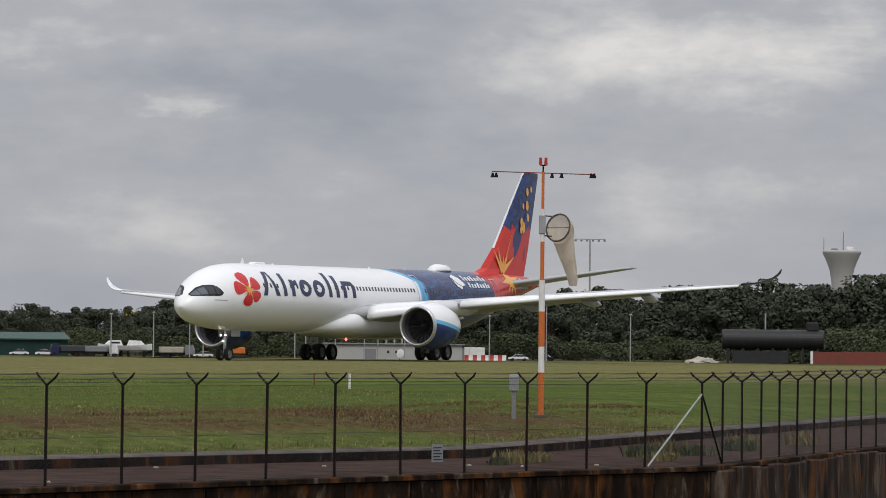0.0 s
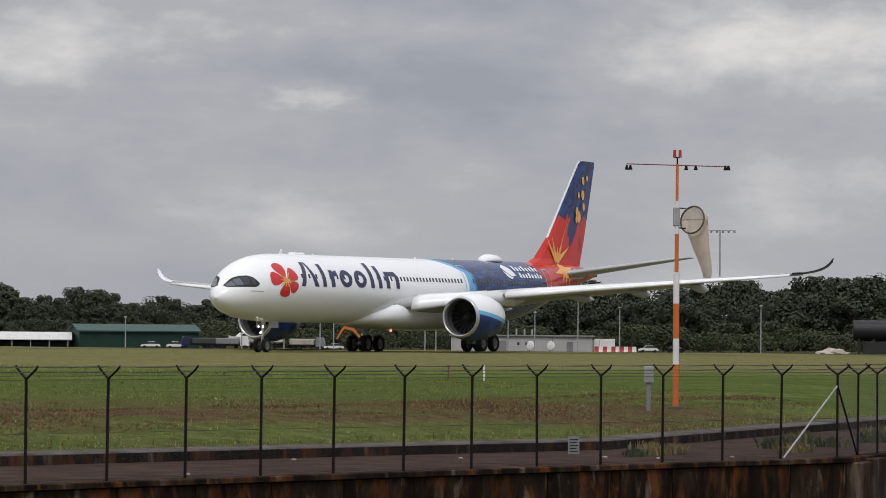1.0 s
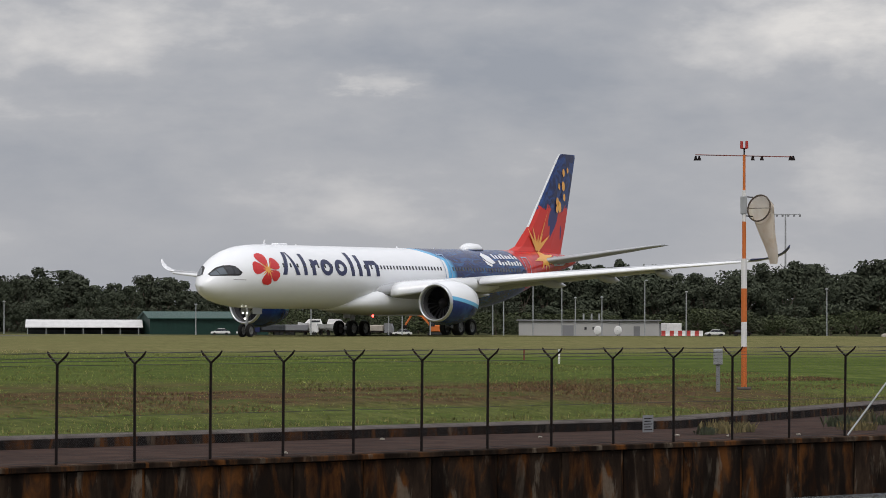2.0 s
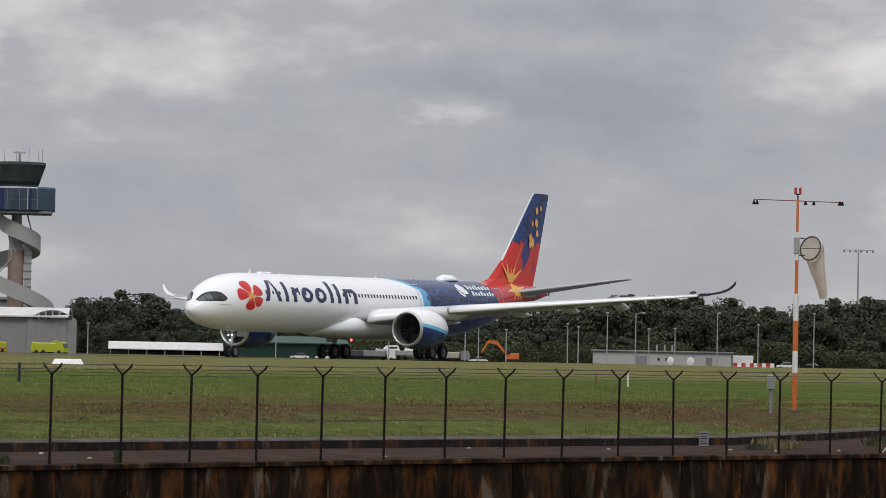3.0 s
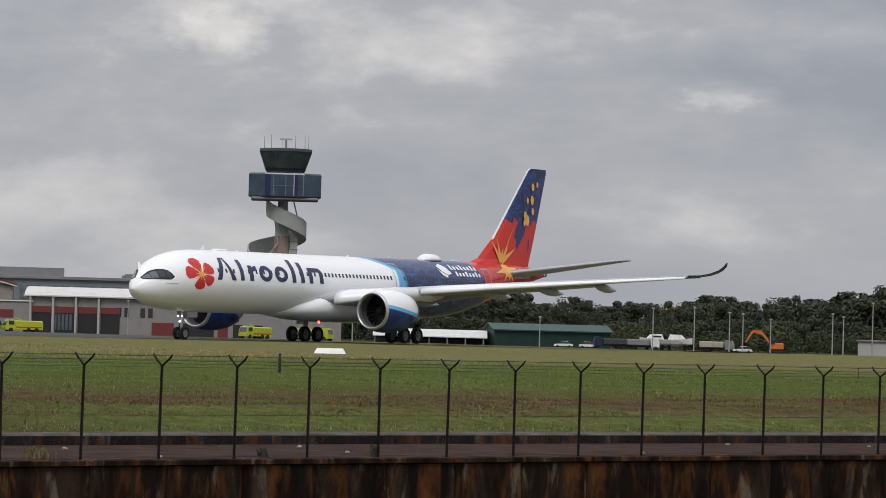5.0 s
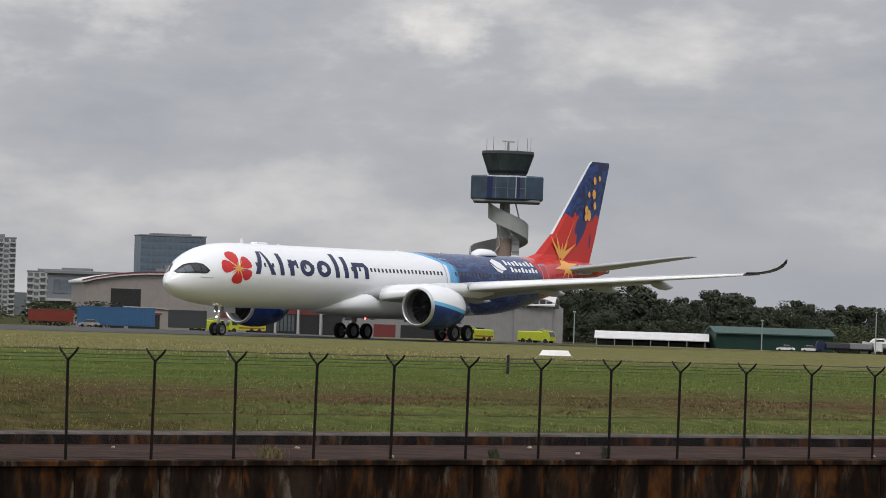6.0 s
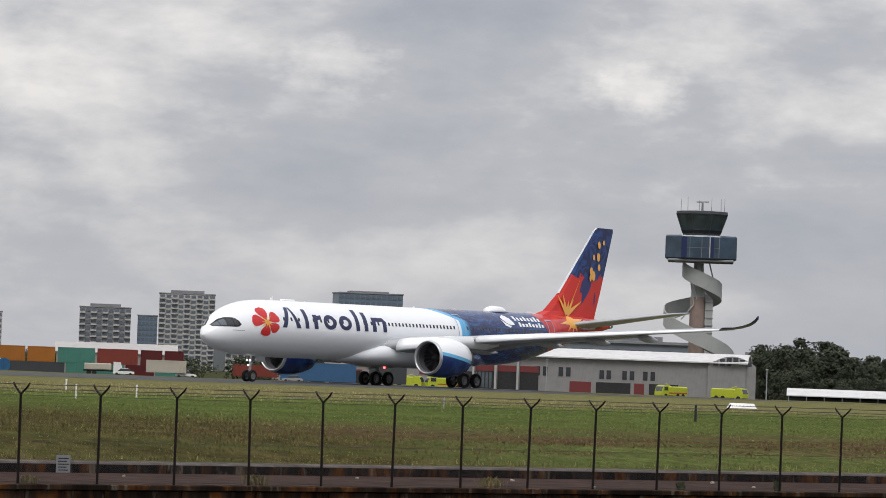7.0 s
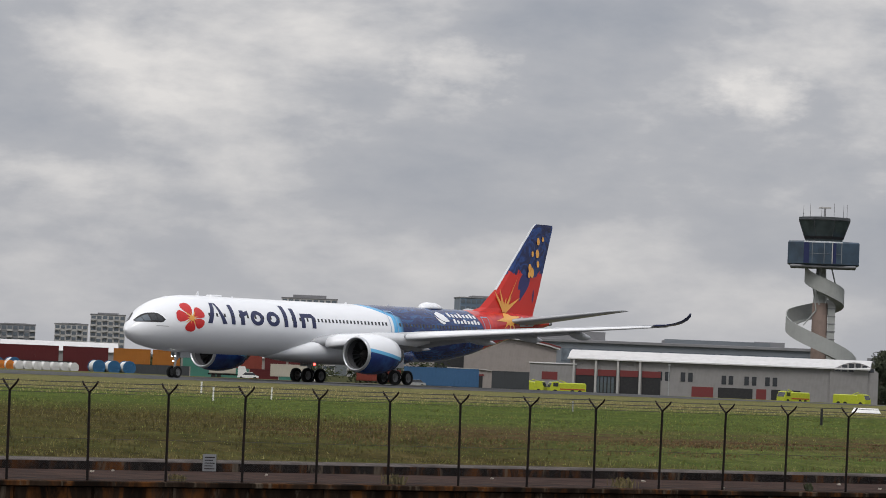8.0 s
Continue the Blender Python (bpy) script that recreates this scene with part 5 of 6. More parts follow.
def water_tower():
    root = thing("water_tower", faced(5.7, 1555, z=-4), "pale concrete mushroom water tower", "water tower")
    prof = [(0, 4.0), (24, 3.7), (29, 3.9), (33, 4.6), (36.5, 5.9), (39.2, 7.2), (39.6, 7.3), (40.2, 7.2), (40.4, 6.4), (40.5, 0.1)]
    bm = spin(prof, 36)
    bm.transform(pose(0, 0, 0, 0, -90, 0))
    part("shell", bm, M["pale_wall"], root, smooth=True)
    part("mast", rodm((0.5, 0, 40), (0.5, 0, 47.5), 0.25, 0.1, 8), M["mid_wall"], root)
    part("aerial", rodm((-6.8, 0, 40), (-6.8, 0, 45), 0.25, 0.15, 8), M["pale_wall"], root)
    part("roof_box", boxm(1.6, -1.5, 40.2, 4.5, 1.5, 41.8, bevel=0.3), M["white"], root)
    part("roof_box", boxm(-4.0, -1.5, 40.2, -1.5, 1.5, 41.2, bevel=0.3), M["mid_wall"], root)


water_tower()


def light_mast(x, y, top, bar):
    root = thing("light_mast", faced(x, y), "tall grey apron light mast with a crossbar", "light mast")
    z0 = ground_z(x, y)
    h = top - z0
    part("pole", rodm((0, 0, 0), (0, 0, h), 0.4, 0.2, 10), M["pole_grey"], root)
    part("crossbar", boxm(-bar / 2, -0.12, h - 0.2, bar / 2, 0.12, h, bevel=0.02), M["pole_grey"], root)
    for k in range(6):
        xx = -bar / 2 + 0.3 + k * (bar - 0.6) / 5
        part("floodlight", boxm(xx - 0.3, -0.35, h - 0.75, xx + 0.3, 0.1, h - 0.22, bevel=0.05), M["mid_wall"], root)


light_mast(-64.5, 1153, 29.7, 8.6)


def street_lamp(x, y, top, arm=0.0):
    root = thing("street_lamp", faced(x, y), "grey metal lamp post with a small head", "lamp post", "lamp posts of the far road")
    h = top - ground_z(x, y)
    part("pole", rodm((0, 0, -0.2), (0, 0, h), 0.15, 0.10, 8), M["pole_grey"], root)
    if arm:
        part("arm", rodm((0, 0, h), (arm, 0, h + 0.25), 0.09, None, 6), M["pole_grey"], root)
    part("head", boxm(arm - 0.32, -0.3, h - 0.05, arm + 0.32, 0.3, h + 0.28, bevel=0.08), M["pole_grey"], root)


for x, y, t, a in ((-111.7, 896, 5.8, 0), (-109.4, 896.5, 5.2, 0), (-103.2, 898, 8.4, 0), (-97.0, 898.6, 8.5, 1.8), (-79.2, 900.5, 8.8, 0.4), (-70.3, 901.3, 6.4, 0), (-94.1, 898.9, 5.1, 0), (-88.4, 899.6, 5.2, 0), (-40, 900, 7.0, 0), (-150.3, 889, 6.0, 0), (-141.3, 890, 6.4, 0), (-133.5, 890, 5.5, 0), (-170.7, 865.8, 3.4, 0), (-128, 874, 5.2, 0), (-122.1, 874.7, 4.2, 0), (-268, 880, 4.5, 0), (-216, 880, 4.0, 0), (-58, 900, 9.0, 0)):
    street_lamp(x, y, t, a)


def control_tower():
    root = thing("control_tower", faced(-270.7, 1016, z=-3.6), "airport control tower with a spiral ramp and blue glazing", "control tower")
    part("shaft", rodm((-0.4, 0, 0), (-0.4, 0, 26.5), 2.1, 2.0, 20), M["tower_shaft"], root, "brown concrete shaft")
    part("neck", rodm((-0.4, 0, 26.5), (-0.4, 0, 36.0), 1.9, 1.2, 16), M["tower_white"], root, "pale tapering neck")
    part("lift_shaft", boxm(1.7, -1.0, 0, 3.6, 1.0, 26, bevel=0.05), M["tower_white"], root, "pale lattice lift shaft")
    for k in range(13):
        part("landing", boxm(1.6, -1.15, 1 + k * 2, 3.7, 1.15, 1.25 + k * 2), M["mid_wall"], root)
    # spiral ramp, over two turns, wide at the foot
    rings = []
    for k in range(97):
        f = k / 96
        a = radians(172 + 660 * f)
        r = min(9.6, 4.7 + 12.5 * max(0.0, f - 0.2))
        z, hgt = (32.4 - 22.0 * f if f < 0.545 else 20.4 - 44.8 * (f - 0.545)), 4.1
        c, s = math.cos(a), math.sin(a)
        rings.append([(r * c, r * s, z), (r * c, r * s, z + hgt), ((r - 0.3) * c, (r - 0.3) * s, z + hgt), ((r - 0.3) * c, (r - 0.3) * s, z + 0.3), ((r - 2.4) * c, (r - 2.4) * s, z + 0.3), ((r - 2.4) * c, (r - 2.4) * s, z)])
    part("spiral_ramp", loft(bmesh.new(), rings), M["tower_white"], root, "off-white spiral ramp wall")
    for x0, x1, z0, z1 in ((-1.4, -2.6, 24.5, 32.0), (-0.6, -2.0, 26, 32.0), (1.0, 2.4, 26.5, 31.0), (-4.6, -1.4, 20.5, 24.5), (3.4, 2.2, 31.5, 36.0)):
        part("strut", rodm((x0, -2.2, z0), (x1, -2.0, z1), 0.18, None, 8), M["tower_white"], root)
    # drum of blue glass
    part("drum", loft(bmesh.new(), [[(x * k, y * k, z) for x, y in ((-9.3, -4.0), (-5.2, -7.6), (5.0, -7.6), (9.3, -5.0), (9.3, 5.0), (5.0, 7.6), (-5.2, 7.6), (-9.3, 4.0))] for z, k in ((35.9, 0.86), (36.6, 1.0), (42.1, 1.0), (42.5, 0.97))]), M["tower_blue"], root, "blue glazed office drum")
    part("drum_floor", boxm(-8.6, -7, 35.6, 8.6, 7, 36.3, bevel=0.2), M["mid_wall"], root)
    for x, w, mt in ((-4.4, 0.7, "navy"), (-2.9, 0.08, "terminal"), (0.2, 0.08, "terminal"), (2.3, 0.12, "pale_wall"), (2.9, 0.4, "navy"), (4.7, 0.1, "terminal")):
        part("mullion", boxm(x - w, -7.72, 36.7, x + w, -7.55, 42.1), M[mt], root)
    part("drum_band", boxm(-5.1, -7.68, 39.2, 4.9, -7.56, 39.3), M["terminal"], root)
    # flared cab
    part("cab", loft(bmesh.new(), [[(r * math.cos(a), r * math.sin(a), z) for a in [math.pi / 8 + math.pi * k / 4 for k in range(8)]] for r, z in ((5.2, 42.4), (5.3, 43.2), (7.1, 48.0))]), M["tower_cab"], root, "dark glazed control cab")
    part("cab_roof", loft(bmesh.new(), [[(r * math.cos(a), r * math.sin(a), z) for a in [math.pi / 8 + math.pi * k / 4 for k in range(8)]] for r, z in ((7.2, 48.0), (7.3, 48.2), (7.2, 48.85), (6.0, 49.0))]), M["c_dark"], root)
    part("cab_sill", loft(bmesh.new(), [[(r * math.cos(a), r * math.sin(a), z) for a in [math.pi / 8 + math.pi * k / 4 for k in range(8)]] for r, z in ((5.45, 43.2), (5.75, 43.9), (5.7, 43.9), (5.3, 43.2))]), M["black"], root)
    for k in range(8):
        a = math.pi / 8 + math.pi * k / 4
        part("cab_mullion", rodm((5.35 * math.cos(a), 5.35 * math.sin(a), 43.2), (7.15 * math.cos(a), 7.15 * math.sin(a), 48.0), 0.1, None, 6), M["c_dark"], root)
    rng = random.Random(6)
    for k in range(11):
        a = 2 * math.pi * k / 11
        part("antenna", rodm((5.8 * math.cos(a), 5.8 * math.sin(a), 48.8), (5.8 * math.cos(a), 5.8 * math.sin(a), 50.8 + rng.uniform(0, 2.2)), 0.07, 0.04, 5), M["mid_wall"], root)
    part("radar_post", rodm((0, 0, 48.9), (0, 0, 51.4), 0.35, 0.25, 10), M["mid_wall"], root)
    part("radar_bar", boxm(-1.6, -0.2, 51.3, 1.6, 0.2, 51.75, bevel=0.05), M["pale_wall"], root)


control_tower()


def fire_station():
    """Long hall with a curved white roof, its arched end to the right."""
    root = thing("fire_station_hall", faced(-270.5, 926, -6), "long grey hall with a curved white roof and arched end", "hall")
    L, d, e = 36, 15, 8.7
    arc = [(d * k / 12, e + 1.9 * math.sin(math.pi * k / 12) ** 0.8) for k in range(13)]
    part("wall", loft(bmesh.new(), [[(x, 0, -0.8), *[(x, y, z - 0.1) for y, z in arc], (x, d, -0.8)] for x in (-L, L)]), M["clad_grey"], root)
    part("roof", loft(bmesh.new(), [[(x, -1.2, e - 0.1)] + [(x, y, z + 0.05) for y, z in arc] + [(x, d + 1.2, e - 0.1)] + [(x, d + 1.2, e + 0.2)] + [(x, y, z + 0.35) for y, z in reversed(arc)] + [(x, -1.2, e + 0.2)] for x in (-L - 0.5, L + 0.5)]), M["roof_white"], root, "curved white metal roof")
    # end wall stands proud at a slant so that the arch shows
    end = new("gable_end")
    end.parent = root
    end.matrix_basis = pose(L - 9.0, -0.6, 0, 0, 0, 7)
    part("panel", loft(bmesh.new(), [[(0, y, -0.8), (0, y, e - 0.6)] + [(11.5 * k / 10, y, e - 0.6 + 2.3 * math.sin(math.pi * k / 10) ** 0.9) for k in range(11)] + [(11.5, y, e - 0.6), (11.5, y, -0.8)] for y in (0, 0.3)]), M["clad_grey"], end)
    for k in range(6):
        x = 1.2 + k * 1.6
        top = e - 0.75 + 2.2 * math.sin(math.pi * (x + 0.6) / 11.5) ** 0.9
        part("arch_pane", boxm(x, -0.08, e - 0.6, x + 1.2, 0.0, top), M["cabin_glass"], end, "dark glazing under the arch")
    window_row(root, M["cabin_glass"], [-14.0, -12.2, -8.4, -6.6], -0.05, 4.2, 6.4, 1.1)
    window_row(root, M["cabin_glass"], [1.5, 3.2, 7.0, 8.8, 12.0, 13.8], -0.05, 3.9, 6.0, 1.1)
    window_row(root, M["cabin_glass"], [28.5, 30.8, 33.0], -0.75, 0.2, 2.6, 0.8)
    for a, b, m in ((-6.2, -1.0, "dark_red"), (0.2, 8.5, "void"), (9.4, 11.8, "dark_red"), (13.0, 15.2, "void"), (18.0, 20.0, "void")):
        part("bay_door", boxm(a, -0.14, -0.4, b, 0.0, 3.1), M[m], root)
    part("stair", boxm(16.0, -2.0, -0.4, 18.0, -0.1, 3.2), M["mid_wall"], root)
    for k in range(4):
        a = -34.5 + k * 5.4
        # no room behind: a dark sheet on the wall paints the bay's shade
        part("vehicle_bay", boxm(a, -0.2, -0.4, a + 4.5, 0.05, 6.2), M["void"], root, "dark sheet for the shade in an open vehicle bay")
        part("bay_header", boxm(a, -0.3, 4.8, a + 4.5, -0.1, 6.3), M["dark_red"], root)
    window_row(root, M["pane"], [-29 + k * 0.9 for k in range(5)], -0.25, 0.8, 4.6, 0.6)
    for k in range(4):
        part("column", boxm(-35.2 + k * 5.4, -1.0, -0.4, -34.7 + k * 5.4, -0.3, 8.6), M["pale_wall"], root)
    # big hangar behind
    r = thing("hangar", faced(-343, 958, 10), "tall pale hangar with a dark open door and curved roof", "hangar")
    arc2 = [(-19 + 38 * k / 12, 11.0 + 2.6 * math.sin(math.pi * k / 12) ** 0.8) for k in range(13)]
    part("wall", loft(bmesh.new(), [[(-19, y, -1)] + [(x, y, z) for x, z in arc2] + [(19, y, -1)] for y in (0, 22)]), M["clad_pink"], r)
    part("roof", loft(bmesh.new(), [[(x * 1.04, y, z) for x, z in arc2] + [(x * 1.04, y, z + 0.5) for x, z in reversed(arc2)] for y in (-1, 23)]), M["roof_white"], r)
    # dark sheet on the closed wall, painted as the hangar's shaded inside
    part("hangar_door", boxm(-12.5, -0.2, -0.5, -5.0, 0.0, 9.8), M["void"], r, "dark sheet for the shade inside the open hangar door")
    part("side_door", boxm(-4.0, -0.2, -0.5, -2.4, 0.0, 3.0), M["mid_wall"], r)
    part("gable_trim", loft(bmesh.new(), [[(x * 1.05, y, z + 0.4) for x, z in arc2] + [(x * 1.05, y, z + 0.75) for x, z in reversed(arc2)] for y in (-1.1, -0.9)]), M["dark_red"], r)
    r = thing("workshop", faced(-325, 912), "small pale pink workshop with a dark doorway", "building")
    part("wall", loft(bmesh.new(), [[(-9, y, -0.5), (-9, y, 5.2), (0, y, 5.0), (9, y, 3.6), (9, y, -0.5)] for y in (0, 7)]), M["clad_pink"], r)
    part("roof", loft(bmesh.new(), [[(-9.3, y, 5.2), (0, y, 5.0), (9.3, y, 3.6), (9.3, y, 3.8), (0, y, 5.25), (-9.3, y, 5.45)] for y in (-0.4, 7.4)]), M["roof_pale"], r)
    # doorway is a dark sheet in place of a shaded room
    part("doorway", boxm(-8.0, -0.1, -0.3, -0.6, 0.0, 3.6), M["void"], r)
    part("lintel", boxm(-8.4, -0.18, 3.6, -0.2, 0.0, 4.0), M["dark_red"], r)
    r = thing("annex", faced(-309.5, 917), "pale annex with a red window", "building")
    part("wall", boxm(-5.5, 0, -0.5, 5.5, 6, 7.2), M["clad_grey"], r)
    part("roof", boxm(-5.8, -0.3, 7.2, 5.8, 6.3, 7.5, bevel=0.05), M["roof_white"], r)
    part("window", boxm(-2.6, -0.08, 3.4, 1.2, 0.0, 5.3), M["dark_red"], r)


fire_station()


def fire_truck(x, y, turn, group="airfield fire trucks"):
    root = thing("fire_truck", faced(x, y, turn), "lime yellow airfield fire truck with a roof light bar", "fire truck", group)
    part("body", loft(bmesh.new(), [[(xx, -1.4, 0.8), (xx, -1.4, zt - 0.2), (xx, -1.1, zt), (xx, 1.1, zt), (xx, 1.4, zt - 0.2), (xx, 1.4, 0.8)] for xx, zt in ((-2.4, 3.0), (-2.0, 3.2), (5.2, 3.2), (5.4, 2.9))]), M["lime"], root)
    part("cab", loft(bmesh.new(), [[(xx, -1.4, zb), (xx, -1.35, zt), (xx, 1.35, zt), (xx, 1.4, zb)] for xx, zb, zt in ((-5.0, 0.8, 1.9), (-4.4, 0.7, 3.3), (-2.45, 0.7, 3.5))]), M["lime"], root)
    part("windscreen", loft(bmesh.new(), [[(-5.02, -1.2, 1.9), (-5.02, 1.2, 1.9)], [(-4.5, -1.2, 3.1), (-4.5, 1.2, 3.1)], [(-4.45, -1.2, 3.1), (-4.45, 1.2, 3.1)]], cap=False, closed=False), M["cabin_glass"], root)
    part("side_window", boxm(-4.2, -1.43, 2.1, -2.7, -1.36, 3.1), M["cabin_glass"], root)
    part("locker_band", boxm(-2.2, -1.44, 1.3, 5.1, -1.40, 1.6), M["red"], root)
    part("light_bar", boxm(-3.6, -0.9, 3.5, -3.1, 0.9, 3.8, bevel=0.05), M["mid_wall"], root)
    part("monitor", rodm((0, 0, 3.2), (-2.0, 0, 3.9), 0.14, 0.1, 8), M["lime"], root)
    root.scale = (0.85, 0.85, 0.85)
    for xx in (-3.6, 1.4, 3.6):
        for s in (-1.25, 1.25):
            part("wheel", rodm((xx, s - 0.2, 0.65), (xx, s + 0.2, 0.65), 0.65, None, 16), M["rubber"], root)


for x, y, t in ((-239.5, 884, 50), (-226, 886, 145), (-303, 882, 160), (-294, 883, 20)):
    fire_truck(x, y, t)


def terminal():
    root = thing("terminal_building", faced(-414, 1262, 0), "long grey-blue terminal far behind the hangars", "terminal")
    part("wall", boxm(-78, 0, -2, 78, 40, 16.0), M["terminal"], root)
    part("roof", boxm(-79, -1, 16.0, 79, 41, 17.0, bevel=0.1), M["mid_wall"], root)
    part("upper_floor", boxm(-40, 4, 17.0, 0, 30, 19.8), M["mid_wall"], root)
    part("upper_floor", boxm(20, 4, 17.0, 55, 30, 18.4), M["terminal"], root)
    for k in range(17):
        part("glazing", boxm(-76 + k * 8.8, -0.2, 9.5, -69 + k * 8.8, 0.0, 14.0), M["pane"], root)
    part("canopy", boxm(-78, -6, 7.0, 78, 0, 7.8), M["pale_wall"], root)
    for k in range(5):
        part("roof_plant", boxm(-74 + k * 31, 8, 17.0, -64 + k * 31, 16, 18.0 + (k % 3) * 0.7, bevel=0.1), M["mid_wall"], root)
    r = thing("terminal_building", faced(-352, 1290, 0), "pale low terminal pier behind the tower", "terminal")
    part("wall", boxm(-45, 0, -2, 62, 30, 12.0), M["pale_wall"], r)
    part("roof", boxm(-46, -1, 12.0, 63, 31, 13.2, bevel=0.1), M["terminal"], r)
    for k in range(12):
        part("glazing", boxm(-43 + k * 8.8, -0.2, 5.0, -37 + k * 8.8, 0.0, 9.5), M["pane"], r)
    for k in range(5):
        part("roof_plant", boxm(-40 + k * 20, 6, 13.2, -28 + k * 20, 14, 14.8, bevel=0.1), M["mid_wall"], r)


terminal()


def tower_block(x, y, w, d, top, storeys, bays, wall, label, turn=0.0, balcony=True, crown=0.0):
    """A block of flats: slab bands and single windows on the face."""
    root = thing("apartment_building", faced(x, y, turn), label, "apartment building")
    z0 = ground_z(x, y)
    h = top - z0
    part("wall", boxm(-w / 2, 0, -3, w / 2, d, h), wall, root)
    part("roof", boxm(-w / 2 - 0.3, -0.3, h, w / 2 + 0.3, d + 0.3, h + 0.7, bevel=0.1), M["mid_wall"], root)
    if crown:
        part("roof_plant", boxm(-w * 0.3, d * 0.2, h + 0.7, w * 0.3, d * 0.8, h + crown, bevel=0.2), M["mid_wall"], root)
    s = h / storeys
    pane = slab = None
    bw = w / bays
    for j in range(storeys):
        for i in range(bays):
            m = pose(-w / 2 + (i + 0.5) * bw, -0.08, j * s + 0.28 * s)
            if pane is None:
                pane = part("window", boxm(-bw * 0.36, -0.1, 0, bw * 0.36, 0.1, s * 0.55), M["pane"], root)
                pane.matrix_basis = m
            else:
                again(pane, root, m)
        if balcony:
            for i in range(0, bays, 2):
                m = pose(-w / 2 + (i + 0.5) * bw, -0.9, j * s)
                if slab is None:
                    slab = part("balcony", boxm(-bw * 0.5, -0.9, 0, bw * 0.5, 0.9, s * 0.3), M["pale_wall"], root)
                    slab.matrix_basis = m
                else:
                    again(slab, root, m)
    return root


tower_block(-937, 2235, 34, 22, 41.5, 15, 9, M["pale_wall"], "tall white apartment block with stacked balconies", 0, True, 2.5)
tower_block(-979.5, 2209, 31, 22, 31.5, 10, 9, M["mid_wall"], "grey apartment block with banded balconies", 0, True, 2.5)
tower_block(-958.5, 2225, 12, 18, 27.5, 10, 5, M["blue_wall"], "slim blue-grey glazed block", 0, False)
tower_block(-901, 2251, 30, 20, 22.0, 7, 8, M["pale_wall"], "stepped white apartment block", 0, True, 2.0)
tower_block(-693.5, 1902, 33, 24, 38.5, 12, 12, M["blue_wall"], "dark glazed office block with a flat top", 8, False, 1.6)
tower_block(-1043.5, 2175, 21, 20, 26.5, 9, 6, M["pale_wall"], "white apartment block with long balconies", 0, True, 1.5)
tower_block(-1063.5, 2166, 20, 20, 20.0, 7, 6, M["pale_wall"], "lower white apartment block with long balconies", 0, True, 1.0)
tower_block(-1092, 2148, 24, 20, 18.5, 6, 7, M["mid_wall"], "grey apartment block, partly dark", 0, True, 1.0)
tower_block(-1108, 2138, 8, 16, 24.5, 8, 3, M["mid_wall"], "narrow dark grey block", 0, False)


# ---- freight yard ----
def container(x, y, z, w, h, mat, label, turn=0.0):
    root = thing("shipping_container", faced(x, y, turn, z), label, "container", "containers of the freight yard")
    part("shell", boxm(-w / 2, 0, 0, w / 2, 2.4, h, bevel=0.04), mat, root)
    for s in (-1, 1):
        part("corner_post", boxm(s * (w / 2 - 0.12) - 0.1, -0.05, 0, s * (w / 2 - 0.12) + 0.1, 0.0, h), mat, root)
    part("top_rail", boxm(-w / 2, -0.05, h - 0.18, w / 2, 0.0, h), mat, root)
    rib = None
    for k in range(int(w / 0.8) - 1):
        m = pose(-w / 2 + 0.8 * (k + 1), -0.03, 0.15)
        if rib is None:
            rib = part("rib", boxm(-0.16, -0.03, 0, 0.16, 0.03, h - 0.35), mat, root)
            rib.matrix_basis = m
        else:
            again(rib, root, m)


YARD0, YARDU = Vector((-336.3, 737.6)), Vector((0.910, 0.415))
for s0, s1, mt, lb in ((-36, -14.5, "c_maroon", "maroon steel shipping container"), (-13.8, -4.5, "c_maroon", "maroon steel shipping container"), (-3.6, 4.0, "c_orange", "orange steel shipping container"), (4.3, 10.0, "c_orange", "orange steel shipping container"), (10.4, 18.0, "c_green", "green steel shipping container"), (18.3, 26.6, "c_red", "rust-red steel shipping container"), (27.0, 31.5, "c_maroon", "maroon steel shipping container"), (31.8, 35.8, "c_maroon", "maroon steel shipping container")):
    p = YARD0 + YARDU * ((s0 + s1) / 2)
    container(p.x, p.y, 0.1, s1 - s0 - 0.15, 3.1, M[mt], lb)
rng = random.Random(8)
s = -36.0
while s < 36:
    w = rng.choice((6.0, 6.0, 12.0))
    p = YARD0 + YARDU * (s + w / 2)
    container(p.x, p.y, -2.3, w - 0.2, 2.4, M[rng.choice(("c_dark", "c_dark", "c_cream", "c_green", "c_maroon"))], "weathered lower container of the stack")
    s += w
container(-293, 800, -2.0, 16, 3.9, M["c_blue"], "long blue steel shipping container")
container(-279.5, 806, -2.0, 8, 3.7, M["c_dark"], "dark grey steel shipping container")
container(-303, 742, -1.2, 8, 2.5, M["c_cream"], "cream steel shipping container")
container(-292, 762, -1.4, 9, 2.4, M["c_red"], "rust-red steel shipping container")
shed("warehouse", faced(-357, 838), 27, 16, 5.2, 7.4, M["clad_pink"], M["roof_pale"], "low warehouse with a pale ridged roof", "warehouse")
shed("warehouse", faced(-395, 822), 26, 16, 5.0, 7.0, M["clad_grey"], M["roof_white"], "low warehouse with a white ridged roof", "warehouse")


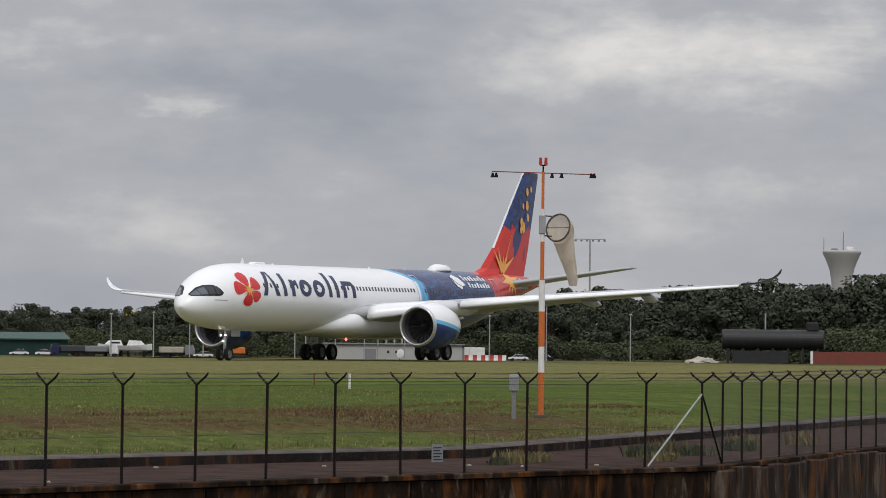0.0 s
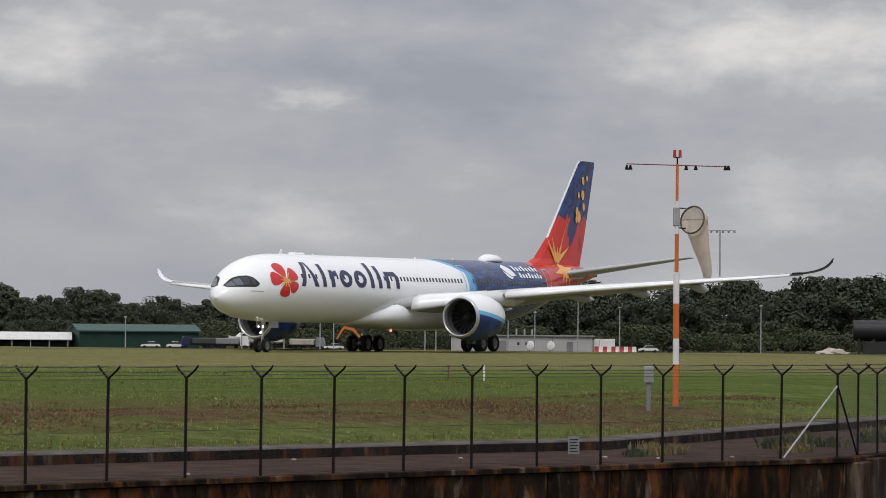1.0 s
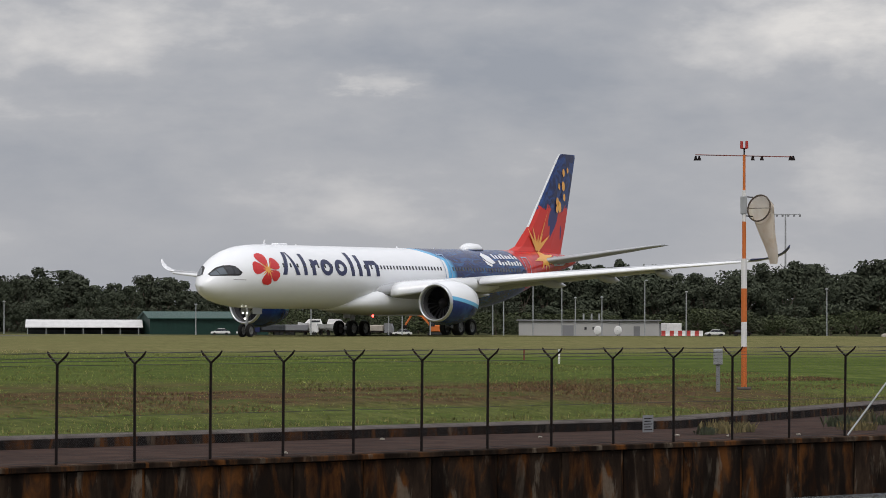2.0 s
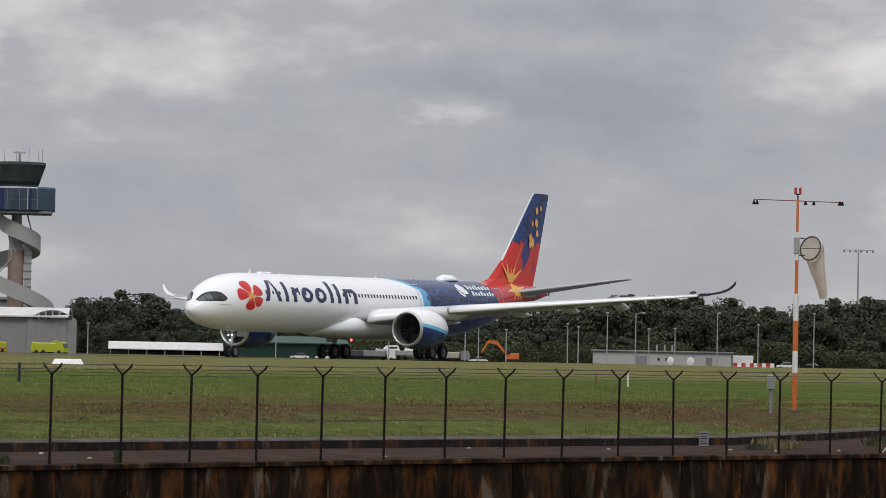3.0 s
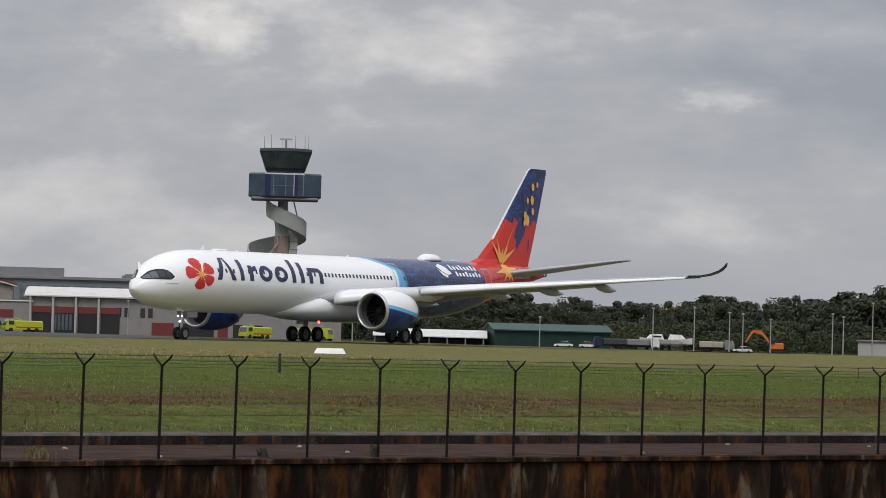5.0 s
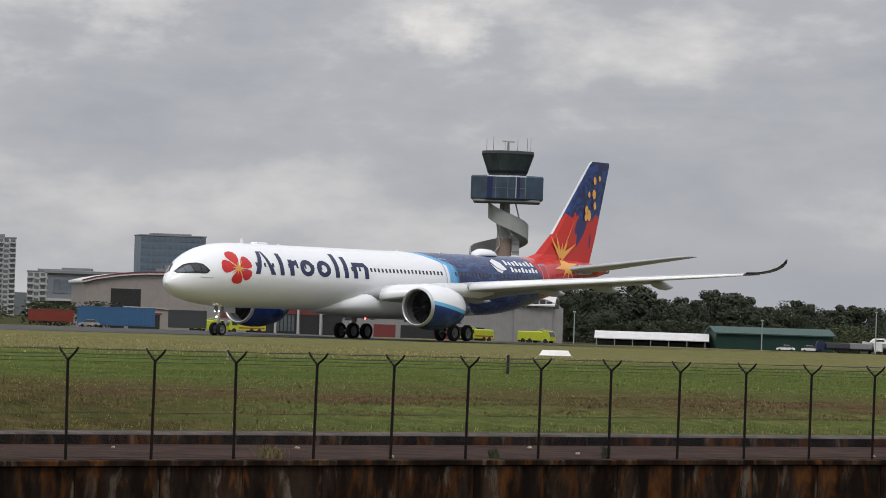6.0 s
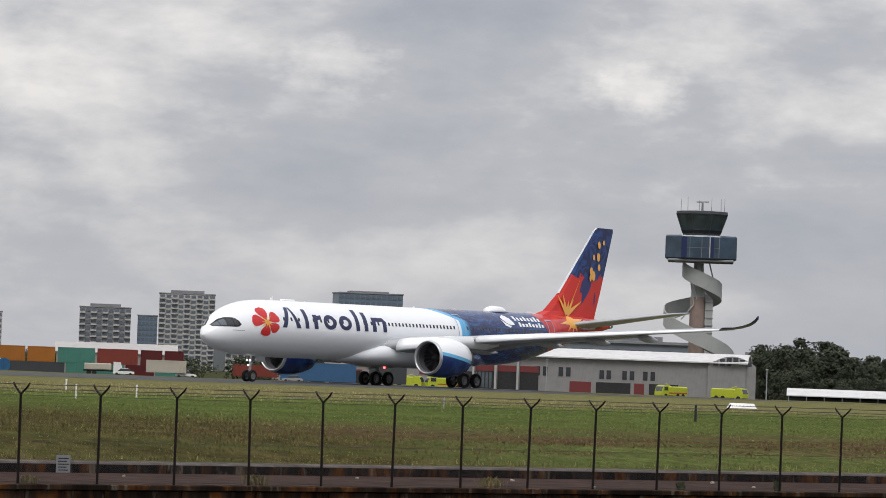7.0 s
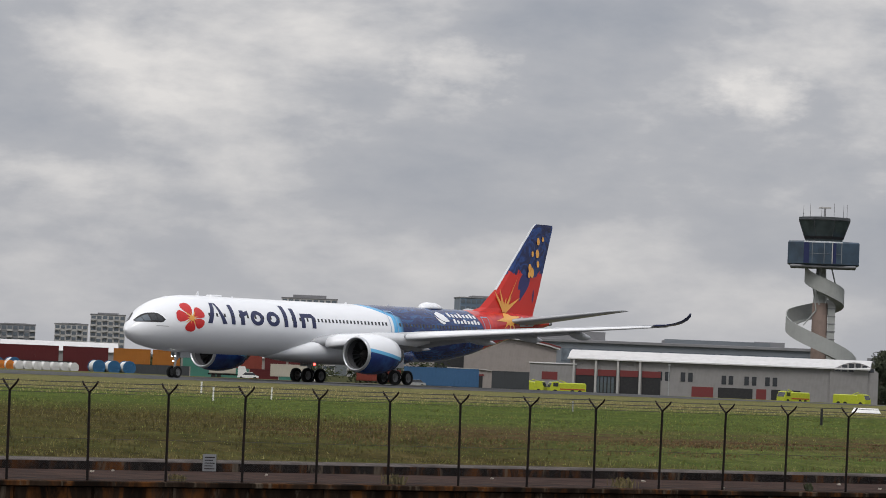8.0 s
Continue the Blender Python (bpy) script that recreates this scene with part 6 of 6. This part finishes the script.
def cable_drum(x, y, r, w, mat, wrap, label, turn):
    root = thing("cable_drum", faced(x, y, turn), label, "cable drum", "drums of the freight yard")
    bm = spin([(-w / 2 + 0.1, r * 0.9), (w / 2 - 0.1, r * 0.9)], 28)
    bm.transform(pose(0, 0, r))
    part("winding", bm, wrap, root, "white wrapped cable", smooth=True)
    for s in (-1, 1):
        bm = spin([(s * w / 2 - 0.12, 0.15), (s * w / 2 - 0.12, r), (s * w / 2, r), (s * w / 2, r * 0.8), (s * w / 2 - s * 0.06, r * 0.75), (s * w / 2 - s * 0.06, 0.15)], 28)
        bm.transform(pose(0, 0, r))
        fl = part("flange", bm, mat, root)
        for k in range(4):
            a = math.pi * k / 4
            part("spoke", boxm(s * w / 2 - 0.05, -0.09, -r * 0.78, s * w / 2 + 0.02, 0.09, r * 0.78), mat, fl).matrix_basis = pose(0, 0, r, 45 * k)


for k in range(3):
    cable_drum(-325.0 - 2.7 * k, 712.5 - 1.2 * k, 1.35, 2.6, M["spool_blue"], M["drum_wrap"], "large cable drum with blue flanges", -68)
for k in range(9):
    cable_drum(-333.8 - 1.62 * k, 706.5 - 0.74 * k, 0.98, 1.5, M["spool_orange"] if k > 6 else M["drum_wrap"], M["drum_wrap"], "wrapped white drum with orange end" if k > 6 else "wrapped white cable drum", -60)
for k in range(3):
    cable_drum(-346.5 - 3.0 * k, 705.5 - 1.35 * k, 1.3, 2.4, M["spool_blue"], M["drum_wrap"], "large cable drum with blue flanges", -68)


# ---- vehicles and boats by the scrub ----
def car(x, y, turn, mat, label):
    root = thing("car", faced(x, y, turn), label, "car")
    part("body", loft(bmesh.new(), [[(-2.15, yy, 0.45), (-2.1, yy, 0.8), (-1.2, yy, 0.95), (1.6, yy, 0.98), (2.1, yy, 0.85), (2.15, yy, 0.45)] for yy in (-0.88, 0.88)]), mat, root)
    part("cabin", loft(bmesh.new(), [[(-1.2, yy, 0.93), (-0.6, yy * 0.9, 1.48), (1.0, yy * 0.9, 1.5), (1.7, yy, 0.95)] for yy in (-0.82, 0.82)]), M["cabin_glass"], root)
    part("roof", loft(bmesh.new(), [[(-0.6, yy, 1.48), (1.0, yy, 1.5), (0.95, yy, 1.55), (-0.55, yy, 1.53)] for yy in (-0.74, 0.74)]), mat, root)
    for xx in (-1.35, 1.35):
        for s in (-0.8, 0.8):
            part("wheel", rodm((xx, s - 0.1, 0.33), (xx, s + 0.1, 0.33), 0.33, None, 14), M["rubber"], root)


for x, y, t, mt, lb in ((-173.5, 905, 0, "white", "white car parked by the scrub"), (-168, 906, 180, "white", "white car parked by the scrub"), (-130.5, 890, 0, "white", "white car parked by the scrub"), (-66, 925, 10, "white", "white car parked by the barriers"), (-60, 925, 170, "steel_dark", "dark car parked by the barriers"), (-310, 737, 0, "white", "white car in the freight yard"), (-300, 745, 180, "white", "white car in the freight yard"), (-287, 770, 0, "pole_grey", "silver car in the freight yard")):
    car(x, y, t, M[mt], lb)


def truck(x, y, cabmat, load, label, turn=0.0):
    root = thing("truck", faced(x, y, turn), label, "truck")
    part("cab", loft(bmesh.new(), [[(-3.6, yy, 0.7), (-3.55, yy, 1.7), (-3.2, yy, 2.7), (-1.8, yy, 2.75), (-1.8, yy, 0.7)] for yy in (-1.15, 1.15)]), cabmat, root)
    part("windscreen", boxm(-3.4, -1.18, 1.75, -2.2, -1.12, 2.5), M["cabin_glass"], root)
    part("bed", boxm(-1.7, -1.2, 0.8, 4.2, 1.2, 1.05), M["steel_dark"], root)
    part("load", boxm(-1.4, -1.1, 1.05, 4.0, 1.1, 2.4, bevel=0.15), load, root)
    for xx in (-2.8, 2.0, 3.1):
        for s in (-1.0, 1.0):
            part("wheel", rodm((xx, s - 0.15, 0.48), (xx, s + 0.15, 0.48), 0.48, None, 14), M["rubber"], root)


truck(-163.5, 907, M["navy"], M["c_dark"], "dark blue truck with a dark load", 10)
truck(-156, 909, M["white"], M["mid_wall"], "white flatbed truck with a grey load", 175)
truck(-137, 896, M["mid_wall"], M["earth"], "grey flatbed truck with rubble", 170)
truck(-316, 741, M["white"], M["c_cream"], "white truck in the freight yard", 180)


def boat(x, y, turn):
    root = thing("boat", faced(x, y, turn), "white motor cruiser on a storage cradle", "boat", "boats in storage")
    part("hull", loft(bmesh.new(), [[(xx, -w, zt), (xx, -w * 0.6, 1.6), (xx, 0, zk), (xx, w * 0.6, 1.6), (xx, w, zt)] for xx, w, zt, zk in ((-3.2, 0.05, 3.0, 2.2), (-2.2, 0.8, 2.8, 1.3), (0, 1.2, 2.6, 1.0), (3.2, 1.15, 2.5, 1.0))]), M["white"], root)
    part("cabin", loft(bmesh.new(), [[(xx, -w, 2.55), (xx, -w * 0.85, zt), (xx, w * 0.85, zt), (xx, w, 2.55)] for xx, w, zt in ((-1.6, 0.7, 2.7), (-0.6, 0.85, 3.6), (1.8, 0.9, 3.7), (2.2, 0.9, 2.7))]), M["white"], root)
    part("side_glass", boxm(-0.5, -0.92, 2.95, 1.6, -0.84, 3.35), M["cabin_glass"], root)
    for xx in (-1.5, 2.0):
        part("cradle", boxm(xx - 0.2, -1.0, -0.2, xx + 0.2, 1.0, 1.35), M["steel_dark"], root)


boat(-154.3, 912, 12)
boat(-148.8, 913, 170)


def excavator(x, y):
    root = thing("excavator", faced(x, y), "orange tracked excavator with its arm raised", "excavator")
    part("house", boxm(-1.4, -1.2, 1.0, 1.6, 1.2, 2.4, bevel=0.15), M["orange"], root)
    part("cab", boxm(-1.5, -1.2, 1.9, -0.3, 0.0, 3.3, bevel=0.1), M["cabin_glass"], root)
    for s in (-1, 1):
        part("track", boxm(-1.9, s * 1.1 - 0.3, -0.1, 1.9, s * 1.1 + 0.3, 0.85, bevel=0.3), M["rubber"], root)
    part("boom", loft(bmesh.new(), [[(xx, -0.22, z - h), (xx, -0.22, z + h), (xx, 0.22, z + h), (xx, 0.22, z - h)] for xx, z, h in ((-1.2, 2.2, 0.3), (-3.2, 4.6, 0.45), (-5.2, 4.9, 0.3))]), M["orange"], root)
    part("stick", rodm((-5.1, 0, 4.9), (-6.6, 0, 2.4), 0.25, 0.18, 8), M["orange"], root)
    part("bucket", boxm(-7.1, -0.5, 1.6, -6.2, 0.5, 2.4, bevel=0.2), M["steel_dark"], root)


excavator(-122.5, 886)


def gantry_sign():
    root = thing("storage_gantry", faced(-239, 1412), "far building in haze-tinted grey with a yellow panel", "building")
    # wall colour carries the haze of the distance
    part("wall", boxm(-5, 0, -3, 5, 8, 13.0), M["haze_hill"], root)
    part("panel", boxm(-2.6, -0.2, 6.0, 0.6, 0.0, 13.5), M["yellow"], root, "yellow panel")


gantry_sign()


# ---- trees ----
def tree_meshes(seed, h, spread, leaves, name="leaf"):
    """Trunk and crown: clumps of small leaves on limbs, uneven with gaps."""
    rng = random.Random(seed)
    bm = bmesh.new()
    rod(bm, (0, 0, -0.5), (rng.uniform(-0.3, 0.3), 0, h * 0.5), h * 0.028, h * 0.015, 7)
    blobs = []
    for k in range(13):
        f = rng.random()
        z = h * (0.16 + 0.74 * f)
        r = spread * (0.95 - 0.5 * abs(f - 0.4)) * rng.uniform(0.3, 1.0)
        a = rng.uniform(0, 2 * math.pi)
        c = Vector((r * math.cos(a), r * math.sin(a), z))
        blobs.append((c, spread * rng.uniform(0.3, 0.55)))
        rod(bm, (0, 0, h * (0.12 + 0.3 * f)), c, h * 0.011, h * 0.004, 5)
    blobs.append((Vector((rng.uniform(-0.5, 0.5), 0, h * 0.93)), spread * 0.3))
    trunk = bpy.data.meshes.new("trunk")
    bm.to_mesh(trunk)
    bm.free()
    trunk.materials.append(M["bark"])
    verts, faces = [], []
    for k in range(leaves):
        c, r = rng.choice(blobs)
        d = Vector((rng.gauss(0, 1), rng.gauss(0, 1), rng.gauss(0, 0.8)))
        d = d.normalized() * r * (rng.random() ** 0.4)
        p = c + d
        if p.z > h:
            p.z = h - rng.random() * 0.4
        s = rng.uniform(0.16, 0.42) * (h / 12) ** 0.5
        n = (d.normalized() + Vector((rng.gauss(0, 0.5), rng.gauss(0, 0.5), 0.5))).normalized()
        t1 = n.orthogonal().normalized()
        t2 = n.cross(t1)
        i = len(verts)
        verts += [p + t1 * s, p + t2 * s * 0.7 + n * 0.1, p - t1 * s, p - t2 * s * 0.7 + n * 0.1]
        faces.append((i, i + 1, i + 2, i + 3))
    crown = bpy.data.meshes.new("crown")
    crown.from_pydata(verts, [], faces)
    crown.materials.append(M[name])
    return trunk, crown


KINDS = [tree_meshes(11 + k, 12.0, sp, 2600) for k, sp in enumerate((4.2, 5.0, 3.4, 4.6, 5.4, 2.8))]
SCRUB = [tree_meshes(41 + k, 4.0, 3.2, 900, "leaf_light") for k in range(3)]


def plant(x, y, top, kind, turn, label="dark green broad-leaved tree in the far wood", name="tree", meshes=None, wide=1.0):
    root = thing(name, pose(x, y, ground_z(x, y) - 0.3, 0, 0, turn), label, "tree" if name == "tree" else "shrub", "trees of the far wood" if name == "tree" else "scrub of the far side")
    trunk, crown = (meshes or KINDS)[kind]
    h = 12.0 if meshes is None else 4.0
    sc = (top - ground_z(x, y) + 0.3) / h
    for nm, me in (("trunk", trunk), ("crown", crown)):
        o = new(nm, me)
        o.parent = root
        o.matrix_basis = Matrix.Diagonal((sc * wide, sc * wide, sc, 1))


SKYLINE = [(-272, 8.0), (-265, 9.5), (-257, 11.5), (-249, 13.0), (-243, 9.5), (-237, 9.2), (-229, 10.6), (-224, 11.3), (-219, 8.8), (-214, 6.8), (-207, 9.0), (-200, 7.2), (-191, 8.6), (-184, 7.6), (-177, 9.8), (-167, 10.2), (-158, 9.4), (-151, 10.6), (-140, 11.8), (-128, 14.0), (-117, 15.3), (-104, 15.5), (-92, 12.9), (-80, 11.0), (-67, 13.2), (-62, 15.2), (-48, 13.2), (-35, 15.6), (-21, 16.4), (-8, 17.2), (2, 15.4), (13, 18.8), (22, 17.0), (36, 18.0), (60, 17.0)]
rng = random.Random(21)
x = -272.0
while x < 58:
    top = lerp_table(SKYLINE, x)[0] + 1.3
    for row, dy, f in ((0, 0, 0.98), (1, -16, 0.78), (2, 18, 0.95)):
        plant(x + rng.uniform(-2, 2), 1104 - 0.00062 * (x - 10) ** 2 + dy + rng.uniform(-5, 5), (top + 3.2) * f * rng.uniform(0.86, 1.04) - 3.2, rng.randrange(6), rng.uniform(0, 360), wide=rng.uniform(0.85, 1.3))
    x += rng.uniform(4.0, 6.0)
for k in range(46):
    x = -190 + k * 5.3 + rng.uniform(-2, 2)
    plant(x, 965 + rng.uniform(-12, 40), rng.uniform(0.2, 3.0), rng.randrange(3), rng.uniform(0, 360), "low dense scrub before the wood", "shrub", SCRUB, rng.uniform(1.2, 2.0))
for k in range(16):
    plant(-6 + k * 2.4, 900 + rng.uniform(0, 30), rng.uniform(2.4, 4.6), rng.randrange(3), rng.uniform(0, 360), "pale green scrub on the bank", "shrub", SCRUB, rng.uniform(1.1, 1.8))
for k in range(16):
    plant(-318 + k * 3.8, 985 + rng.uniform(-6, 6), rng.uniform(5.6, 7.2), rng.randrange(6), rng.uniform(0, 360), "dark tree behind the hall roof")
for k in range(26):
    plant(-262 + k * 6.5, 1000 + rng.uniform(-12, 20), rng.uniform(1.5, 5.0), rng.randrange(6), rng.uniform(0, 360), "dark green bushy tree before the wood", wide=1.5)
for k in range(12):
    plant(-420 + k * 7.5, 905 + rng.uniform(-6, 30), rng.uniform(1.0, 3.4), rng.randrange(3), rng.uniform(0, 360), "low green scrub behind the yard", "shrub", SCRUB, 1.6)


def far_ridge():
    bm = bmesh.new()
    rows = []
    for dz in (0, 1):
        rows.append([(-1700 + 60 * k, 2600 - abs(k - 28) * 8, -8 if dz == 0 else 7 + 5 * noise.noise((k * 0.4, 1, 2)) + 2.5 * noise.noise((k * 1.7, 3, 1))) for k in range(46)])
    rows.append([(p[0], p[1] + 60, -8) for p in rows[0]])
    loft(bm, rows, cap=False, closed=False)
    # haze over the ridge comes from its painted colour
    tagged(part("backdrop", bm, M["haze_hill"]), "low ridge of far woods and roofs in haze-tinted grey", "distance", kind="structure")


far_ridge()


# ---- road beside the yard and the runway strip ----
def paved(name, a, b, w, z, label):
    a, b = Vector(a), Vector(b)
    d = (b - a).normalized()
    n = Vector((-d.y, d.x)) * w / 2
    bm = bmesh.new()
    N = 40
    rows = []
    for s in (-1, 1):
        rows.append([(*(a + (b - a) * k / N + n * s), ground_z(*(a + (b - a) * k / N + n * s)) + z) for k in range(N + 1)])
    loft(bm, rows, cap=False, closed=False)
    for f in bm.faces:
        if f.normal.z < 0:
            f.normal_flip()
    tagged(part(name, bm, M["asphalt"]), label, "runway", kind="structure")


paved("runway", (-250, 200), (40, 560), 60, 0.02, "grey asphalt runway beyond the dry grass")


# ---- grass and weeds ----
def grass_stuff(name, count, q0, q1, power, h0, h1, material, label, keep=None, seed=5):
    """Countless upright blades, sown along the shore."""
    g = np.random.default_rng(seed)
    along = g.uniform(-75, 55, count)
    q = q0 + (q1 - q0) * g.random(count) ** power
    patch = np.array([noise.noise((a * 0.06, b * 0.6, 3.0)) + 0.5 * noise.noise((a * 0.3, b * 1.1, 7.0)) for a, b in zip(along, q)])
    if keep is not None:
        sel = keep(patch, q, along)
        along, q = along[sel], q[sel]
    n = len(q)
    i = np.where(along < 16.18, along / STEP, 6.0)
    past = np.maximum(along - 16.18, 0.0)
    x = -9.461 + i * STEP * math.cos(U0) + 0.00746 * i * i * math.sin(U0) + past * TURN.x + q * LAND.x
    y = 158.303 + i * STEP * math.sin(U0) - 0.00746 * i * i * math.cos(U0) + past * TURN.y + q * LAND.y
    z = np.interp(q, [r[0] for r in PROFILE], [r[1] for r in PROFILE]) - 0.04
    h = h0 + (h1 - h0) * g.random(n) ** 1.6
    a = g.random(n) * 6.283
    w = 0.018 + 0.022 * g.random(n)
    v = np.empty((n, 3, 3))
    v[:, 0] = np.stack([x - w * np.sin(a), y + w * np.cos(a), z], 1)
    v[:, 1] = np.stack([x + w * np.sin(a), y - w * np.cos(a), z], 1)
    v[:, 2] = np.stack([x + g.normal(0, 0.05, n), y + g.normal(0, 0.05, n), z + h], 1)
    me = bpy.data.meshes.new(name)
    me.from_pydata(v.reshape(-1, 3).tolist(), [], np.arange(3 * n).reshape(-1, 3).tolist())
    me.materials.append(material)
    tagged(new(name, me), label, "grass", kind="stuff")


def blade_mat(name, dark, light):
    m = Mat(name, 1.0, 0, 0.0)
    isl = m.n("ShaderNodeNewGeometry").outputs["Random Per Island"]
    return m.done(m.ramp(isl, (0.0, dark), (0.6, light), (1.0, tuple(c * 1.7 for c in light))))


M["blade_green"] = blade_mat("green_grass_blades", (0.100, 0.118, 0.031), (0.172, 0.188, 0.059))
M["blade_olive"] = blade_mat("olive_grass_blades", (0.10, 0.094, 0.034), (0.185, 0.168, 0.068))
M["blade_brown"] = blade_mat("dead_brown_grass_blades", (0.070, 0.038, 0.022), (0.165, 0.100, 0.056))
M["blade_straw"] = blade_mat("straw_grass_blades", (0.16, 0.138, 0.060), (0.30, 0.255, 0.125))
M["blade_tan"] = blade_mat("rank_tan_grass_blades", (0.078, 0.068, 0.024), (0.128, 0.108, 0.042))
grass_stuff("grass", 110000, 9.7, 62, 1.3, 0.04, 0.12, M["blade_green"], "short green grass blades", lambda p, q, a: ((p > 0.1) | (q < 12.0) | (q > 19)) & ((a > -34) | (q > 30) | (p > 0.1)), 5)
grass_stuff("grass", 45000, 9.7, 40, 1.2, 0.04, 0.14, M["blade_olive"], "short olive dry grass blades", lambda p, q, a: p < 0.0, 6)
grass_stuff("grass", 90000, 12.5, 20, 1.0, 0.03, 0.12, M["blade_brown"], "dead brown mown grass", lambda p, q, a: (p < 0.18) & (a > -36), 7)
grass_stuff("grass", 80000, 9.7, 32, 1.1, 0.05, 0.2, M["blade_tan"], "rank tan seeding grass", lambda p, q, a: (a < -27 + 10 * p) & (p < 0.3), 12)
grass_stuff("grass", 70000, 60, 125, 1.2, 0.04, 0.15, M["blade_straw"], "tall straw-coloured dry grass", None, 8)
grass_stuff("grass", 2500, 9.62, 10.3, 1.0, 0.08, 0.24, M["blade_olive"], "ragged grass fringe along the kerb", None, 9)


def weed(x, y, z, h, spread, n, mat, label, seed):
    root = thing("weed_clump", pose(x, y, z), label, "weed")
    rng = random.Random(seed)
    bm = bmesh.new()
    for k in range(n):
        a, r = rng.uniform(0, 6.28), spread * rng.random()
        b = Vector((r * math.cos(a), r * math.sin(a), 0))
        t = b + Vector((rng.gauss(0, 0.22), rng.gauss(0, 0.22), 1)) * h * rng.uniform(0.4, 1.0)
        w = Vector((math.sin(a), -math.cos(a), 0)) * 0.03
        m_ = (b + t) / 2 + Vector((rng.gauss(0, 0.04), 0, 0.05))
        bm.faces.new([bm.verts.new(v) for v in (b - w, b + w, m_ + w, t, m_ - w)])
    part("stem_clump", bm, mat, root)


def weeds():
    for i, q, h, sp, n, mt, lb in ((4.9, 4.5, 0.75, 0.7, 160, "tuft", "tall dry straw-coloured weeds on the walkway"), (4.3, 3.8, 0.45, 0.35, 90, "leaf_light", "green leafy weed on the walkway"), (5.5, 5.0, 0.6, 0.6, 120, "tuft", "dry straw-coloured weeds on the walkway"), (-9.4, 0.6, 0.5, 0.16, 40, "leaf_light", "small green weed at a fence post"), (-12.3, 0.8, 0.6, 0.5, 70, "tuft", "slanting dry weeds by the fence"), (-15.7, 0.7, 0.55, 0.45, 60, "tuft", "slanting dry weeds by the fence"), (-18.7, 0.6, 0.4, 0.25, 40, "tuft", "dry weeds at a fence post"), (-7.9, 0.4, 0.65, 0.12, 30, "leaf_light", "thin green weed at a fence post")):
        p = fence_at(i) + LAND * q
        weed(p.x, p.y, PLAT, h * 0.6, sp, n, M[mt], lb, int(i * 10) + 300)
    for k, (s, q, h, mt) in enumerate(((3, 2.5, 0.6, "tuft"), (6, 4, 0.8, "leaf_light"), (9, 3, 0.7, "leaf_light"), (12, 5, 0.9, "tuft"), (15, 3, 0.9, "leaf_light"), (19, 4, 1.0, "tuft"), (24, 3, 1.0, "tuft"))):
        p = CORNER + TURN * s + LAND * q
        weed(p.x, p.y, PLAT, h * 0.55, 0.7, 140, M[mt], "rank weeds growing on the walkway", 90 + k)


weeds()


def pebbles():
    rng = random.Random(17)
    for k in range(14):
        i = rng.uniform(-20, 5)
        p = fence_at(i) + LAND * rng.uniform(0.5, 7.8)
        r = thing("litter", pose(p.x, p.y, PLAT, 0, 0, rng.uniform(0, 180)), "small pale scrap of litter on the walkway", "litter", "scraps on the walkway")
        bm = bmesh.new()
        bmesh.ops.create_icosphere(bm, subdivisions=2, radius=1)
        for v in bm.verts:
            v.co = Vector((v.co.x * 0.08, v.co.y * 0.05, (v.co.z + 0.7) * 0.035)) * (1 + 0.5 * noise.noise(v.co * 3 + Vector((k, 0, 0))))
        part("scrap", bm, M["earth"], r)


pebbles()


# ---- what moves ----
PLANE_ROWS = [
    (0, -45.63, 350.95, 69.27),
    (0.5, -48.17, 348.17, 68.97),
    (1, -52.06, 345.39, 69.05),
    (1.2, -54.15, 347.30, 68.95),
    (2.5, -67.08, 364.82, 68.62),
    (3, -73.25, 370.20, 68.80),
    (3.5, -77.90, 364.40, 68.90),
    (4, -83.60, 360.70, 69.05),
    (4.2, -85.50, 357.20, 69.20),
    (5.3, -97.10, 339.00, 70.35),
    (5.5, -99.20, 335.70, 70.50),
    (6, -104.90, 328.50, 71.07),
    (6.5, -114.00, 330.75, 71.50),
    (7, -127.70, 345.00, 71.95),
    (7.5, -135.60, 343.20, 72.65),
    (8, -141.95, 331.95, 73.37),
]


def motions():
    # the runway's cross slope leans the jet a little
    walk(airliner, [(t, pose(x, y, 0.02, -0.76, 0, turn)) for t, x, y, turn in PLANE_ROWS])
    for wheel, x, y, r in rolling_wheels:
        rows, gap = [], 2 if r > 0.6 else 1
        for f in range(0, 241, gap):
            # about 13 m a second over the ground
            rows.append((f / 30, pose(x, y, r - LEG, 0, -math.degrees(13.0 * f / 30 / r))))
        walk(wheel, rows)


motions()
